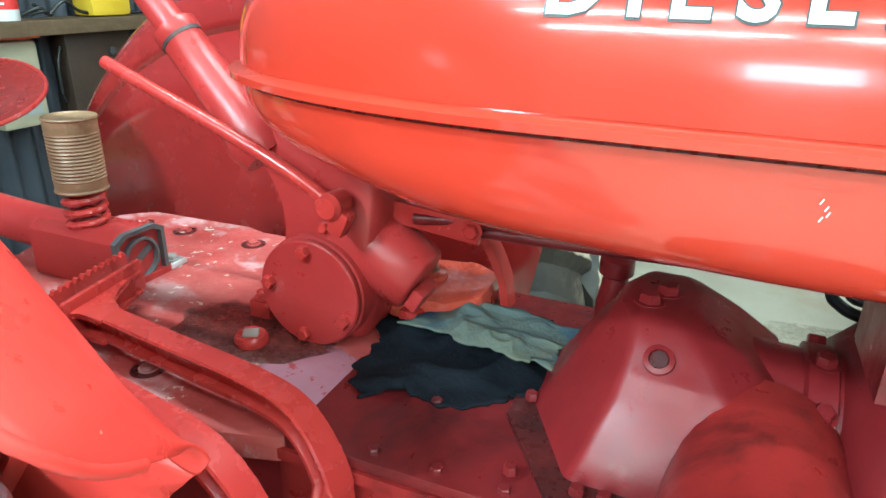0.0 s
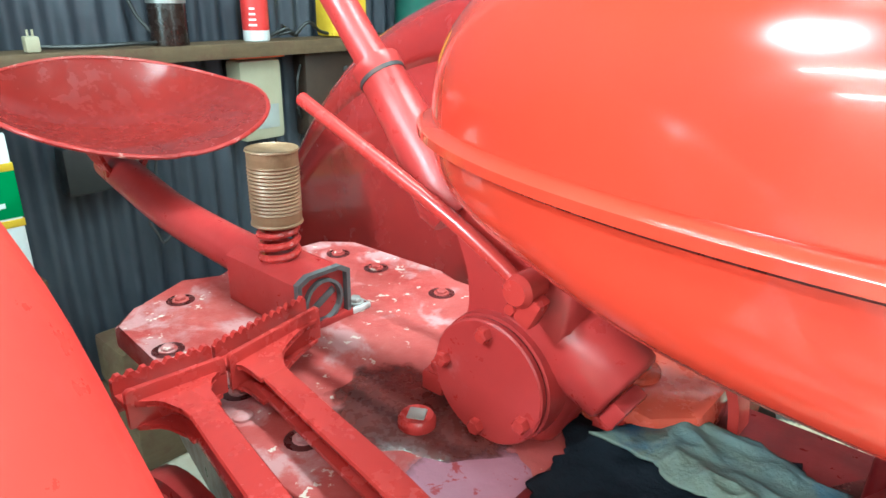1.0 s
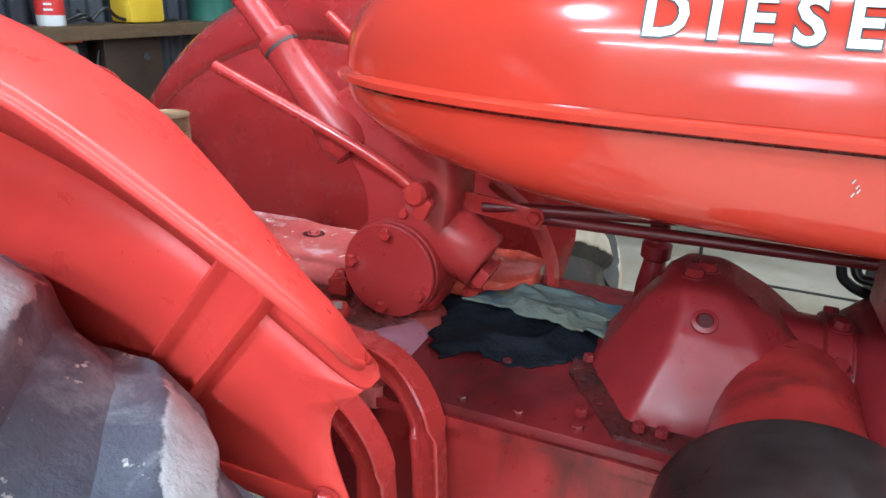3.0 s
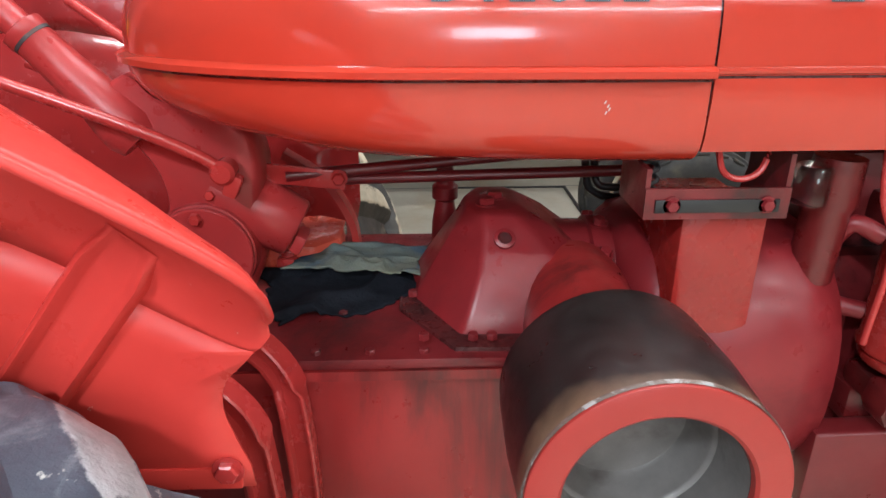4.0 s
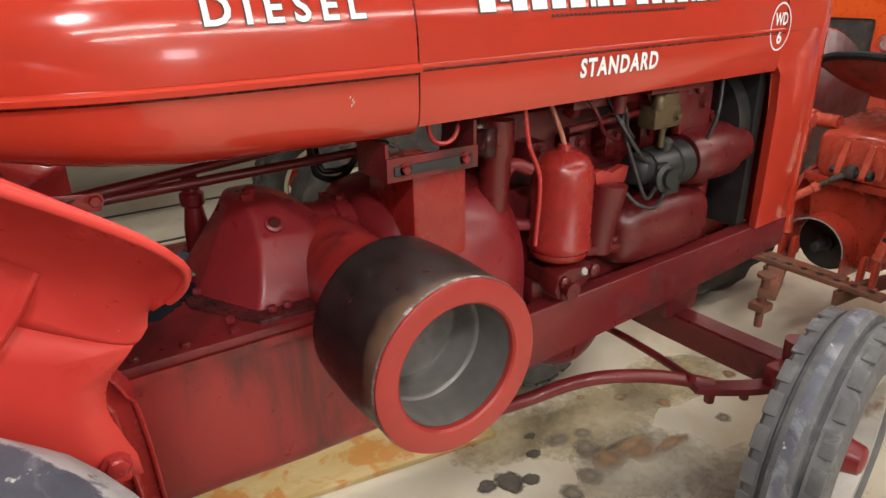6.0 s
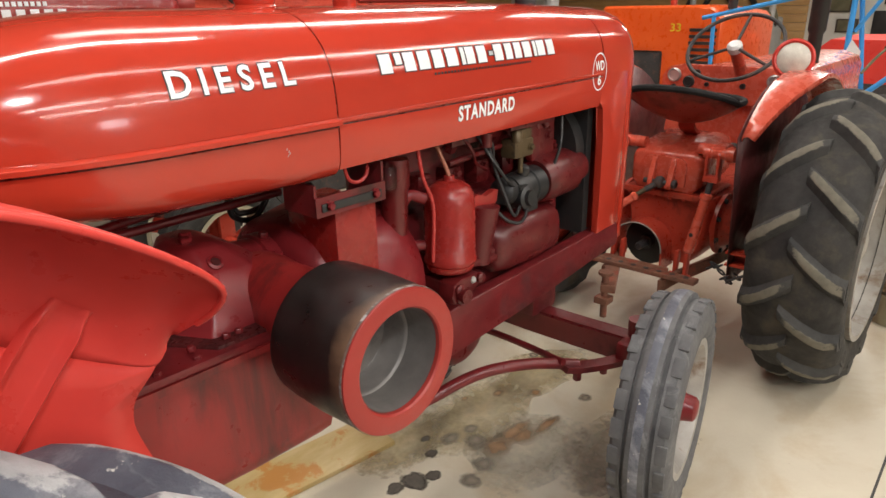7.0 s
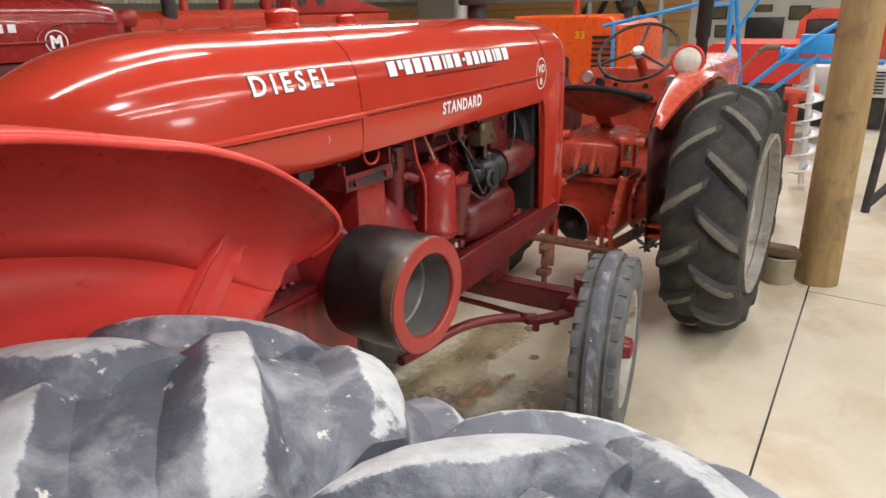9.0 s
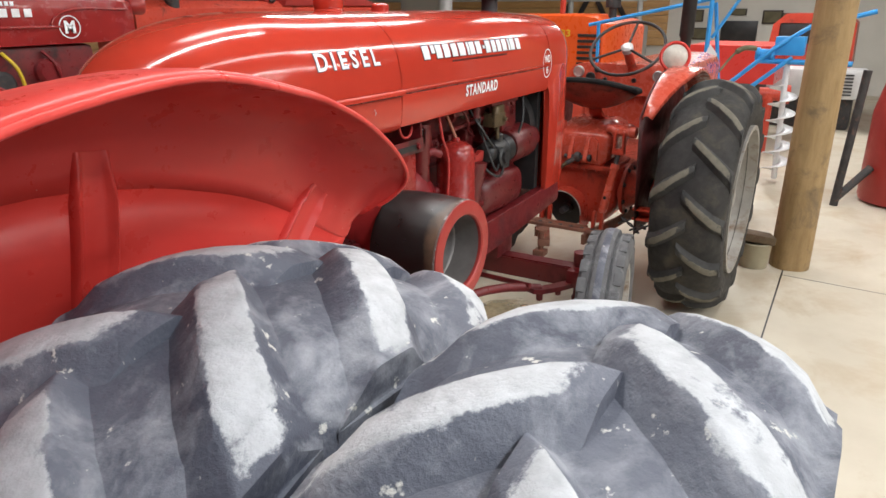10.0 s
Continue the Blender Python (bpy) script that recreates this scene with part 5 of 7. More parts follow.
lathe(bm, (0.75, -0.15, 1.015), (1, 0, 0.02), [(0, 0.058), (0.02, 0.066), (0.15, 0.066), (0.17, 0.05), (0.22, 0.045)], 28)
lathe(bm, (0.60, -0.12, 0.90), (1, 0, 0), [(0, 0.05), (0.10, 0.055), (0.12, 0.05)], 20)
part("injection_pump", bm, ENGINE_SHADED, tractor, smooth=50)
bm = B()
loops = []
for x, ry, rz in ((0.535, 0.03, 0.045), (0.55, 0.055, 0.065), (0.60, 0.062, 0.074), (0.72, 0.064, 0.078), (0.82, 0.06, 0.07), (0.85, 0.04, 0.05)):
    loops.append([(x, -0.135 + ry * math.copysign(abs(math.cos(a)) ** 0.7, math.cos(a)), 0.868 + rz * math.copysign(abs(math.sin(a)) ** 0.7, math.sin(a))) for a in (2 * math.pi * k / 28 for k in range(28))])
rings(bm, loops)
part("pump_drive_case", bm, ENGINE_SHADED, tractor, "smooth cast red pump case", smooth=60)
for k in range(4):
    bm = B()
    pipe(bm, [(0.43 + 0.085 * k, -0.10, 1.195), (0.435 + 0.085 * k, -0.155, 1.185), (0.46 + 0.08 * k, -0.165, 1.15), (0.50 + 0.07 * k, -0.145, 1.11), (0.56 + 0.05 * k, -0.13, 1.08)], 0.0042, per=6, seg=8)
    part("injector_line", bm, (ENGINE_SHADED, SOOT, ENGINE_SHADED, BRASSY)[k], tractor)
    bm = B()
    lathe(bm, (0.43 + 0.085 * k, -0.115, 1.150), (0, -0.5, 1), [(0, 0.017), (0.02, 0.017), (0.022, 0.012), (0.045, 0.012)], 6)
    part("injector_nut", bm, (ENGINE_SHADED, BRASSY, ENGINE_SHADED, ENGINE_SHADED)[k], tractor)
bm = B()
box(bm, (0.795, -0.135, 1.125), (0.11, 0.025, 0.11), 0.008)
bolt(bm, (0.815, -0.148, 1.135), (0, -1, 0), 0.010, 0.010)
part("side_cover", bm, ENGINE_SHADED, tractor)
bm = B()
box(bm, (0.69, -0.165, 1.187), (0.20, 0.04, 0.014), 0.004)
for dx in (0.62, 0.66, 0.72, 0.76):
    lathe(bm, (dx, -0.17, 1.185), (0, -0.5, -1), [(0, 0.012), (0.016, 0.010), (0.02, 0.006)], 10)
part("manifold_flange", bm, ENGINE_SHADED, tractor)
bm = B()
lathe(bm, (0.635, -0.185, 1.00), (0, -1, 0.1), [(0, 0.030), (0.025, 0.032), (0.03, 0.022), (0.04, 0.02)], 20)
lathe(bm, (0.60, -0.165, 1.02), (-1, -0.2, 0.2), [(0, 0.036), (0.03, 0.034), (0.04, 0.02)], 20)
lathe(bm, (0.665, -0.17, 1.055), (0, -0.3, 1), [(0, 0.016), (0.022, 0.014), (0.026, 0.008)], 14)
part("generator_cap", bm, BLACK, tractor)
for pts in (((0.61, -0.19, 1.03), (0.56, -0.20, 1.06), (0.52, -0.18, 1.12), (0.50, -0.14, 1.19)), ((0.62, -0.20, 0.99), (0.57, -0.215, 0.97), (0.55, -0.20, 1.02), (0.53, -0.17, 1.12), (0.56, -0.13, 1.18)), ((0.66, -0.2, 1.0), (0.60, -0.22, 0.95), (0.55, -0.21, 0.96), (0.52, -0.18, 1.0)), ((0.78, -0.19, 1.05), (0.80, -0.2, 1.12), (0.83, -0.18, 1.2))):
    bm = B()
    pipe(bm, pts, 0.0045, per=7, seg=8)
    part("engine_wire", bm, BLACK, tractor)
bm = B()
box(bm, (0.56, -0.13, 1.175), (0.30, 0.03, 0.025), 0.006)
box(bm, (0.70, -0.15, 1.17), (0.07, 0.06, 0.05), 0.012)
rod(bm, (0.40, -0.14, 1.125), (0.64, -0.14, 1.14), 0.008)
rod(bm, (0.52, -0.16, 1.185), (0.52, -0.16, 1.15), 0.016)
part("governor_linkage", bm, ENGINE_SHADED, tractor)
bm = B()
box(bm, (0.645, -0.165, 1.130), (0.085, 0.05, 0.05), 0.010)
box(bm, (0.655, -0.168, 1.165), (0.05, 0.04, 0.03), 0.008)
lathe(bm, (0.615, -0.185, 1.150), (0, 0, 1), [(0, 0.014), (0.025, 0.013), (0.03, 0.008)], 12)
rod(bm, (0.64, -0.18, 1.11), (0.64, -0.18, 1.065), 0.007)
bolt(bm, (0.67, -0.19, 1.130), (0, -1, 0), 0.008, 0.010)
part("fuel_pump", bm, BRASSY, tractor, "grimy brass fuel pump", smooth=45)

# frame rail, front axle, radius rod
for side in (-1, 1):
    bm = B()
    slab(bm, [(0.24, 0.65), (0.62, 0.678), (1.16, 0.725), (1.17, 0.745), (1.155, 0.812), (0.62, 0.792), (0.24, 0.782)], "y", side * 0.205, side * 0.165, 0.006)
    part("frame_rail", bm, DEEPCAST, tractor)
bm = B()
rings(bm, [[(0.955 + dx, y, z0 + dz) for dx, dz in ((-0.035, -0.042), (0.035, -0.042), (0.035, 0.042), (-0.035, 0.042))] for y, z0 in ((-0.39, 0.488), (-0.2, 0.483), (0.0, 0.480), (0.2, 0.483), (0.39, 0.488))])
bmesh.ops.bevel(bm, geom=bm.edges[:], offset=0.006, segments=2, affect="EDGES")
box(bm, (0.955, 0, 0.64), (0.14, 0.14, 0.26), 0.02)
part("front_axle", bm, DEEPCAST, tractor, "red front axle beam")
for side in (-1, 1):
    bm = B()
    lathe(bm, (0.95, side * 0.405, 0.36), (0, 0, 1), [(0, 0.028), (0.04, 0.03), (0.05, 0.024), (0.17, 0.024), (0.18, 0.03), (0.23, 0.03)], 16)
    box(bm, (0.90, side * 0.40, 0.50), (0.06, 0.05, 0.07), 0.01)
    rod(bm, (0.95, side * 0.40, 0.345), (0.95, side * 0.50, 0.345), 0.026)
    pipe(bm, [(0.93, side * 0.402, 0.472), (0.84, side * 0.368, 0.476), (0.755, side * 0.318, 0.480), (0.705, side * 0.300, 0.494)], 0.012, per=5, outline=[(-0.021, -0.009), (0.021, -0.009), (0.021, 0.009), (-0.021, 0.009)])
    bolt(bm, (0.755, side * 0.318, 0.470), (0, 0, -1), 0.014, 0.030)
    bolt(bm, (0.83, side * 0.362, 0.466), (0, 0, -1), 0.012, 0.022)
    part("spindle", bm, DEEPCAST, tractor)
bm = B()
pipe(bm, [(0.262, -0.10, 0.490), (0.31, -0.10, 0.484), (0.374, -0.105, 0.482), (0.45, -0.145, 0.512), (0.52, -0.19, 0.530), (0.62, -0.235, 0.520), (0.70, -0.275, 0.502), (0.76, -0.315, 0.487)], 0.0165, per=6, seg=14)
part("drag_link", bm, DEEPCAST, tractor, "curved red steering drag link")
bm = B()
pipe(bm, [(0.705, 0.30, 0.505), (0.742, 0.15, 0.494), (0.755, 0.0, 0.492), (0.742, -0.15, 0.497), (0.705, -0.30, 0.512)], 0.0105, per=5, seg=12)
part("tie_rod", bm, DEEPCAST, tractor)
for a, b in (((-0.60, 0.05, 1.085), (0.05, 0.05, 1.10)), ((-0.52, 0.03, 1.10), (0.04, 0.08, 1.135))):
    bm = B()
    rod(bm, a, b, 0.009)
    part("control_rod", bm, DEEPCAST, tractor)
bm = B()
box(bm, (-0.50, 0.03, 1.10), (0.14, 0.008, 0.03), 0.003, rot=(0, 6, 0))
bolt(bm, (-0.44, 0.024, 1.098), (0, -1, 0), 0.010, 0.01)
part("control_link", bm, PEDAL, tractor)
for pts in (((-0.045, 0.12, 1.16), (-0.036, 0.12, 1.065), (-0.022, 0.12, 1.042), (0.003, 0.12, 1.032), (0.03, 0.12, 1.036), (0.06, 0.12, 1.07)), ((-0.02, 0.15, 1.16), (-0.015, 0.14, 1.06), (0.01, 0.13, 1.046), (0.05, 0.13, 1.05))):
    bm = B()
    pipe(bm, pts, 0.007, per=6, seg=10)
    part("rubber_hose", bm, BLACK, tractor)
bm = B()
pipe(bm, [(-0.55, 0.17, 1.10), (-0.48, 0.17, 1.05), (-0.44, 0.17, 0.98), (-0.43, 0.17, 0.92)], 0.01, per=6, outline=[(-0.018, -0.006), (0.018, -0.006), (0.018, 0.006), (-0.018, 0.006)])
part("hand_clutch_arm", bm, BRIGHT, tractor)
bm = B()
slab(bm, [(-0.60, 0.09), (-0.57, 0.06), (-0.49, 0.06), (-0.45, 0.10), (-0.45, 0.19), (-0.50, 0.22), (-0.58, 0.20)], "z", 0.925, 0.972, 0.012)
lathe(bm, (-0.548, 0.135, 0.965), (0, 0, 1), [(0, 0.032), (0.014, 0.030), (0.018, 0.022)], 24)
shift = part("shift_cover", bm, PINKRED, tractor, "dusty orange-red shift cover")
bm = B()
bolt(bm, (-0.548, 0.135, 0.982), (0, 0, 1), 0.014, 0.018)
part("cover_bolt", bm, TIN, shift, "rusty brown hexagon bolt")


def front_wheel(own, cx, cy, cz, R, W, yaw, rubber=GREYTYRE, hub=OLDRED, rim=LIGHTGREY, centre=LUGTOP):
    m = pose(cx, cy, cz, 0, 0, yaw)
    bm = B()
    prof = [(-0.40, 0.60), (-0.49, 0.68), (-0.5, 0.80), (-0.46, 0.90), (-0.40, 0.935), (-0.24, 0.955), (-0.23, 0.935), (-0.17, 0.937), (-0.16, 0.99), (-0.08, 1.0), (0.08, 1.0), (0.16, 0.99), (0.17, 0.937), (0.23, 0.935), (0.24, 0.955), (0.40, 0.935), (0.46, 0.90), (0.5, 0.80), (0.49, 0.68), (0.40, 0.60)]
    lathe(bm, (0, 0, 0), (0, 1, 0), [(a * W, b * R) for a, b in prof], 64, cap=False)
    tyre = part("front_tyre", bm, rubber, own, smooth=35)
    tyre.matrix_local = m
    bm = B()
    lathe(bm, (0, 0, 0), (0, 1, 0), [(-0.12 * W, R * 0.994), (-0.06 * W, R * 1.0025), (0.06 * W, R * 1.0025), (0.12 * W, R * 0.994)], 64, cap=False)
    part("centre_rib", bm, centre, tyre, "pale worn centre rib")
    for side in (-1, 1):
        for k in range(26):
            a = 2 * math.pi * (k + 0.5 * (side > 0)) / 26
            bm = B()
            box(bm, (0, side * 0.375 * W, R * 0.936), (0.056, 0.19 * W, 0.012), 0.006)
            bmesh.ops.rotate(bm, cent=(0, 0, 0), matrix=Matrix.Rotation(a, 3, "Y"), verts=bm.verts)
            part("shoulder_block", bm, rubber, tyre)
    bm = B()
    lathe(bm, (0, 0, 0), (0, 1, 0), [(-0.42 * W, R * 0.60), (-0.45 * W, R * 0.62), (-0.44 * W, R * 0.56), (-0.2 * W, R * 0.50), (0.2 * W, R * 0.50), (0.44 * W, R * 0.56), (0.45 * W, R * 0.62), (0.42 * W, R * 0.60)], 48, cap=False)
    part("front_rim", bm, rim, own, "silver-painted rim").matrix_local = m
    bm = B()
    for k in range(5):
        box(bm, (0, 0, R * 0.33), (0.08, 0.03, R * 0.38), 0.006)
        bmesh.ops.rotate(bm, cent=(0, 0, 0), matrix=Matrix.Rotation(2 * math.pi / 5, 3, "Y"), verts=bm.verts)
    lathe(bm, (0, 0.03, 0), (0, -1, 0), [(0, 0.06), (0.05, 0.058), (0.085, 0.042), (0.115, 0.036), (0.121, 0.026), (0.124, 0.012)], 24)
    part("front_hub", bm, hub, own, "chipped red hub").matrix_local = m


front_wheel(tractor, 0.955, -0.510, 0.345, 0.345, 0.165, 11, hub=CAST, rim=RIMGREY)
front_wheel(tractor, 0.955, 0.510, 0.345, 0.345, 0.165, 11, hub=CAST, rim=RIMGREY)

# cloths on the transmission
def cloth(name, label, material, cx, cy, cz, sx, sy, seed, turn, fold):
    """A crumpled cloth: ridged folds in three directions, a ragged outline, edges lying down."""
    bm = B()
    n, m = 64, 44
    rnd = random.Random(seed)
    ph = [rnd.uniform(0, 6.28) for _ in range(8)]

    def ridge(k):
        return 1 - abs(math.sin(k))

    grid = []
    for i in range(n + 1):
        row = []
        for j in range(m + 1):
            u, v = i / n * 2 - 1, j / m * 2 - 1
            rag = noise.noise(Vector((u * 3.0, v * 3.0, seed))) * 0.16 + noise.noise(Vector((u * 9, v * 9, seed + 4))) * 0.06
            e = 1 + (0.10 * math.sin(5 * u + ph[0]) * abs(v) + 0.10 * math.sin(4 * v + ph[1]) * abs(u)) + rag * max(abs(u), abs(v)) ** 3
            x, y = u * sx * e, v * sy * e
            w = noise.noise(Vector((u * 1.6, v * 1.6, seed + 9))) * 2.2
            z = fold * (0.8 * ridge(1.5 * u + 1.1 * v + ph[2] + 0.6 * w) ** 1.4 + 0.55 * ridge(-1.4 * u + 2.1 * v + ph[3] - 0.7 * w) ** 1.8)
            z += fold * 0.12 * noise.noise(Vector((u * 5, v * 5, seed + 2)))
            z *= 1 - 0.8 * max(abs(u), abs(v)) ** 5
            c, s = math.cos(radians(turn)), math.sin(radians(turn))
            row.append((cx + x * c - y * s, cy + x * s + y * c, cz + max(z, 0.0) + 0.005))
        grid.append(row)
    rings(bm, grid, cap=False, closed=False)
    ob = part(name, bm, material, None, smooth=55)
    sol = ob.modifiers.new("weave", "SOLIDIFY")
    sol.thickness = 0.003
    return tagged(ob, label, "cloth", "cloths on the transmission")


cloth("rag", "black crumpled rag on the transmission cover", RAGBLACK, -0.442, 0.0, 0.928, 0.118, 0.100, 3, 20, 0.022)
cloth("rag", "faded blue-grey cloth on the black rag", RAGGREY, -0.412, 0.062, 0.948, 0.105, 0.058, 8, -10, 0.013)

# ---------------------------------------------------------------- floor marks
def blot(name, label, material, x, y, rx, ry, seed, h=0.0014):
    rnd = random.Random(seed)
    p = [rnd.uniform(0, 6.28) for _ in range(3)]
    bm = B()
    lathe(bm, (0, 0, 0), (0, 0, 1), [(0, 1), (h, 0.97)], 30)
    for v in bm.verts:
        a = math.atan2(v.co.y, v.co.x)
        f = 1 + 0.13 * math.sin(2 * a + p[0]) + 0.10 * math.sin(3 * a + p[1]) + 0.05 * math.sin(7 * a + p[2])
        v.co = Vector((x + v.co.x * rx * f, y + v.co.y * ry * f, 0.0004 + v.co.z))
    return tagged(part(name, bm, material, None, smooth=0), label, "stain", "oil stains on the floor")


for i, (x, y, r, m) in enumerate(((0.69, 0.25, 0.024, 0), (0.64, 0.175, 0.026, 0), (0.50, 0.12, 0.05, 0), (0.43, 0.14, 0.035, 0), (0.56, 0.09, 0.03, 0), (0.75, 0.18, 0.05, 1), (0.80, 0.10, 0.05, 1), (0.84, 0.16, 0.035, 1), (0.93, 0.0, 0.075, 2), (0.82, 0.02, 0.065, 2), (0.98, 0.31, 0.02, 2), (1.10, 0.23, 0.03, 2), (1.2, 0.12, 0.03, 2), (0.72, 0.0, 0.05, 1), (0.62, -0.02, 0.045, 1), (0.35, 0.05, 0.05, 1), (1.55, 0.1, 0.03, 2), (1.45, 0.30, 0.025, 1), (1.62, -0.1, 0.03, 1), (1.30, -0.05, 0.03, 1), (0.60, 1.4, 0.08, 2), (0.1, 1.8, 0.07, 2), (-0.2, 1.5, 0.06, 2))):
    blot("oil_stain", ("round black oil spot on the concrete", "faint grey oil stain on the concrete", "rusty brown oil stain on the concrete")[m], (STAINDARK, STAINGREY, STAINBROWN)[m], x, y, r, r * (0.8 + 0.3 * ((i * 7) % 5) / 5), 40 + i)
for i, (x, y, rx, ry, m) in enumerate(((0.95, 0.22, 0.34, 0.20, 0), (0.62, 0.30, 0.22, 0.14, 0), (1.35, 0.20, 0.26, 0.16, 0), (0.15, 1.6, 0.5, 0.3, 0), (0.30, -0.12, 0.20, 0.09, 0), (0.88, -0.06, 0.30, 0.17, 1), (1.15, -0.32, 0.32, 0.20, 1), (0.55, 2.2, 0.4, 0.2, 1))):
    blot("floor_smear", ("broad yellowed stain in the concrete", "faint grey smear on the concrete")[m], (STAINYELLOW, STAINSMEAR)[m], x, y, rx, ry, 90 + i, 0.0008)
for i, (x, y, rx, ry) in enumerate(((0.93, 0.03, 0.11, 0.035), (1.05, -0.04, 0.09, 0.03))):
    blot("rust_streak", "rust-brown streak on the concrete", STAINBROWN, x, y, rx, ry, 120 + i, 0.0018)
bm = B()
box(bm, (0.15, 0.47, 0.010), (0.92, 0.20, 0.018), 0.003, rot=(0, 0, -8))
tagged(part("drip_board", bm, PLY), "oil-soaked brown board lying under the engine", "board")
for x0, y0, x1, y1 in ((0.6, -1.045, 9.5, -0.865), (-2.2, 3.4, 9.5, 3.75), (2.55, -6.5, 2.75, -1.0)):
    bm = B()
    d = Vector((x1 - x0, y1 - y0, 0))
    n = Vector((-d.y, d.x, 0)).normalized() * 0.004
    rings(bm, [[(x0 - n.x, y0 - n.y, 0.0006), (x0 + n.x, y0 + n.y, 0.0006)], [(x1 - n.x, y1 - n.y, 0.0006), (x1 + n.x, y1 + n.y, 0.0006)]], cap=False, closed=False)
    part("floor_joint", bm, BLACK, floor, smooth=0)

bm = B()
for a, b, c, d in ((0.27, 2.8, 0.86, 0.02), (0.27, 3.45, 0.86, 0.02), (-0.15, 3.125, 0.02, 0.67), (0.69, 3.125, 0.02, 0.67)):
    box(bm, (a, b, 0.004), (c, d, 0.008), 0.001)
part("floor_hatch", bm, SOOT, floor, "thin dark hatch frame let into the concrete")

# ---------------------------------------------------------------- rear wall: shelf and what hangs there
bm = B()
box(bm, (-2.27, 0.9, 1.212), (0.15, 5.2, 0.045), 0.004)
shelf = tagged(part("wall_shelf", bm, TIMBER), "rough timber shelf along the iron wall", "shelf")
SZ = 1.2355


def bottle(name, label, y, r, h, body, cap, band=None, x=-2.26):
    own = thing(name, label, "bottle", (x, y, SZ))
    bm = B()
    lathe(bm, (0, 0, 0), (0, 0, 1), [(0, r * 0.95), (0.004, r), (h * 0.72, r), (h * 0.82, r * 0.75), (h * 0.86, r * 0.4), (h * 0.9, r * 0.4)], 24)
    part("body", bm, body, own)
    bm = B()
    lathe(bm, (0, 0, h * 0.88), (0, 0, 1), [(0, r * 0.48), (h * 0.12, r * 0.46)], 18)
    part("cap", bm, cap, own)
    if band:
        bm = B()
        lathe(bm, (0, 0, h * 0.16), (0, 0, 1), [(0, r * 1.012), (h * 0.46, r * 1.012)], 24, cap=False)
        part("label", bm, band, own)
        for k in range(4):
            bm = B()
            box(bm, (r * 1.02 * 0.72, -r * 0.72 + 0.0, h * (0.24 + 0.08 * k)), (0.002, 0.026 - 0.003 * k, 0.006), rot=(0, 0, -42))
            part("print_bar", bm, WHITE, own)
    return own


DARKJAR = surface("dark_brown_glass", (0.010, 0.005, 0.004), (0.022, 0.011, 0.008), 0.25, scale=8, bump=0.0)


def jar(y, r, h, x=-2.26):
    own = thing("storage_jar", "dark brown screw-top jar on the shelf", "jar", (x, y, SZ), "jars on the shelf")
    bm = B()
    lathe(bm, (0, 0, 0), (0, 0, 1), [(0, r), (h * 0.8, r), (h * 0.84, r * 0.96)], 26)
    part("body", bm, DARKJAR, own)
    bm = B()
    lathe(bm, (0, 0, h * 0.62), (0, 0, 1), [(0, r * 1.02), (0.02, r * 1.02)], 26, cap=False)
    part("band", bm, STEEL, own)
    bm = B()
    lathe(bm, (0, 0, h * 0.84), (0, 0, 1), [(0, r * 1.04), (h * 0.16, r * 1.02)], 26)
    part("lid", bm, BLACK, own)


bottle("spray_bottle", "white bottle with a red printed label on the shelf", 0.775, 0.043, 0.21, WHITE, BLACK, REDPRINT)
jar(0.475, 0.055, 0.19)
jar(-0.06, 0.065, 0.17)
own = thing("fuel_can", "yellow plastic can standing on the shelf", "can", (-2.27, 1.15, SZ))
bm = B()
box(bm, (0, 0, 0.10), (0.10, 0.17, 0.20), 0.02)
part("body", bm, YELLOW, own)
bm = B()
lathe(bm, (0, 0, 0.20), (0, 0, 1), [(0, 0.02), (0.03, 0.02)], 14)
part("cap", bm, BLACK, own)
own = thing("paint_tin", "dark green tin on the shelf", "tin", (-2.27, 1.55, SZ))
bm = B()
lathe(bm, (0, 0, 0), (0, 0, 1), [(0, 0.09), (0.2, 0.09), (0.205, 0.094), (0.215, 0.094)], 26)
part("body", bm, surface("green_tin", (0.03, 0.10, 0.08), (0.05, 0.15, 0.11), 0.4, scale=9), own)
own = thing("paint_tin", "red tin on the shelf", "tin", (-2.27, 1.85, SZ))
bm = B()
lathe(bm, (0, 0, 0), (0, 0, 1), [(0, 0.08), (0.17, 0.08), (0.175, 0.084), (0.185, 0.084)], 26)
part("body", bm, OLDRED, own)
for pts in (((-2.27, 0.10, 1.245), (-2.24, 0.22, 1.243), (-2.23, 0.34, 1.246), (-2.25, 0.43, 1.25), (-2.30, 0.40, 1.32), (-2.32, 0.37, 1.42)), ((-2.27, 0.83, 1.245), (-2.24, 0.88, 1.27), (-2.25, 0.92, 1.25), (-2.23, 0.97, 1.29), (-2.25, 1.06, 1.25), (-2.23, 1.3, 1.245)), ((-2.26, 0.86, 1.25), (-2.24, 0.90, 1.26), (-2.27, 0.94, 1.245), (-2.25, 0.87, 1.28))):
    bm = B()
    pipe(bm, pts, 0.006, per=6, seg=8)
    tagged(part("power_cable", bm, BLACK, None), "black electric cable trailing on the shelf", "cable", "cables on the shelf")
bm = B()
box(bm, (-2.225, 0.085, 1.256), (0.03, 0.035, 0.04), 0.006)
rod(bm, (-2.225, 0.08, 1.275), (-2.225, 0.08, 1.292), 0.003)
rod(bm, (-2.225, 0.092, 1.275), (-2.225, 0.092, 1.292), 0.003)
tagged(part("plug", bm, CREAM, None), "white electric plug on the shelf", "plug")

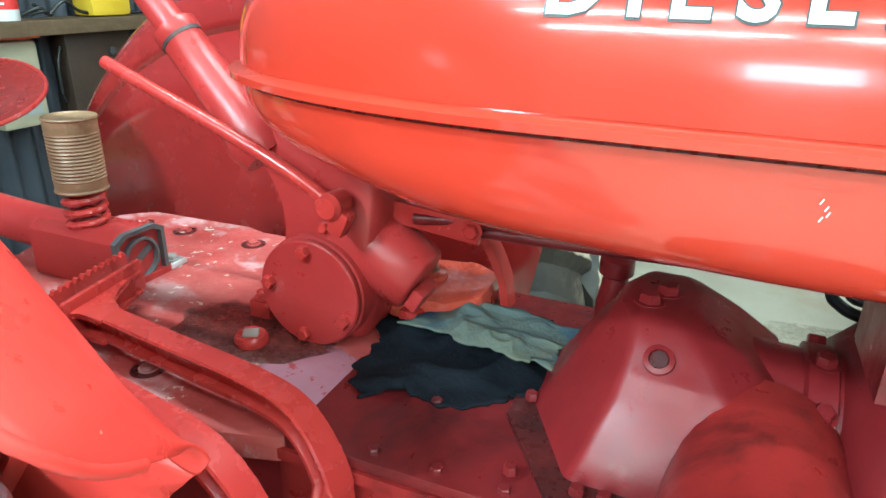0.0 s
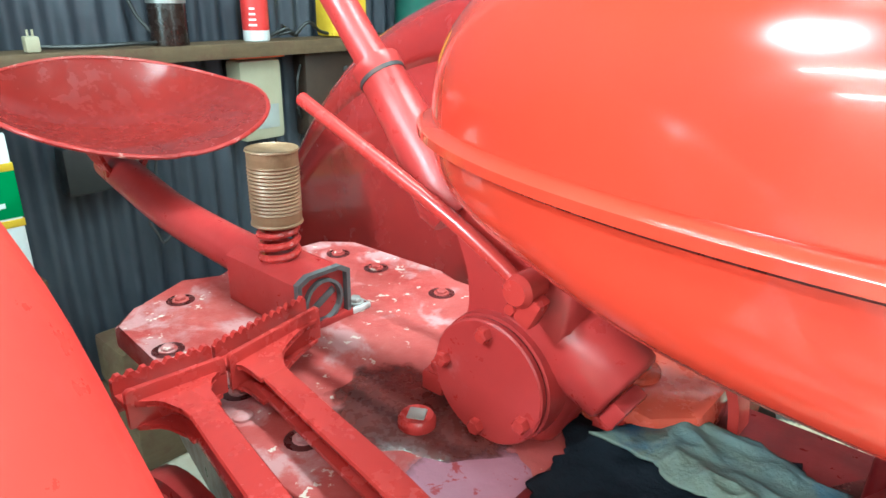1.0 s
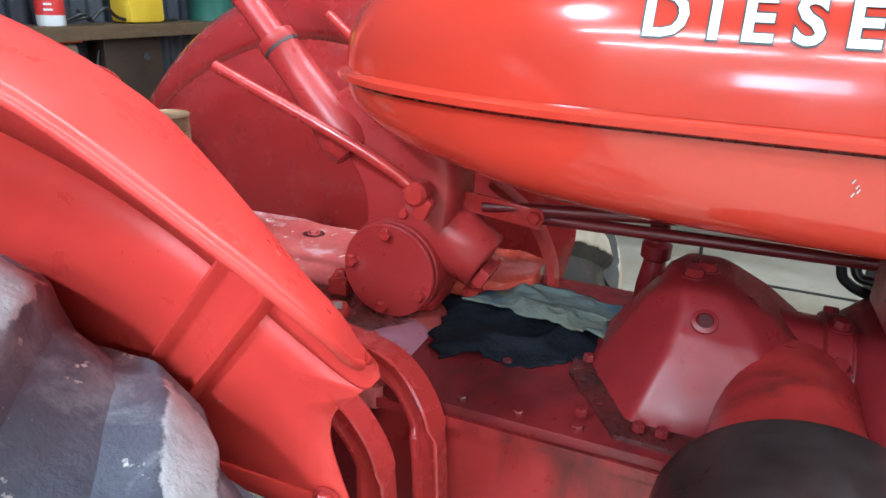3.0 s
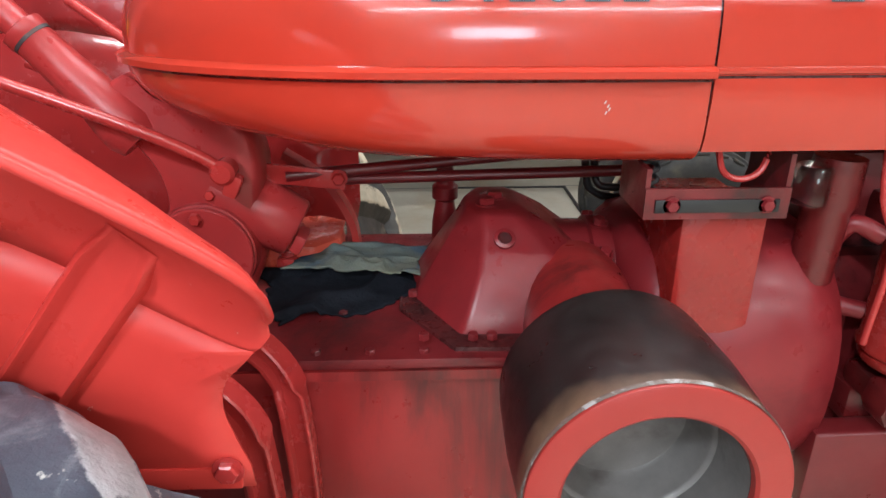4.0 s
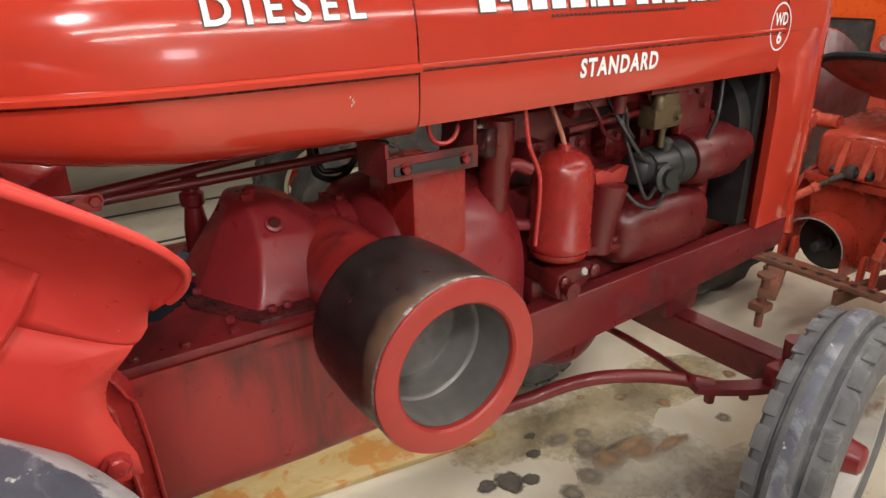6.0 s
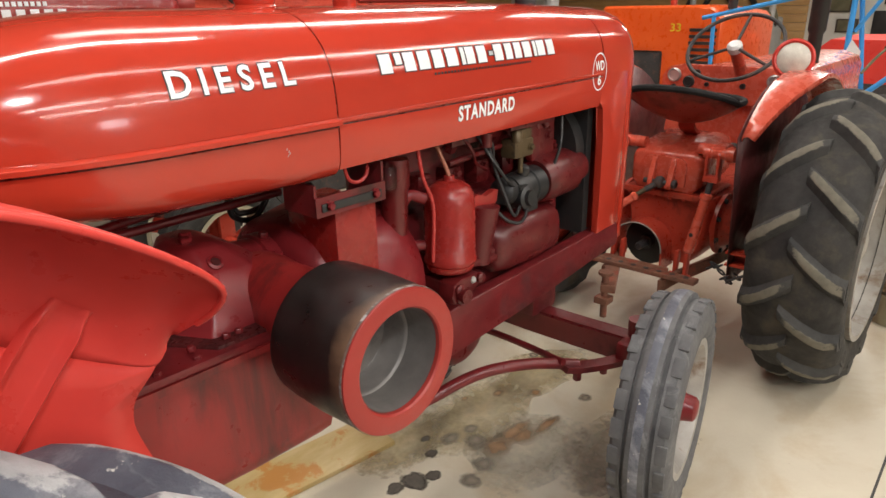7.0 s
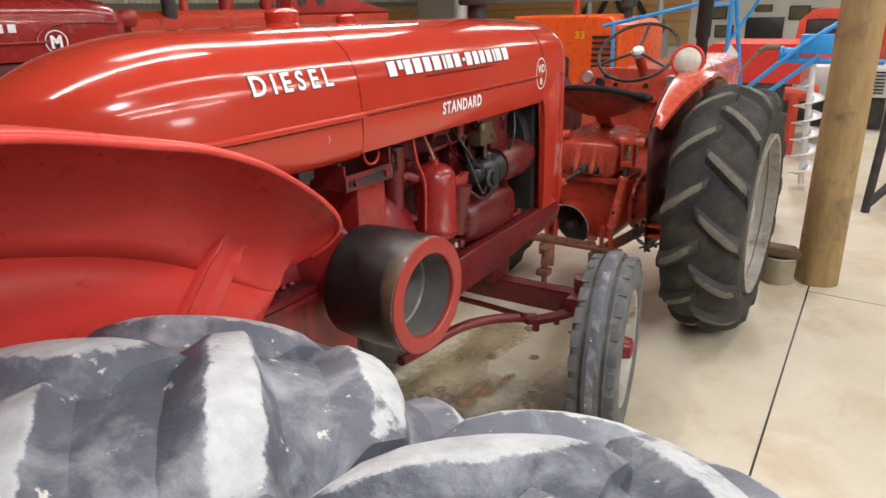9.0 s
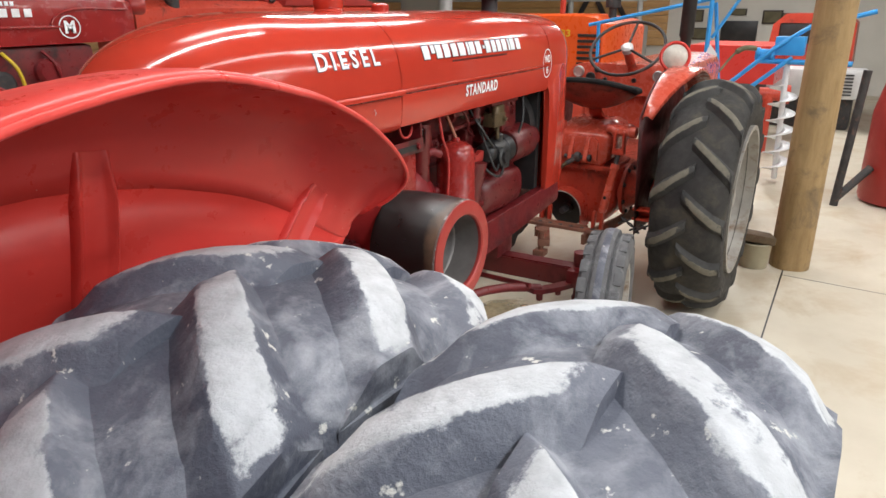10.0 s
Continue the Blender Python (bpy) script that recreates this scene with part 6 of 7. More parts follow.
own = thing("charger_box", "cream plastic charger box hanging under the shelf", "charger", (-2.295, 0.775, 1.04))
bm = B()
box(bm, (0, 0, 0), (0.09, 0.165, 0.27), 0.018)
part("case", bm, CREAM, own)
bm = B()
box(bm, (0.046, 0.015, -0.055), (0.004, 0.085, 0.08), 0.001)
part("vent_panel", bm, GREYPAINT, own)
bm = B()
box(bm, (0.0, 0.0, 0.150), (0.10, 0.19, 0.022), 0.004)
part("bracket", bm, ORANGE, own)
own = thing("meter_box", "dark brown metal box hung on the iron wall", "box", (-2.295, 1.10, 1.045))
bm = B()
box(bm, (0, 0, 0), (0.08, 0.275, 0.32), 0.016)
part("case", bm, BROWNBOX, own)
bm = B()
lathe(bm, (0.04, 0.05, 0.07), (1, 0, 0), [(0, 0.016), (0.006, 0.016), (0.009, 0.01)], 16)
part("lock", bm, SOOT, own)
bm = B()
pipe(bm, [(0.02, -0.145, 0.10), (0.03, -0.17, 0.04), (0.02, -0.165, -0.06), (0.0, -0.14, -0.09)], 0.005, per=6)
part("loop", bm, BLACK, own)
own = thing("battery_charger", "black and cream battery charger hung on the wall", "charger", (-2.30, 0.24, 0.90))
bm = B()
box(bm, (0, 0, 0), (0.07, 0.24, 0.14), 0.012)
part("case", bm, BLACK, own)
bm = B()
box(bm, (0.037, 0.04, 0.0), (0.004, 0.12, 0.07), 0.001)
part("face", bm, CREAM, own)
own = thing("oil_pack", "white, green and yellow oil carton on the wall bench", "carton", (-2.22, -0.17, 0.86))
bm = B()
box(bm, (0, 0, 0), (0.16, 0.26, 0.40), 0.008)
part("body", bm, WHITE, own)
bm = B()
box(bm, (0.0, 0.0, 0.045), (0.163, 0.263, 0.12), 0.002)
part("green_band", bm, GREEN, own)
for dz, m in ((-0.03, YELLOW), (0.115, YELLOW)):
    bm = B()
    box(bm, (0.0, 0.0, dz), (0.164, 0.264, 0.02), 0.002)
    part("yellow_band", bm, m, own)
bm = B()
for k, (a, b) in enumerate(((0.0, 0.06), (0.03, 0.03))):
    box(bm, (0.083, 0.04 + a, 0.045), (0.002, 0.012, 0.07), rot=(12, 0, 0))
box(bm, (0.083, 0.07, 0.02), (0.002, 0.05, 0.012))
part("print_bar", bm, WHITE, own)
bm = B()
box(bm, (0.083, 0.04, -0.10), (0.002, 0.10, 0.05))
part("print_bar", bm, INK, own)
bm = B()
box(bm, (0, 0, 0.225), (0.165, 0.26, 0.05), 0.008)
part("lid", bm, BLACK, own)
own = thing("wall_bench", "low timber ledge along the iron wall", "ledge", (-2.24, 0.0, 0.0))
bm = B()
box(bm, (0, -0.30, 0.64), (0.22, 0.56, 0.04), 0.004)
part("top", bm, TIMBER, own)
for y in (-0.52, -0.08):
    bm = B()
    box(bm, (0, y, 0.31), (0.09, 0.06, 0.62), 0.004)
    part("leg", bm, TIMBER, own)
for y0, z0, n in ((0.40, 1.19, 0), (0.86, 0.90, 1)):
    bm = B()
    pts = [(-2.32, y0, z0), (-2.318, y0 + 0.01, z0 - 0.25), (-2.316, y0 - 0.01, z0 - 0.42)]
    for k in range(9):
        a = k * 0.9
        pts.append((-2.315, y0 + 0.05 * math.cos(a) * (0.5 + 0.5 * (k % 2)), z0 - 0.52 + 0.06 * math.sin(a)))
    pipe(bm, pts, 0.0045, per=5, seg=7)
    tagged(part("wire_coil", bm, SOOT, None), "thin wire hanging coiled on the iron wall", "wire", "wires on the wall")
own = thing("timber_offcut", "rough brown timber lying against the wall", "timber", (-2.15, 0.55, 0.0))
bm = B()
box(bm, (0, 0, 0.33), (0.20, 0.9, 0.16), 0.02)
box(bm, (0, 0.05, 0.12), (0.24, 1.0, 0.24), 0.02)
part("baulk", bm, TIMBER, own)
bm = B()
box(bm, (0.02, 0.62, 0.24), (0.2, 0.24, 0.48), 0.01)
part("carton", bm, CREAM, own)
bm = B()
box(bm, (0.125, 0.62, 0.40), (0.004, 0.2, 0.04), 0.001)
part("yellow_label", bm, YELLOW, own)

# ---------------------------------------------------------------- the small tractor ahead, seen from behind
small = thing("small_tractor", "sun-faded red tractor with black-edged seat and lamp on its fender", "tractor", (0, 0, 0))
bm = B()
rings(bm, [[(x, 0.0 + y * k, z) for y, z in ((-0.205, 0.60), (-0.18, 0.45), (-0.12, 0.37), (0.12, 0.37), (0.18, 0.45), (0.205, 0.60), (0.205, 0.64), (0.19, 0.672), (0.10, 0.674), (-0.10, 0.674), (-0.19, 0.672), (-0.205, 0.64))] for x, k in ((2.025, 0.84), (2.05, 0.93), (2.15, 1.0), (2.45, 1.0), (3.0, 0.85))])
part("rear_case", bm, OLDRED, small, "grubby red rear axle case")
for side in (-1, 1):
    bm = B()
    lathe(bm, (2.12, side * 0.215, 0.56), (0, side, 0), [(0, 0.135), (0.018, 0.135), (0.022, 0.105), (0.05, 0.085), (0.10, 0.070), (0.28, 0.066)], 28)
    housing = part("axle_housing", bm, OLDRED, small, "flared axle housing", smooth=45)
    for k in range(8):
        bm = B()
        a = 2 * math.pi * (k + 0.5) / 8
        bolt(bm, (2.12 + 0.120 * math.cos(a), side * 0.233, 0.56 + 0.120 * math.sin(a)), (0, side, 0), 0.011, 0.012)
        part("housing_bolt", bm, SOOT, housing)
# the hydraulic housing on top of the case, with its link ears and the top link between them
def rounded(x, y0, y1, z0, z1, r):
    return [(x, y, z) for y, z in ((y0 + r, z0), (y1 - r, z0), (y1, z0 + r), (y1, z1 - r), (y1 - r * 0.3, z1 - r * 0.3), (y1 - r, z1), (y0 + r, z1), (y0 + r * 0.3, z1 - r * 0.3), (y0, z1 - r), (y0, z0 + r))]


bm = B()
rings(bm, [rounded(x, y0, y1, z0, z1, r) for x, y0, y1, z0, z1, r in ((1.990, -0.128, 0.150, 0.706, 0.852, 0.030), (1.998, -0.142, 0.165, 0.698, 0.868, 0.036), (2.03, -0.150, 0.172, 0.696, 0.882, 0.040), (2.12, -0.150, 0.172, 0.696, 0.908, 0.045), (2.26, -0.145, 0.165, 0.696, 0.925, 0.05), (2.40, -0.12, 0.14, 0.696, 0.90, 0.05))])
lift_box = part("lift_housing", bm, PINKRED, small, "bright faded hydraulic housing", smooth=55)
bm = B()
slab(bm, [(-0.165, 0.672), (0.190, 0.672), (0.195, 0.68), (0.195, 0.692), (0.19, 0.698), (-0.165, 0.698), (-0.172, 0.69)], "x", 1.984, 2.30, 0.004)
flange = part("joint_flange", bm, OLDRED, small)
for y in (-0.145, -0.085, -0.02, 0.05, 0.115, 0.17):
    bm = B()
    bolt(bm, (2.0, y, 0.672), (0, 0, -1), 0.010, 0.012)
    part("flange_bolt", bm, OLDRED, flange)
bm = B()
slab(bm, [(-0.085, 0.725), (0.105, 0.725), (0.105, 0.83), (0.08, 0.852), (-0.06, 0.852), (-0.085, 0.83)], "x", 1.972, 1.994, 0.006)
bracket = part("link_bracket", bm, PINKRED, lift_box)
for y in (0.052, -0.034):
    bm = B()
    slab(bm, [(1.925, 0.735), (1.932, 0.722), (1.955, 0.722), (1.972, 0.760), (1.980, 0.800), (1.980, 0.850), (1.966, 0.846), (1.952, 0.808), (1.938, 0.770)], "y", y - 0.011, y + 0.011, 0.004)
    part("link_ear", bm, PINKRED, bracket, "worn pale-edged ear")
bm = B()
rod(bm, (1.944, 0.082, 0.744), (1.944, -0.066, 0.744), 0.011)
lathe(bm, (1.944, -0.05, 0.744), (0, -1, 0), [(0, 0.02), (0.012, 0.02), (0.016, 0.012)], 6)
part("link_pin", bm, SOOT, small)
bm = B()
lathe(bm, (1.944, 0.028, 0.744), (0, -1, 0), [(0, 0.014), (0.004, 0.024), (0.018, 0.028), (0.032, 0.024), (0.036, 0.014)], 20)
rod(bm, (1.940, 0.012, 0.742), (1.905, 0.055, 0.712), 0.013)
part("top_link_end", bm, SOOT, small, "greasy black ball end")
bm = B()
rod(bm, (1.905, 0.055, 0.712), (1.882, 0.085, 0.686), 0.010)
for k in range(6):
    f = k / 5
    lathe(bm, (1.905 - 0.023 * f, 0.055 + 0.030 * f, 0.712 - 0.026 * f), (-0.5, 0.65, -0.57), [(-0.001, 0.010), (0, 0.0125), (0.002, 0.0125), (0.003, 0.010)], 12)
part("top_link_thread", bm, BRASSY, small, "brassy screw thread")
bm = B()
lathe(bm, (1.886, 0.080, 0.690), (-0.5, 0.65, -0.57), [(0, 0.012), (0.006, 0.021), (0.022, 0.021), (0.026, 0.016), (0.12, 0.016), (0.13, 0.012)], 16)
part("top_link", bm, PINKRED, small)
# arched shield over the power shaft, open below
bm = B()
sec = [(x, r) for x, r in ((2.05, 0.118), (1.93, 0.118), (1.905, 0.122), (1.902, 0.117), (1.925, 0.112), (2.05, 0.112))]
loops = []
for k in range(-4, 29):
    if k < 0 or k > 24:
        drop, a = (-k if k < 0 else k - 24) * 0.022, 0.0 if k < 0 else math.pi
    else:
        drop, a = 0.0, math.pi * k / 24
    loops.append([(x, 0.076 + r * math.cos(a), 0.437 - drop + r * math.sin(a)) for x, r in sec])
rings(bm, loops)
part("shaft_shield", bm, OLDRED, small, "arched shield with a worn pale edge", smooth=45)
bm = B()
pipe(bm, [(1.903, 0.076 + 0.1195 * math.cos(a), 0.437 + 0.1195 * math.sin(a)) for a in (math.pi * k / 24 for k in range(25))], 0.0035, per=1, seg=8)
part("shield_edge", bm, RIMGREY, small, "bare worn edge")
# Black disc paints the shade inside the arched shield.
bm = B()
lathe(bm, (2.028, 0.076, 0.437), (-1, 0, 0), [(0, 0.110), (0.004, 0.108), (0.006, 0.05)], 24)
part("shaft_hollow", bm, BLACK, small, "black disc for the shaded hollow behind the power shaft")
bm = B()
lathe(bm, (2.02, 0.076, 0.437), (-1, 0, 0), [(0, 0.034), (0.02, 0.032), (0.022, 0.018), (0.085, 0.018), (0.09, 0.014)], 18)
part("power_shaft", bm, SOOT, small)
# lift cranks, their screw rods and yokes, and the lower links
for side in (-1, 1):
    bm = B()
    rod(bm, (2.02, side * 0.12, 0.895), (2.02, side * 0.26, 0.895), 0.026)
    part("cross_shaft", bm, PINKRED, small)
    bm = B()
    slab(bm, [(2.045, 0.925), (2.05, 0.875), (2.02, 0.862), (1.95, 0.872), (1.918, 0.888), (1.918, 0.916), (1.95, 0.926), (2.01, 0.932)], "y", side * 0.205, side * 0.250, 0.010)
    lathe(bm, (1.94, side * 0.17, 0.90), (0, side, 0), [(0, 0.014), (0.004, 0.026), (0.03, 0.026), (0.034, 0.022), (0.09, 0.022), (0.094, 0.030), (0.125, 0.030), (0.13, 0.016)], 16)
    part("lift_crank", bm, PINKRED, small, "knuckled lift crank")
    bm = B()
    for y in (0.185, 0.232):
        slab(bm, [(1.915, 0.80), (1.955, 0.80), (1.960, 0.90), (1.945, 0.918), (1.925, 0.916), (1.912, 0.90)], "y", side * y, side * (y + 0.012), 0.004)
    box(bm, (1.934, side * 0.2145, 0.795), (0.042, 0.062, 0.026), 0.006)
    part("clevis", bm, OLDRED, small)
    bm = B()
    rod(bm, (1.932, side * 0.2145, 0.79), (1.918, side * 0.206, 0.715), 0.0125)
    part("screw_rod", bm, SOOT, small, "black greasy screw")
    bm = B()
    lathe(bm, (1.921, side * 0.208, 0.735), (-0.14, side * -0.16, -1), [(0, 0.014), (0.004, 0.024), (0.025, 0.024), (0.03, 0.0195), (0.15, 0.0195), (0.155, 0.021), (0.26, 0.021), (0.266, 0.012)], 18)
    lift = part("lift_rod", bm, PINKRED, small, "worn orange-red lift rod")
    for z in (0.56, 0.515):
        bm = B()
        lathe(bm, (1.876, side * 0.178, z), (-1, 0, 0), [(0, 0.009), (0.002, 0.009), (0.0025, 0.002)], 10)
        part("pin_hole", bm, BLACK, lift)
    bm = B()
    for dy in (-0.03, 0.014):
        slab(bm, [(1.86, 0.345), (1.89, 0.345), (1.902, 0.44), (1.900, 0.478), (1.868, 0.478), (1.862, 0.44)], "y", side * 0.148 + dy, side * 0.148 + dy + 0.014, 0.004)
    rod(bm, (1.876, side * 0.148 - 0.045, 0.372), (1.876, side * 0.148 + 0.045, 0.372), 0.010)
    part("yoke", bm, OLDRED, lift)
    bm = B()
    pipe(bm, [(2.3, side * 0.24, 0.40), (2.05, side * 0.20, 0.385), (1.876, side * 0.15, 0.372), (1.72, side * 0.13, 0.365)], 0.02, per=4, outline=[(-0.009, -0.026), (0.009, -0.026), (0.009, 0.026), (-0.009, 0.026)])
    part("lower_link", bm, RUSTBAR, small)
    bm = B()
    for dz in (0.0, 0.05):
        slab(bm, [(1.83, -0.34 * -side), (1.90, -0.34 * -side), (1.90, -0.45 * -side), (1.87, -0.468 * -side), (1.85, -0.468 * -side), (1.83, -0.45 * -side)], "z", 0.478 + dz, 0.487 + dz, 0.002)
    box(bm, (1.892, side * 0.395, 0.507), (0.012, 0.11, 0.05), 0.003)
    rod(bm, (1.855, side * 0.43, 0.46), (1.855, side * 0.43, 0.56), 0.010)
    part("stay_bracket", bm, OLDRED, small, "open pinned stay bracket")
# flat cross bar with a row of holes
bm = B()
slab(bm, [(1.722, 0.215), (1.775, 0.215), (1.775, -0.27), (1.722, -0.27)], "z", 0.402, 0.420, 0.004)
bar = part("linkage_bar", bm, RUSTBAR, small, "rusty brown drilled bar")
for k in range(8):
    bm = B()
    lathe(bm, (1.7485, 0.18 - 0.058 * k, 0.4205), (0, 0, 1), [(0, 0.012), (0.0012, 0.012), (0.0014, 0.002)], 12)
    part("bar_hole", bm, BLACK, bar)
bm = B()
box(bm, (1.80, 0.03, 0.40), (0.05, 0.30, 0.03), 0.006)
part("drawbar_plate", bm, RUSTBAR, small)
bm = B()
box(bm, (1.68, 0.07, 0.385), (0.36, 0.06, 0.035), 0.006, rot=(0, 0, 24))
part("drawbar", bm, RUSTBAR, small, "rusty red drawbar")
bm = B()
rod(bm, (1.535, 0.02, 0.25), (1.535, 0.02, 0.44), 0.014)
lathe(bm, (1.535, 0.02, 0.44), (0, 0, 1), [(0, 0.03), (0.012, 0.03)], 14)
box(bm, (1.53, 0.02, 0.33), (0.06, 0.06, 0.03), 0.006)
part("drawbar_pin", bm, RUSTBAR, small)
for k in range(9):
    bm = B()
    c = Vector((1.80 - 0.01 * k, -0.30 - 0.018 * k, 0.47 + 0.02 * math.sin(k)))
    pipe(bm, [c + Vector((0.012 * math.cos(a), 0.016 * math.sin(a), 0.010 * math.sin(a) * (1 if k % 2 else -1))) for a in (0, 1.26, 2.51, 3.77, 5.03, 6.28)], 0.004, per=3, seg=6)
    part("chain_link", bm, SOOT, small)
# axle
bm = B()
rod(bm, (2.12, -0.50, 0.56), (2.12, 0.50, 0.56), 0.064)
part("axle_tube", bm, OLDRED, small)
tractor_wheel(small, "rear_", 2.10, -0.645, 0.585, 0.58, 0.325, TYRE, TREADGREY, RIMGREY, RIMGREY, 14, 0.030, -1, lug_w=0.018, sharp=45, lean=0.9, rim_out=0.52, rim_k=0.62)
tractor_wheel(small, "rear_", 2.10, 0.64, 0.585, 0.58, 0.30, TYRE, TREADGREY, RIMGREY, OLDRED, 14, 0.030, 1, lug_w=0.018, sharp=45, lean=0.9, turn=0.1)
# fenders of the small tractor
for side in (-1, 1):
    bm = B()
    rows, inner = [], []
    for k in range(15):
        a = radians(-47 + 107 * k / 14)
        r = 0.625
        x, z = 2.20 + r * math.sin(a), 0.585 + r * math.cos(a)
        wide = 0.14 * min(1, 0.25 + k / 6)
        inner.append([(2.20 + 0.50 * math.sin(a), side * 0.36, 0.40), (2.20 + 0.615 * math.sin(a), side * 0.36, 0.585 + 0.615 * math.cos(a))])
        rows.append([(2.20 + 0.60 * math.sin(a), side * 0.366, 0.585 + 0.60 * math.cos(a)), (x, side * 0.372, z), (x, side * (0.375 + wide * 0.5), z + 0.006), (x, side * (0.375 + wide), z - 0.004), (2.20 + 0.605 * math.sin(a), side * (0.38 + wide), 0.585 + 0.605 * math.cos(a))])
    rings(bm, rows, cap=False, closed=False)
    fen = part("rear_fender", bm, PINKRED, small, "faded orange-red fender", smooth=50)
    sol = fen.modifiers.new("sheet", "SOLIDIFY")
    sol.thickness = 0.005
    bm = B()
    rings(bm, inner, cap=False, closed=False)
    side_plate = part("inner_plate", bm, SHADED_RED, fen, "inner plate in red darkened for shade", smooth=50)
    sol = side_plate.modifiers.new("sheet", "SOLIDIFY")
    sol.thickness = 0.005
# seat
bm = B()
loops = []
for r in (0.05, 0.3, 0.55, 0.75, 0.9, 1.0):
    loops.append([(2.12 + 0.19 * r * math.cos(a) - 0.05 * r * r * (math.cos(a) < 0), 0.0 - 0.0 + 0.235 * r * math.sin(a), 0.99 + 0.09 * r ** 2 + 0.07 * max(-math.cos(a), 0) * r ** 2) for a in (2 * math.pi * k / 36 for k in range(36))])
under = [[(x, y, z - 0.012) for x, y, z in l] for l in loops[::-1]]
rings(bm, loops + under)
part("seat", bm, GRUBRED, small, "dished red seat pan", smooth=60)
bm = B()
pipe(bm, loops[-1] + loops[-1][:1], 0.014, per=1, seg=8)
part("seat_edging", bm, TRIM, small, "black rubber seat edging")
bm = B()
pipe(bm, [(2.14, 0, 0.985), (2.16, 0, 0.95), (2.22, 0, 0.92)], 0.03, per=4, outline=[(-0.035, -0.008), (0.035, -0.008), (0.035, 0.008), (-0.035, 0.008)])
part("seat_spring", bm, OLDRED, small)
# body, dash, steering wheel, lamp
bm = B()
rings(bm, [[(x, 0.0 + y * w, z * 1.0) for y, z in ((-0.30, 0.78), (-0.30, 1.09), (-0.27, 1.14), (-0.16, 1.17), (0.16, 1.17), (0.27, 1.14), (0.30, 1.09), (0.30, 0.78))] for x, w in ((2.80, 1.0), (2.83, 1.02), (2.95, 1.0), (3.2, 0.86), (4.2, 0.80))])
part("hood", bm, PINKRED, small, "faded red bonnet and dash")
bm = B()
slab(bm, [(-0.25, 0.98), (0.38, 0.98), (0.405, 1.00), (0.405, 1.11), (0.37, 1.155), (0.30, 1.17), (-0.20, 1.17), (-0.25, 1.14)], "x", 2.745, 2.80, 0.012)
dash = part("dash_panel", bm, PINKRED, small, "glossy faded dash panel")
for y, z, r, face in ((0.335, 1.115, 0.036, True), (0.255, 1.085, 0.030, False), (0.215, 1.13, 0.018, False), (0.335, 1.055, 0.014, False), (-0.165, 1.105, 0.034, True), (-0.02, 1.075, 0.014, False), (0.16, 1.075, 0.012, False)):
    bm = B()
    lathe(bm, (2.746, y, z), (-1, 0, 0), [(0, r), (0.012, r), (0.016, r * 0.8), (0.010, r * 0.75)], 22)
    gauge = part("gauge" if face else "dash_knob", bm, STEEL if face else BLACK, dash)
    if face:
        bm = B()
        lathe(bm, (2.740, y, z), (-1, 0, 0), [(0, r * 0.74), (0.003, r * 0.74), (0.004, r * 0.1)], 22)
        part("gauge_face", bm, LIGHTGREY, gauge)
C = Vector((2.62, 0.0, 1.27))
ax = Vector((-0.75, 0, 0.85)).normalized()
d, u, v = frame_of(ax)
bm = B()
pipe(bm, [C + (u * math.cos(a) + v * math.sin(a)) * 0.215 for a in (2 * math.pi * k / 40 for k in range(41))], 0.0095, per=1, seg=10)
part("steering_wheel", bm, SOOT, small, "grey-black steering wheel rim")
for k in range(3):
    a = 2 * math.pi * k / 3 + 0.5
    bm = B()
    rod(bm, C, C + (u * math.cos(a) + v * math.sin(a)) * 0.21, 0.0075)
    part("wheel_spoke", bm, SOOT, small)
bm = B()
lathe(bm, C - ax * 0.02, ax, [(0, 0.035), (0.03, 0.035), (0.042, 0.022)], 20)
part("wheel_boss", bm, LIGHTGREY, small)
bm = B()
rod(bm, C, (2.92, 0.0, 0.98), 0.028)
part("steering_tube", bm, OLDRED, small)
lampdir = Vector((-0.93, -0.32, 0.12)).normalized()
L = Vector((2.22, -0.375, 1.255))
bm = B()
lathe(bm, L, lampdir, [(-0.10, 0.012), (-0.09, 0.04), (-0.05, 0.068), (0.0, 0.078), (0.012, 0.078), (0.016, 0.070), (0.012, 0.062)], 32, cap=False)
lathe(bm, L - Vector((0, 0, 0.07)), (0, 0, -1), [(0, 0.012), (0.04, 0.014), (0.05, 0.03), (0.06, 0.03)], 14)
part("head_lamp", bm, FENDER, small, "round red-cased lamp on the fender")
bm = B()
lathe(bm, L + lampdir * 0.010, lampdir, [(0, 0.062), (0.012, 0.045), (0.016, 0.0)], 30, cap=False)
part("lamp_lens", bm, MIRROR, small, "pale ribbed lamp lens")
bm = B()
lathe(bm, (3.35, -0.16, 1.10), (0.04, 0.0, 1), [(0, 0.035), (0.2, 0.035), (0.22, 0.045), (0.9, 0.045)], 18)
part("exhaust_pipe", bm, BLACK, small, "tall black exhaust pipe")
front_wheel(small, 4.0, -0.52, 0.33, 0.33, 0.16, 0)
front_wheel(small, 4.0, 0.52, 0.33, 0.33, 0.16, 0)

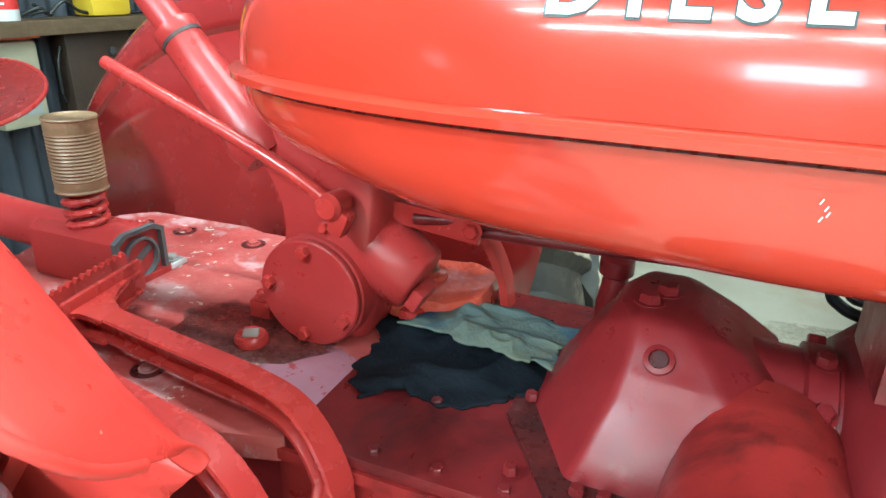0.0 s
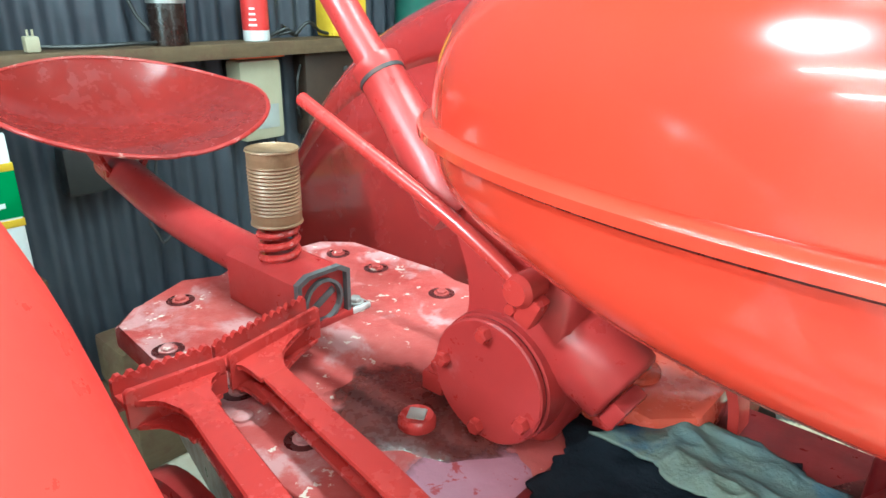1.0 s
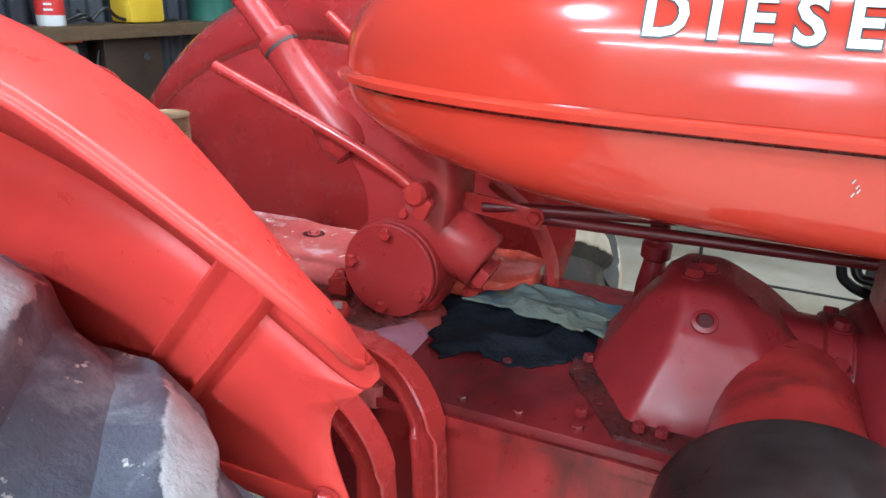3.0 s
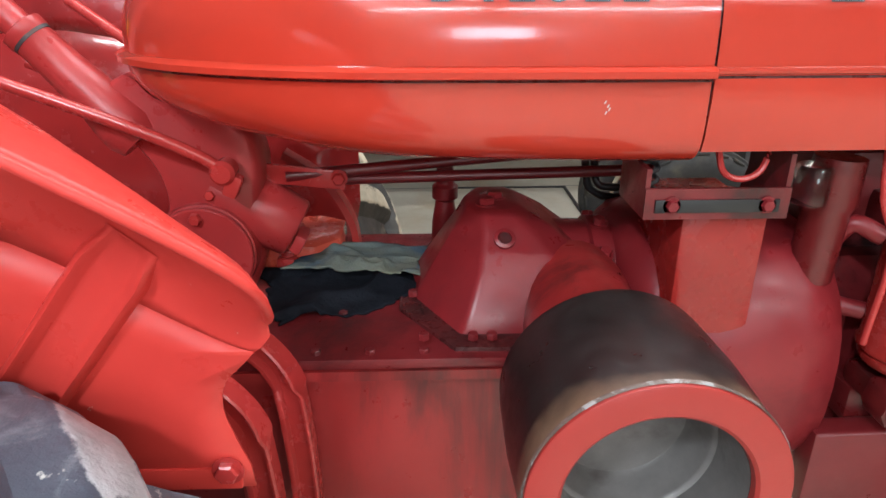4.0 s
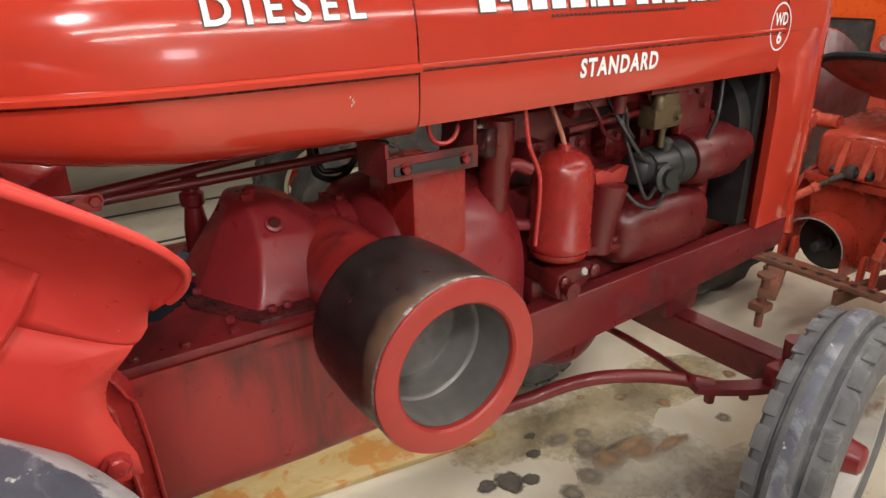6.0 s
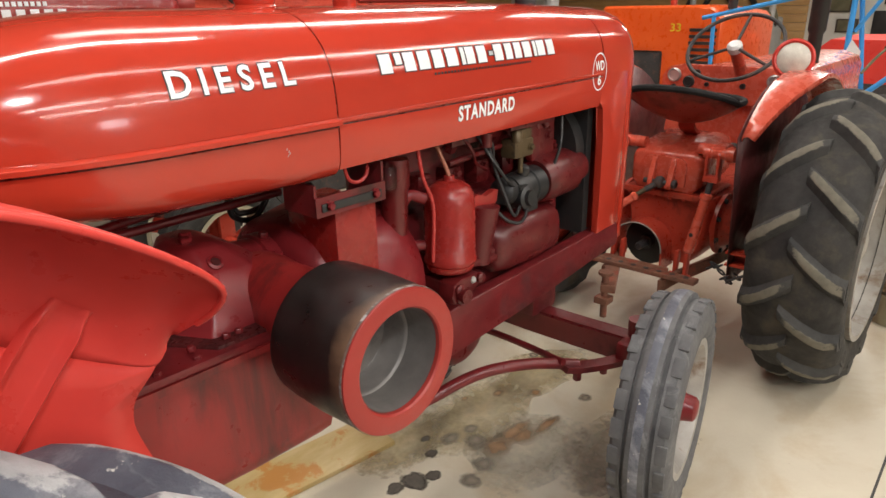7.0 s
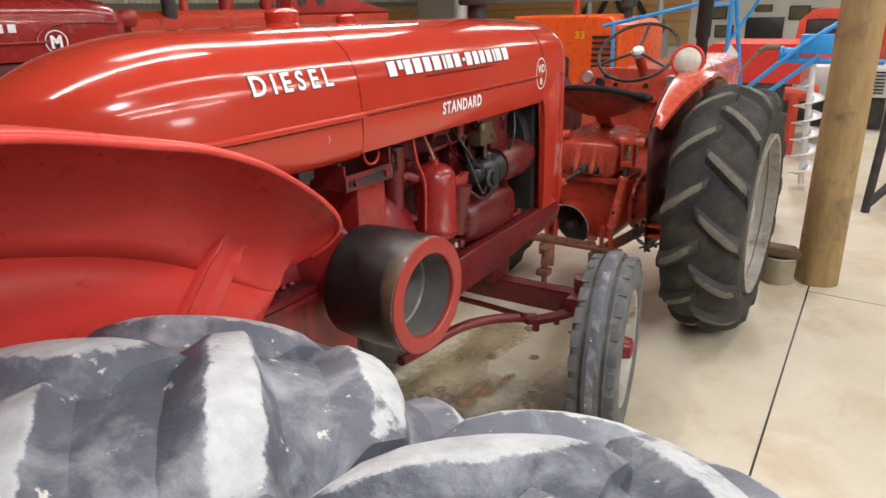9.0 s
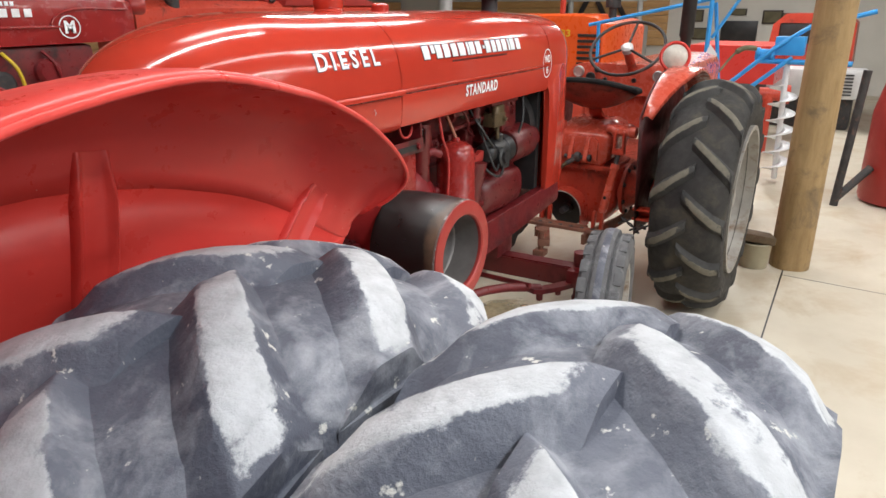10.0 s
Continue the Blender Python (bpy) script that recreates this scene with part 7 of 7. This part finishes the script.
# ---------------------------------------------------------------- pole, bucket
bm = B()
n = 28
loops = []
for k in range(16):
    z = 3.62 * k / 15
    rr = 0.112 - 0.010 * k / 15
    loops.append([(2.945 + 0.02 * math.sin(z * 1.1) + rr * (1 + 0.03 * math.sin(3 * a + z) + 0.02 * math.sin(7 * a - 2 * z)) * math.cos(a), -1.02 + rr * (1 + 0.03 * math.sin(2 * a + z)) * math.sin(a), z) for a in (2 * math.pi * i / n for i in range(n))])
rings(bm, loops)
tagged(part("timber_post", bm, POLE, None, smooth=60), "round weathered timber roof post", "post", kind="structure")
own = thing("bucket", "cream pail with a brown wooden stick beside the post", "bucket", (2.83, -0.83, 0.0))
bm = B()
lathe(bm, (0, 0, 0), (0, 0, 1), [(0, 0.075), (0.004, 0.08), (0.15, 0.092), (0.155, 0.096), (0.16, 0.090), (0.15, 0.086), (0.02, 0.074)], 28)
part("pail", bm, CREAM, own)
bm = B()
box(bm, (0, 0.0, 0.185), (0.15, 0.19, 0.05), 0.012, rot=(8, 4, 20))
part("wood_block", bm, TIMBER, own)

# ---------------------------------------------------------------- orange tractor behind
orange = thing("orange_tractor", "bright orange tractor bonnet with louvred nose", "tractor", (0, 0, 0))
bm = B()
rings(bm, [[(5.3 + dx, y, z) for y, z in ((1.06 + k, 0.72), (1.06 + k, 1.34 - k), (1.14 + k, 1.42 - k), (1.30, 1.44 - k), (2.2, 1.44 - k), (2.2, 0.72))] for dx, k in ((0, 0.02), (0.03, 0.0), (0.6, 0.0), (1.5, 0.05))])
part("bonnet", bm, ORANGE, orange)
for k in range(8):
    bm = B()
    box(bm, (5.292, 1.22, 0.85 + 0.055 * k), (0.02, 0.24, 0.028), 0.006)
    part("louvre", bm, BLACK, orange)
bm = B()
box(bm, (5.292, 1.78, 0.88), (0.02, 0.40, 0.34), 0.03)
part("engine_opening", bm, SOOT, orange)
bm = fit_letters(lettering("33", 0.1, 1.0, 0.002), -0.05, 0.05, 0, 0.07)
for v in bm.verts:
    v.co = Vector((5.289, 1.47 - v.co.x, 1.22 + v.co.z))
part("number", bm, YELLOW, orange, "yellow number", smooth=0)
bm = B()
rod(bm, (5.4, 1.55, 0.80), (5.25, 1.95, 0.80), 0.05)
part("axle_stub", bm, OLDRED, orange)
bm = B()
rod(bm, (5.5, 1.6, 1.42), (5.5, 1.6, 1.85), 0.03)
part("exhaust_pipe", bm, OLDRED, orange)
bm = B()
lathe(bm, (5.6, 1.10, 1.40), (0, 0, 1), [(0, 0.04), (0.1, 0.04), (0.1, 0.075), (0.5, 0.075)], 18)
part("air_cleaner", bm, SOOT, orange)
bm = B()
box(bm, (5.9, 1.5, 0.5), (1.1, 0.5, 0.45), 0.05)
part("chassis", bm, OLDRED, orange)
front_wheel(orange, 5.5, 0.95, 0.36, 0.36, 0.18, 0)
front_wheel(orange, 5.5, 2.3, 0.36, 0.36, 0.18, 0)

# blue crane frame with auger
crane = thing("post_hole_borer", "bright blue tubular boring frame with a pale steel auger", "borer", (0, 0, 0))
for name, pts, r in (("boom", ((5.0, 1.12, 1.343), (5.0, -0.569, 1.689)), 0.017), ("boom_leg", ((4.98, 1.02, 1.36), (4.98, 0.98, 0.0)), 0.017), ("upright", ((5.0, 0.028, 1.555), (5.0, 0.022, 0.0)), 0.020), ("upright", ((5.1, 0.015, 1.535), (5.1, -0.096, 0.81), (5.1, -0.18, 0.0)), 0.017), ("brace", ((5.0, -0.223, 1.61), (5.0, -0.005, 1.245)), 0.014), ("tie_bar", ((5.0, 0.02, 1.50), (5.0, 0.17, 1.495)), 0.012), ("lower_arm", ((5.0, -0.02, 0.70), (5.0, -0.529, 1.183), (5.08, -0.75, 1.34), (5.1, -1.2, 1.46)), 0.019), ("lower_arm", ((5.0, -0.18, 0.675), (5.0, -0.66, 1.10)), 0.018), ("cross_tube", ((5.03, -0.38, 1.065), (5.1, -1.1, 1.055)), 0.022)):
    bm = B()
    pipe(bm, pts, r, per=1, seg=12)
    part(name, bm, BLUE, crane)
bm = B()
box(bm, (5.1, -0.625, 1.188), (0.16, 0.225, 0.15), 0.006)
part("gear_box", bm, BLUE, crane)
bm = B()
lathe(bm, (5.06, -0.37, 1.115), (0, -1, 0), [(0, 0.05), (0.008, 0.058), (0.03, 0.058), (0.034, 0.046), (0.12, 0.046), (0.124, 0.056), (0.15, 0.056)], 20)
part("drive_head", bm, BLUE, crane)
bm = B()
rod(bm, (5.16, -0.66, 0.04), (5.1, -0.62, 1.06), 0.024)
part("auger_shaft", bm, WHITE, crane)
bm = B()
loops = []
for k in range(100):
    a = k * 2 * math.pi / 18
    z = 0.10 + 0.78 * k / 99
    cx, cy = 5.16 - 0.06 * z, -0.66 + 0.04 * z
    loops.append([(cx + 0.02 * math.cos(a), cy + 0.02 * math.sin(a), z), (cx + 0.115 * math.cos(a), cy + 0.115 * math.sin(a), z - 0.004)])
rings(bm, loops, cap=False, closed=False)
fl = part("auger_flight", bm, WHITE, crane, "pale galvanised screw flight", smooth=60)
sol = fl.modifiers.new("plate", "SOLIDIFY")
sol.thickness = 0.008
bm = B()
slab(bm, [(-0.017, 1.199), (-0.085, 1.118), (-0.079, 0.931), (0.035, 1.04)], "x", 4.898, 4.901)
part("card", bm, WHITE, crane, "white paper card tied on")
bm = B()
pipe(bm, [(4.7, -0.152, 0.986), (4.80, -0.21, 1.09), (4.86, -0.25, 1.145)], 0.010, per=5)
pipe(bm, [(4.86, -0.245, 1.14), (4.90, -0.30, 1.172), (4.95, -0.38, 1.168)], 0.022, per=6, seg=12)
part("lever", bm, OLIVE, crane, "dark cloth-bound lever")

# red tractors and a truck farther off
far = thing("red_tractor", "long plain red bonnet of a parked tractor", "tractor", (0, 0, 0))
bm = B()
rings(bm, [[(7.0 + dx, y, z) for y, z in ((-0.33, 0.68), (-0.33, 1.02), (-0.26, 1.09), (0.6, 1.09), (0.68, 1.02), (0.68, 0.68))] for dx in (0, 1.2)])
part("bonnet", bm, FENDER, far)
bm = B()
box(bm, (7.5, 0.2, 0.36), (1.0, 0.7, 0.64), 0.03)
part("chassis", bm, SOOT, far)
bm = B()
lathe(bm, (6.6, -0.25, 0.62), (0.2, -1, 0), [(0, 0.07), (0.2, 0.07), (0.22, 0.10), (0.3, 0.10)], 16)
rod(bm, (6.6, -0.35, 0.0), (6.6, -0.35, 0.62), 0.05)
part("hub_casting", bm, OLDRED, far)
truck = thing("old_truck", "old red truck cab with pale front panels", "truck", (0, 0, 0))
bm = B()
rings(bm, [[(9.0 + dx, y, z) for y, z in ((-1.0, 0.75), (-0.98, 1.30), (-0.85, 1.42), (-0.15, 1.42), (0.0, 1.28), (0.05, 0.75))] for dx in (0, 1.0)])
part("cab", bm, OLDRED, truck)
bm = B()
box(bm, (8.99, -0.45, 1.17), (0.02, 0.72, 0.26), 0.03)
part("windscreen", bm, BLACK, truck)
bm = B()
box(bm, (8.7, -0.55, 0.58), (0.5, 1.3, 0.36), 0.04)
part("front_panel", bm, LIGHTGREY, truck)
bm = B()
for k in range(7):
    box(bm, (8.44, -0.95, 0.46 + 0.04 * k), (0.02, 0.24, 0.018), 0.002)
part("grille_bars", bm, BLACK, truck)
bm = B()
box(bm, (8.9, -0.5, 0.2), (0.6, 1.2, 0.4), 0.03)
part("bumper", bm, SOOT, truck)
drum = thing("fuel_drum", "tall red metal tank on a black frame", "tank", (4.95, -1.62, 0.0))
bm = B()
lathe(bm, (0, 0, 0.02), (0, 0, 1), [(0, 0.30), (0.03, 0.31), (0.7, 0.31), (0.9, 0.27), (1.30, 0.20), (1.4, 0.14)], 36)
part("tank", bm, BRIGHT, drum)
for pts in (((-0.35, 0.45, 0.0), (-0.36, 0.40, 1.05)), ((-0.35, 0.45, 0.05), (-0.2, 0.25, 0.3))):
    bm = B()
    rod(bm, *pts, 0.03)
    part("leg", bm, SOOT, drum)

# the red row-crop tractor on the far side
row = thing("row_crop_tractor", "deep red row-crop tractor parked on the far side", "tractor", (0, 0, 0))
RY = 2.80
bm = B()
rings(bm, [[(x, RY + y * w, 1.45 + (z - 1.45) * h) for y, z in ((-0.195, 1.31), (-0.20, 1.40), (-0.20, 1.54), (-0.18, 1.60), (-0.10, 1.635), (0.10, 1.635), (0.18, 1.60), (0.2, 1.54), (0.2, 1.31))] for x, w, h in ((-1.4, 1, 1.06), (0.2, 1.0, 1.02), (1.0, 0.97, 0.96), (1.16, 0.92, 0.86), (1.235, 0.80, 0.62), (1.25, 0.6, 0.4))])
part("hood", bm, ROW_SHADE_RED, row, "glossy deep red hood", smooth=50)
bm = B()
pipe(bm, [(-1.2, RY - 0.203, 1.402), (0.60, RY - 0.203, 1.404), (0.69, RY - 0.203, 1.410), (0.73, RY - 0.202, 1.455), (0.80, RY - 0.202, 1.487), (0.92, RY - 0.200, 1.500), (1.18, RY - 0.19, 1.495)], 0.007, per=5, seg=8)
part("hood_bead", bm, ROW_SHADE_RED, row)
for k in range(7):
    bm = B()
    box(bm, (0.215 + k * 0.0625, RY - 0.2025, 1.477), (0.040, 0.003, 0.042), 0.001)
    part("white_block", bm, WHITE, row)
for k in range(9):
    bm = B()
    box(bm, (0.297 + k * 0.0275, RY - 0.202, 1.523), (0.018, 0.003, 0.021), 0.0005)
    part("white_block", bm, WHITE, row)
bm = B()
rings(bm, [[(0.803 + 0.062 * s * a, RY - 0.204, 1.402 + 0.062 * s * b) for a, b in ring] for s in (1.0, 0.90)], cap=False)
part("badge_ring", bm, WHITE, row, smooth=0)
bm = fit_letters(lettering("M", 0.05, 1.0, 0.003), 0.772, 0.834, 1.368, 1.436)
for v in bm.verts:
    v.co.y = RY - 0.204
part("lettering", bm, WHITE, row, smooth=0)
bm = B()
box(bm, (0.1, RY, 1.02), (1.7, 0.32, 0.58), 0.04)
part("engine", bm, GREASE_SHADE, row)
for k in range(4):
    bm = B()
    lathe(bm, (-0.1 + 0.25 * k, RY - 0.15, 1.12 + 0.05 * (k % 2)), (0, -1, 0), [(0, 0.07), (0.04, 0.07), (0.06, 0.05)], 16)
    part("engine_pot", bm, (CAST, YELLOW, SOOT, CAST)[k], row)
for k in range(5):
    bm = B()
    pipe(bm, [(-0.2 + 0.21 * k, RY - 0.17, 1.28), (-0.16 + 0.21 * k, RY - 0.22, 1.20), (-0.10 + 0.2 * k, RY - 0.20, 1.08), (-0.12 + 0.2 * k, RY - 0.16, 0.98)], 0.010, per=5, seg=8)
    part("engine_pipe", bm, (SOOT, CAST, BLACK, YELLOW, CAST)[k], row)
bm = B()
lathe(bm, (1.27, RY - 0.10, 1.515), (1, 0, 0), [(-0.03, 0.02), (0.0, 0.05), (0.06, 0.055), (0.07, 0.05)], 20)
part("lamp", bm, BRIGHT, row)
front_wheel(row, 0.85, 2.25, 0.36, 0.36, 0.17, 0, TYRE, OLDRED, CREAM, TYRE)
front_wheel(row, 0.85, 1.75, 0.36, 0.36, 0.17, 0, TYRE, OLDRED, CREAM, TYRE)
bm = B()
box(bm, (0.85, 2.3, 0.60), (0.14, 1.0, 0.5), 0.02)
part("front_bolster", bm, OLDRED, row)
rod_things = (((2.15, 3.3), 0.03, OLDRED, "slim red upright pipe"), ((2.62, 3.4), 0.06, BRIGHT, "thick red upright pipe"), ((1.95, 3.2), 0.05, SOOT, "dark upright pipe"))
bm = B()
rings(bm, [[(x, 3.4 + y, z) for y, z in ((-0.25, 0.9), (-0.25, 1.50), (-0.15, 1.56), (0.15, 1.56), (0.25, 1.50), (0.25, 0.9))] for x in (1.6, 4.4)])
back = tagged(part("parked_tractor", bm, OLDRED, None), "red bonnet of a tractor behind", "tractor")
bm = B()
box(bm, (3.0, 3.4, 0.45), (2.4, 0.4, 0.9), 0.05)
part("chassis", bm, SOOT, back)
for (x, y), r, m, lab in rod_things:
    bm = B()
    lathe(bm, (x, y, 1.45), (0, 0, 1), [(0, r), (0.8, r)], 16)
    part("upright_pipe", bm, m, back, lab)
bm = B()
slab(bm, [(3.05, 1.52), (3.12, 1.66), (3.22, 1.72), (3.52, 1.73), (4.45, 1.52)], "y", 3.15, 3.45, 0.01)
part("cowl", bm, BRIGHT, back, "red cowl with two round openings")
for x in (3.22, 3.45):
    bm = B()
    lathe(bm, (x, 3.145, 1.635), (0, -1, 0), [(0, 0.055), (0.004, 0.055)], 22)
    part("cowl_opening", bm, SOOT, back)
bm = B()
lathe(bm, (2.95, 3.3, 1.60), (0, -1, 0), [(-0.05, 0.03), (0, 0.07), (0.05, 0.075), (0.07, 0.06)], 20)
part("lamp", bm, BRIGHT, back)
bm = B()
pipe(bm, [(3.0 + 0.05 * math.sin(a), 3.2 - 0.17 * math.cos(a) * 0.3, 1.72 + 0.17 * math.sin(a) * 1.0) for a in (2 * math.pi * k / 24 for k in range(25))], 0.012, per=1, seg=8)
part("steering_wheel", bm, SOOT, back)

# far wall dressing
bm = B()
for k in range(6):
    box(bm, (12.90, 5.1, 0.85 + 0.145 * k), (0.05, 5.4, 0.14), 0.006)
tagged(part("plank_lining", bm, PLANK, None), "honey-brown horizontal plank lining", "lining", kind="structure")
bm = B()
for k in range(6):
    box(bm, (7.0, 8.90, 0.85 + 0.145 * k), (11.7, 0.05, 0.14), 0.006)
tagged(part("plank_lining", bm, PLANK, None), "honey-brown horizontal plank lining", "lining", kind="structure")
bm = B()
rings(bm, [[(x, 8.90 + 0.012 * math.cos(x * 2 * math.pi / 0.10), z) for z in (1.74, 3.6)] for x in (1.2 + 0.025 * k for k in range(465))], cap=False, closed=False)
tagged(part("upper_cladding", bm, FOIL, None, smooth=60), "silvery crinkled cladding above the lining", "wall", kind="structure")
bm = B()
rings(bm, [[(12.86 + 0.012 * math.cos(y * 2 * math.pi / 0.10), y, z) for z in (1.74, 3.6)] for y in (-6.9 + 0.025 * k for k in range(620))], cap=False, closed=False)
tagged(part("upper_cladding", bm, FOIL, None, smooth=60), "silvery crinkled cladding above the lining", "wall", kind="structure")
for y, w in ((5.2, 4.4), (1.2, 1.6)):
    bm = B()
    rings(bm, [[(12.835 + 0.012 * math.cos(q * 2 * math.pi / 0.10), q, z) for z in (1.80, 2.55)] for q in (y - w / 2 + 0.025 * k for k in range(int(w / 0.025) + 1))], cap=False, closed=False)
    tagged(part("roof_light", bm, SKYLIGHT, None), "translucent sheet glowing with daylight", "window", kind="structure")
for y, z, l, a in ((4.55, 1.42, 0.5, 28), (4.2, 1.44, 0.5, 28), (3.75, 1.44, 0.45, -30), (3.3, 1.38, 0.7, -32)):
    bm = B()
    box(bm, (12.845, y, z), (0.07, 0.09, l), 0.01, rot=(a, 0, 0))
    tagged(part("hung_tool", bm, SOOT, None), "black farm tool hung on the plank lining", "tool", "tools on the far wall")
own = thing("television", "black flat television on the white end wall", "television", (12.9, 1.05, 1.075))
bm = B()
box(bm, (0, 0, 0), (0.06, 0.64, 0.37), 0.008)
part("casing", bm, BLACK, own)
for y, z, w, h in ((1.9, 1.35, 0.35, 0.22), (0.5, 1.33, 0.34, 0.24), (1.75, 1.02, 0.34, 0.22), (0.2, 1.3, 0.3, 0.2), (1.1, 1.42, 0.3, 0.12)):
    own = thing("picture", "small framed picture on the white wall", "picture", (12.91, y, z), "pictures on the end wall")
    bm = B()
    box(bm, (0, 0, 0), (0.03, w, h), 0.004)
    part("frame", bm, BROWNBOX, own)
    bm = B()
    box(bm, (-0.017, 0, 0), (0.004, w * 0.84, h * 0.8))
    part("print", bm, OLIVE, own)
own = thing("workbench_press", "grey machine with canvas cover by the end wall", "machine", (11.3, 2.9, 0.0))
bm = B()
box(bm, (0, 0, 0.6), (0.6, 1.0, 1.2), 0.05)
part("base", bm, GREYPAINT, own)
bm = B()
lathe(bm, (-0.1, -0.5, 1.15), (0, 1, 0), [(0, 0.1), (0.05, 0.2), (0.7, 0.22), (0.8, 0.1)], 20)
part("canvas_cover", bm, OLIVE, own)
bm = B()
box(bm, (-0.2, 0.2, 1.72), (0.1, 1.5, 0.22), 0.01)
rod(bm, (-0.2, 0.85, 0.6), (-0.2, 0.85, 1.7), 0.05)
rod(bm, (-0.2, -0.45, 0.6), (-0.2, -0.45, 1.7), 0.05)
part("gantry", bm, GREYPAINT, own)
for y in (4.9, -4.5):
    bm = B()
    lathe(bm, (8.5, y, 0), (0, 0, 1), [(0, 0.12), (3.62, 0.11)], 18)
    tagged(part("steel_post", bm, LIGHTGREY, None), "pale painted roof post", "post", kind="structure")

# ---------------------------------------------------------------- lamps of the shed
def strip(x, y, power):
    own = thing("unseen_strip", "long white fluorescent strip light, unseen, hung from the roof", "light", (x, y, 3.35), "strip lights")
    bm = B()
    box(bm, (0, 0, 0.04), (2.4, 0.10, 0.05), 0.008)
    part("batten", bm, LIGHTGREY, own)
    bm = B()
    rod(bm, (-1.17, 0, -0.01), (1.17, 0, -0.01), 0.019)
    part("tube", bm, TUBE, own)
    for s in (-0.8, 0.8):
        bm = B()
        rod(bm, (s, 0, 0.06), (s, 0, 0.272), 0.006)
        part("hanger", bm, STEEL, own)
    lamp("unseen_strip_glow", (x, y, 3.30), (x, y, 0), power, 2.3, 0.08, (1.0, 0.965, 0.92))


for x, y, p in STRIPS:
    strip(x, y, p)
def work_lamp(label, spec, size, colour):
    place, aim, power = spec
    own = thing("work_lamp", label, "light", (*place[:2], place[2] + 0.06), "work lamps")
    bm = B()
    lathe(bm, (0, 0, 0), (0, 0, 1), [(0, 0.15), (0.06, 0.12), (0.12, 0.04)], 28)
    part("shade", bm, LIGHTGREY, own)
    bm = B()
    rod(bm, (0, 0, 0.1), (0, 0, 3.62 - place[2] - 0.06), 0.008)
    part("hanger", bm, STEEL, own)
    data = bpy.data.lights.new("work_lamp_glow", "SPOT")
    data.energy, data.color, data.shadow_soft_size = power, colour, size / 2
    data.spot_size, data.spot_blend = radians(62), 0.65
    new("work_lamp_glow", data).matrix_world = look(place, aim)


work_lamp("bright round work lamp hung from the roof", FLOOD, 0.34, (0.94, 0.97, 1.0))
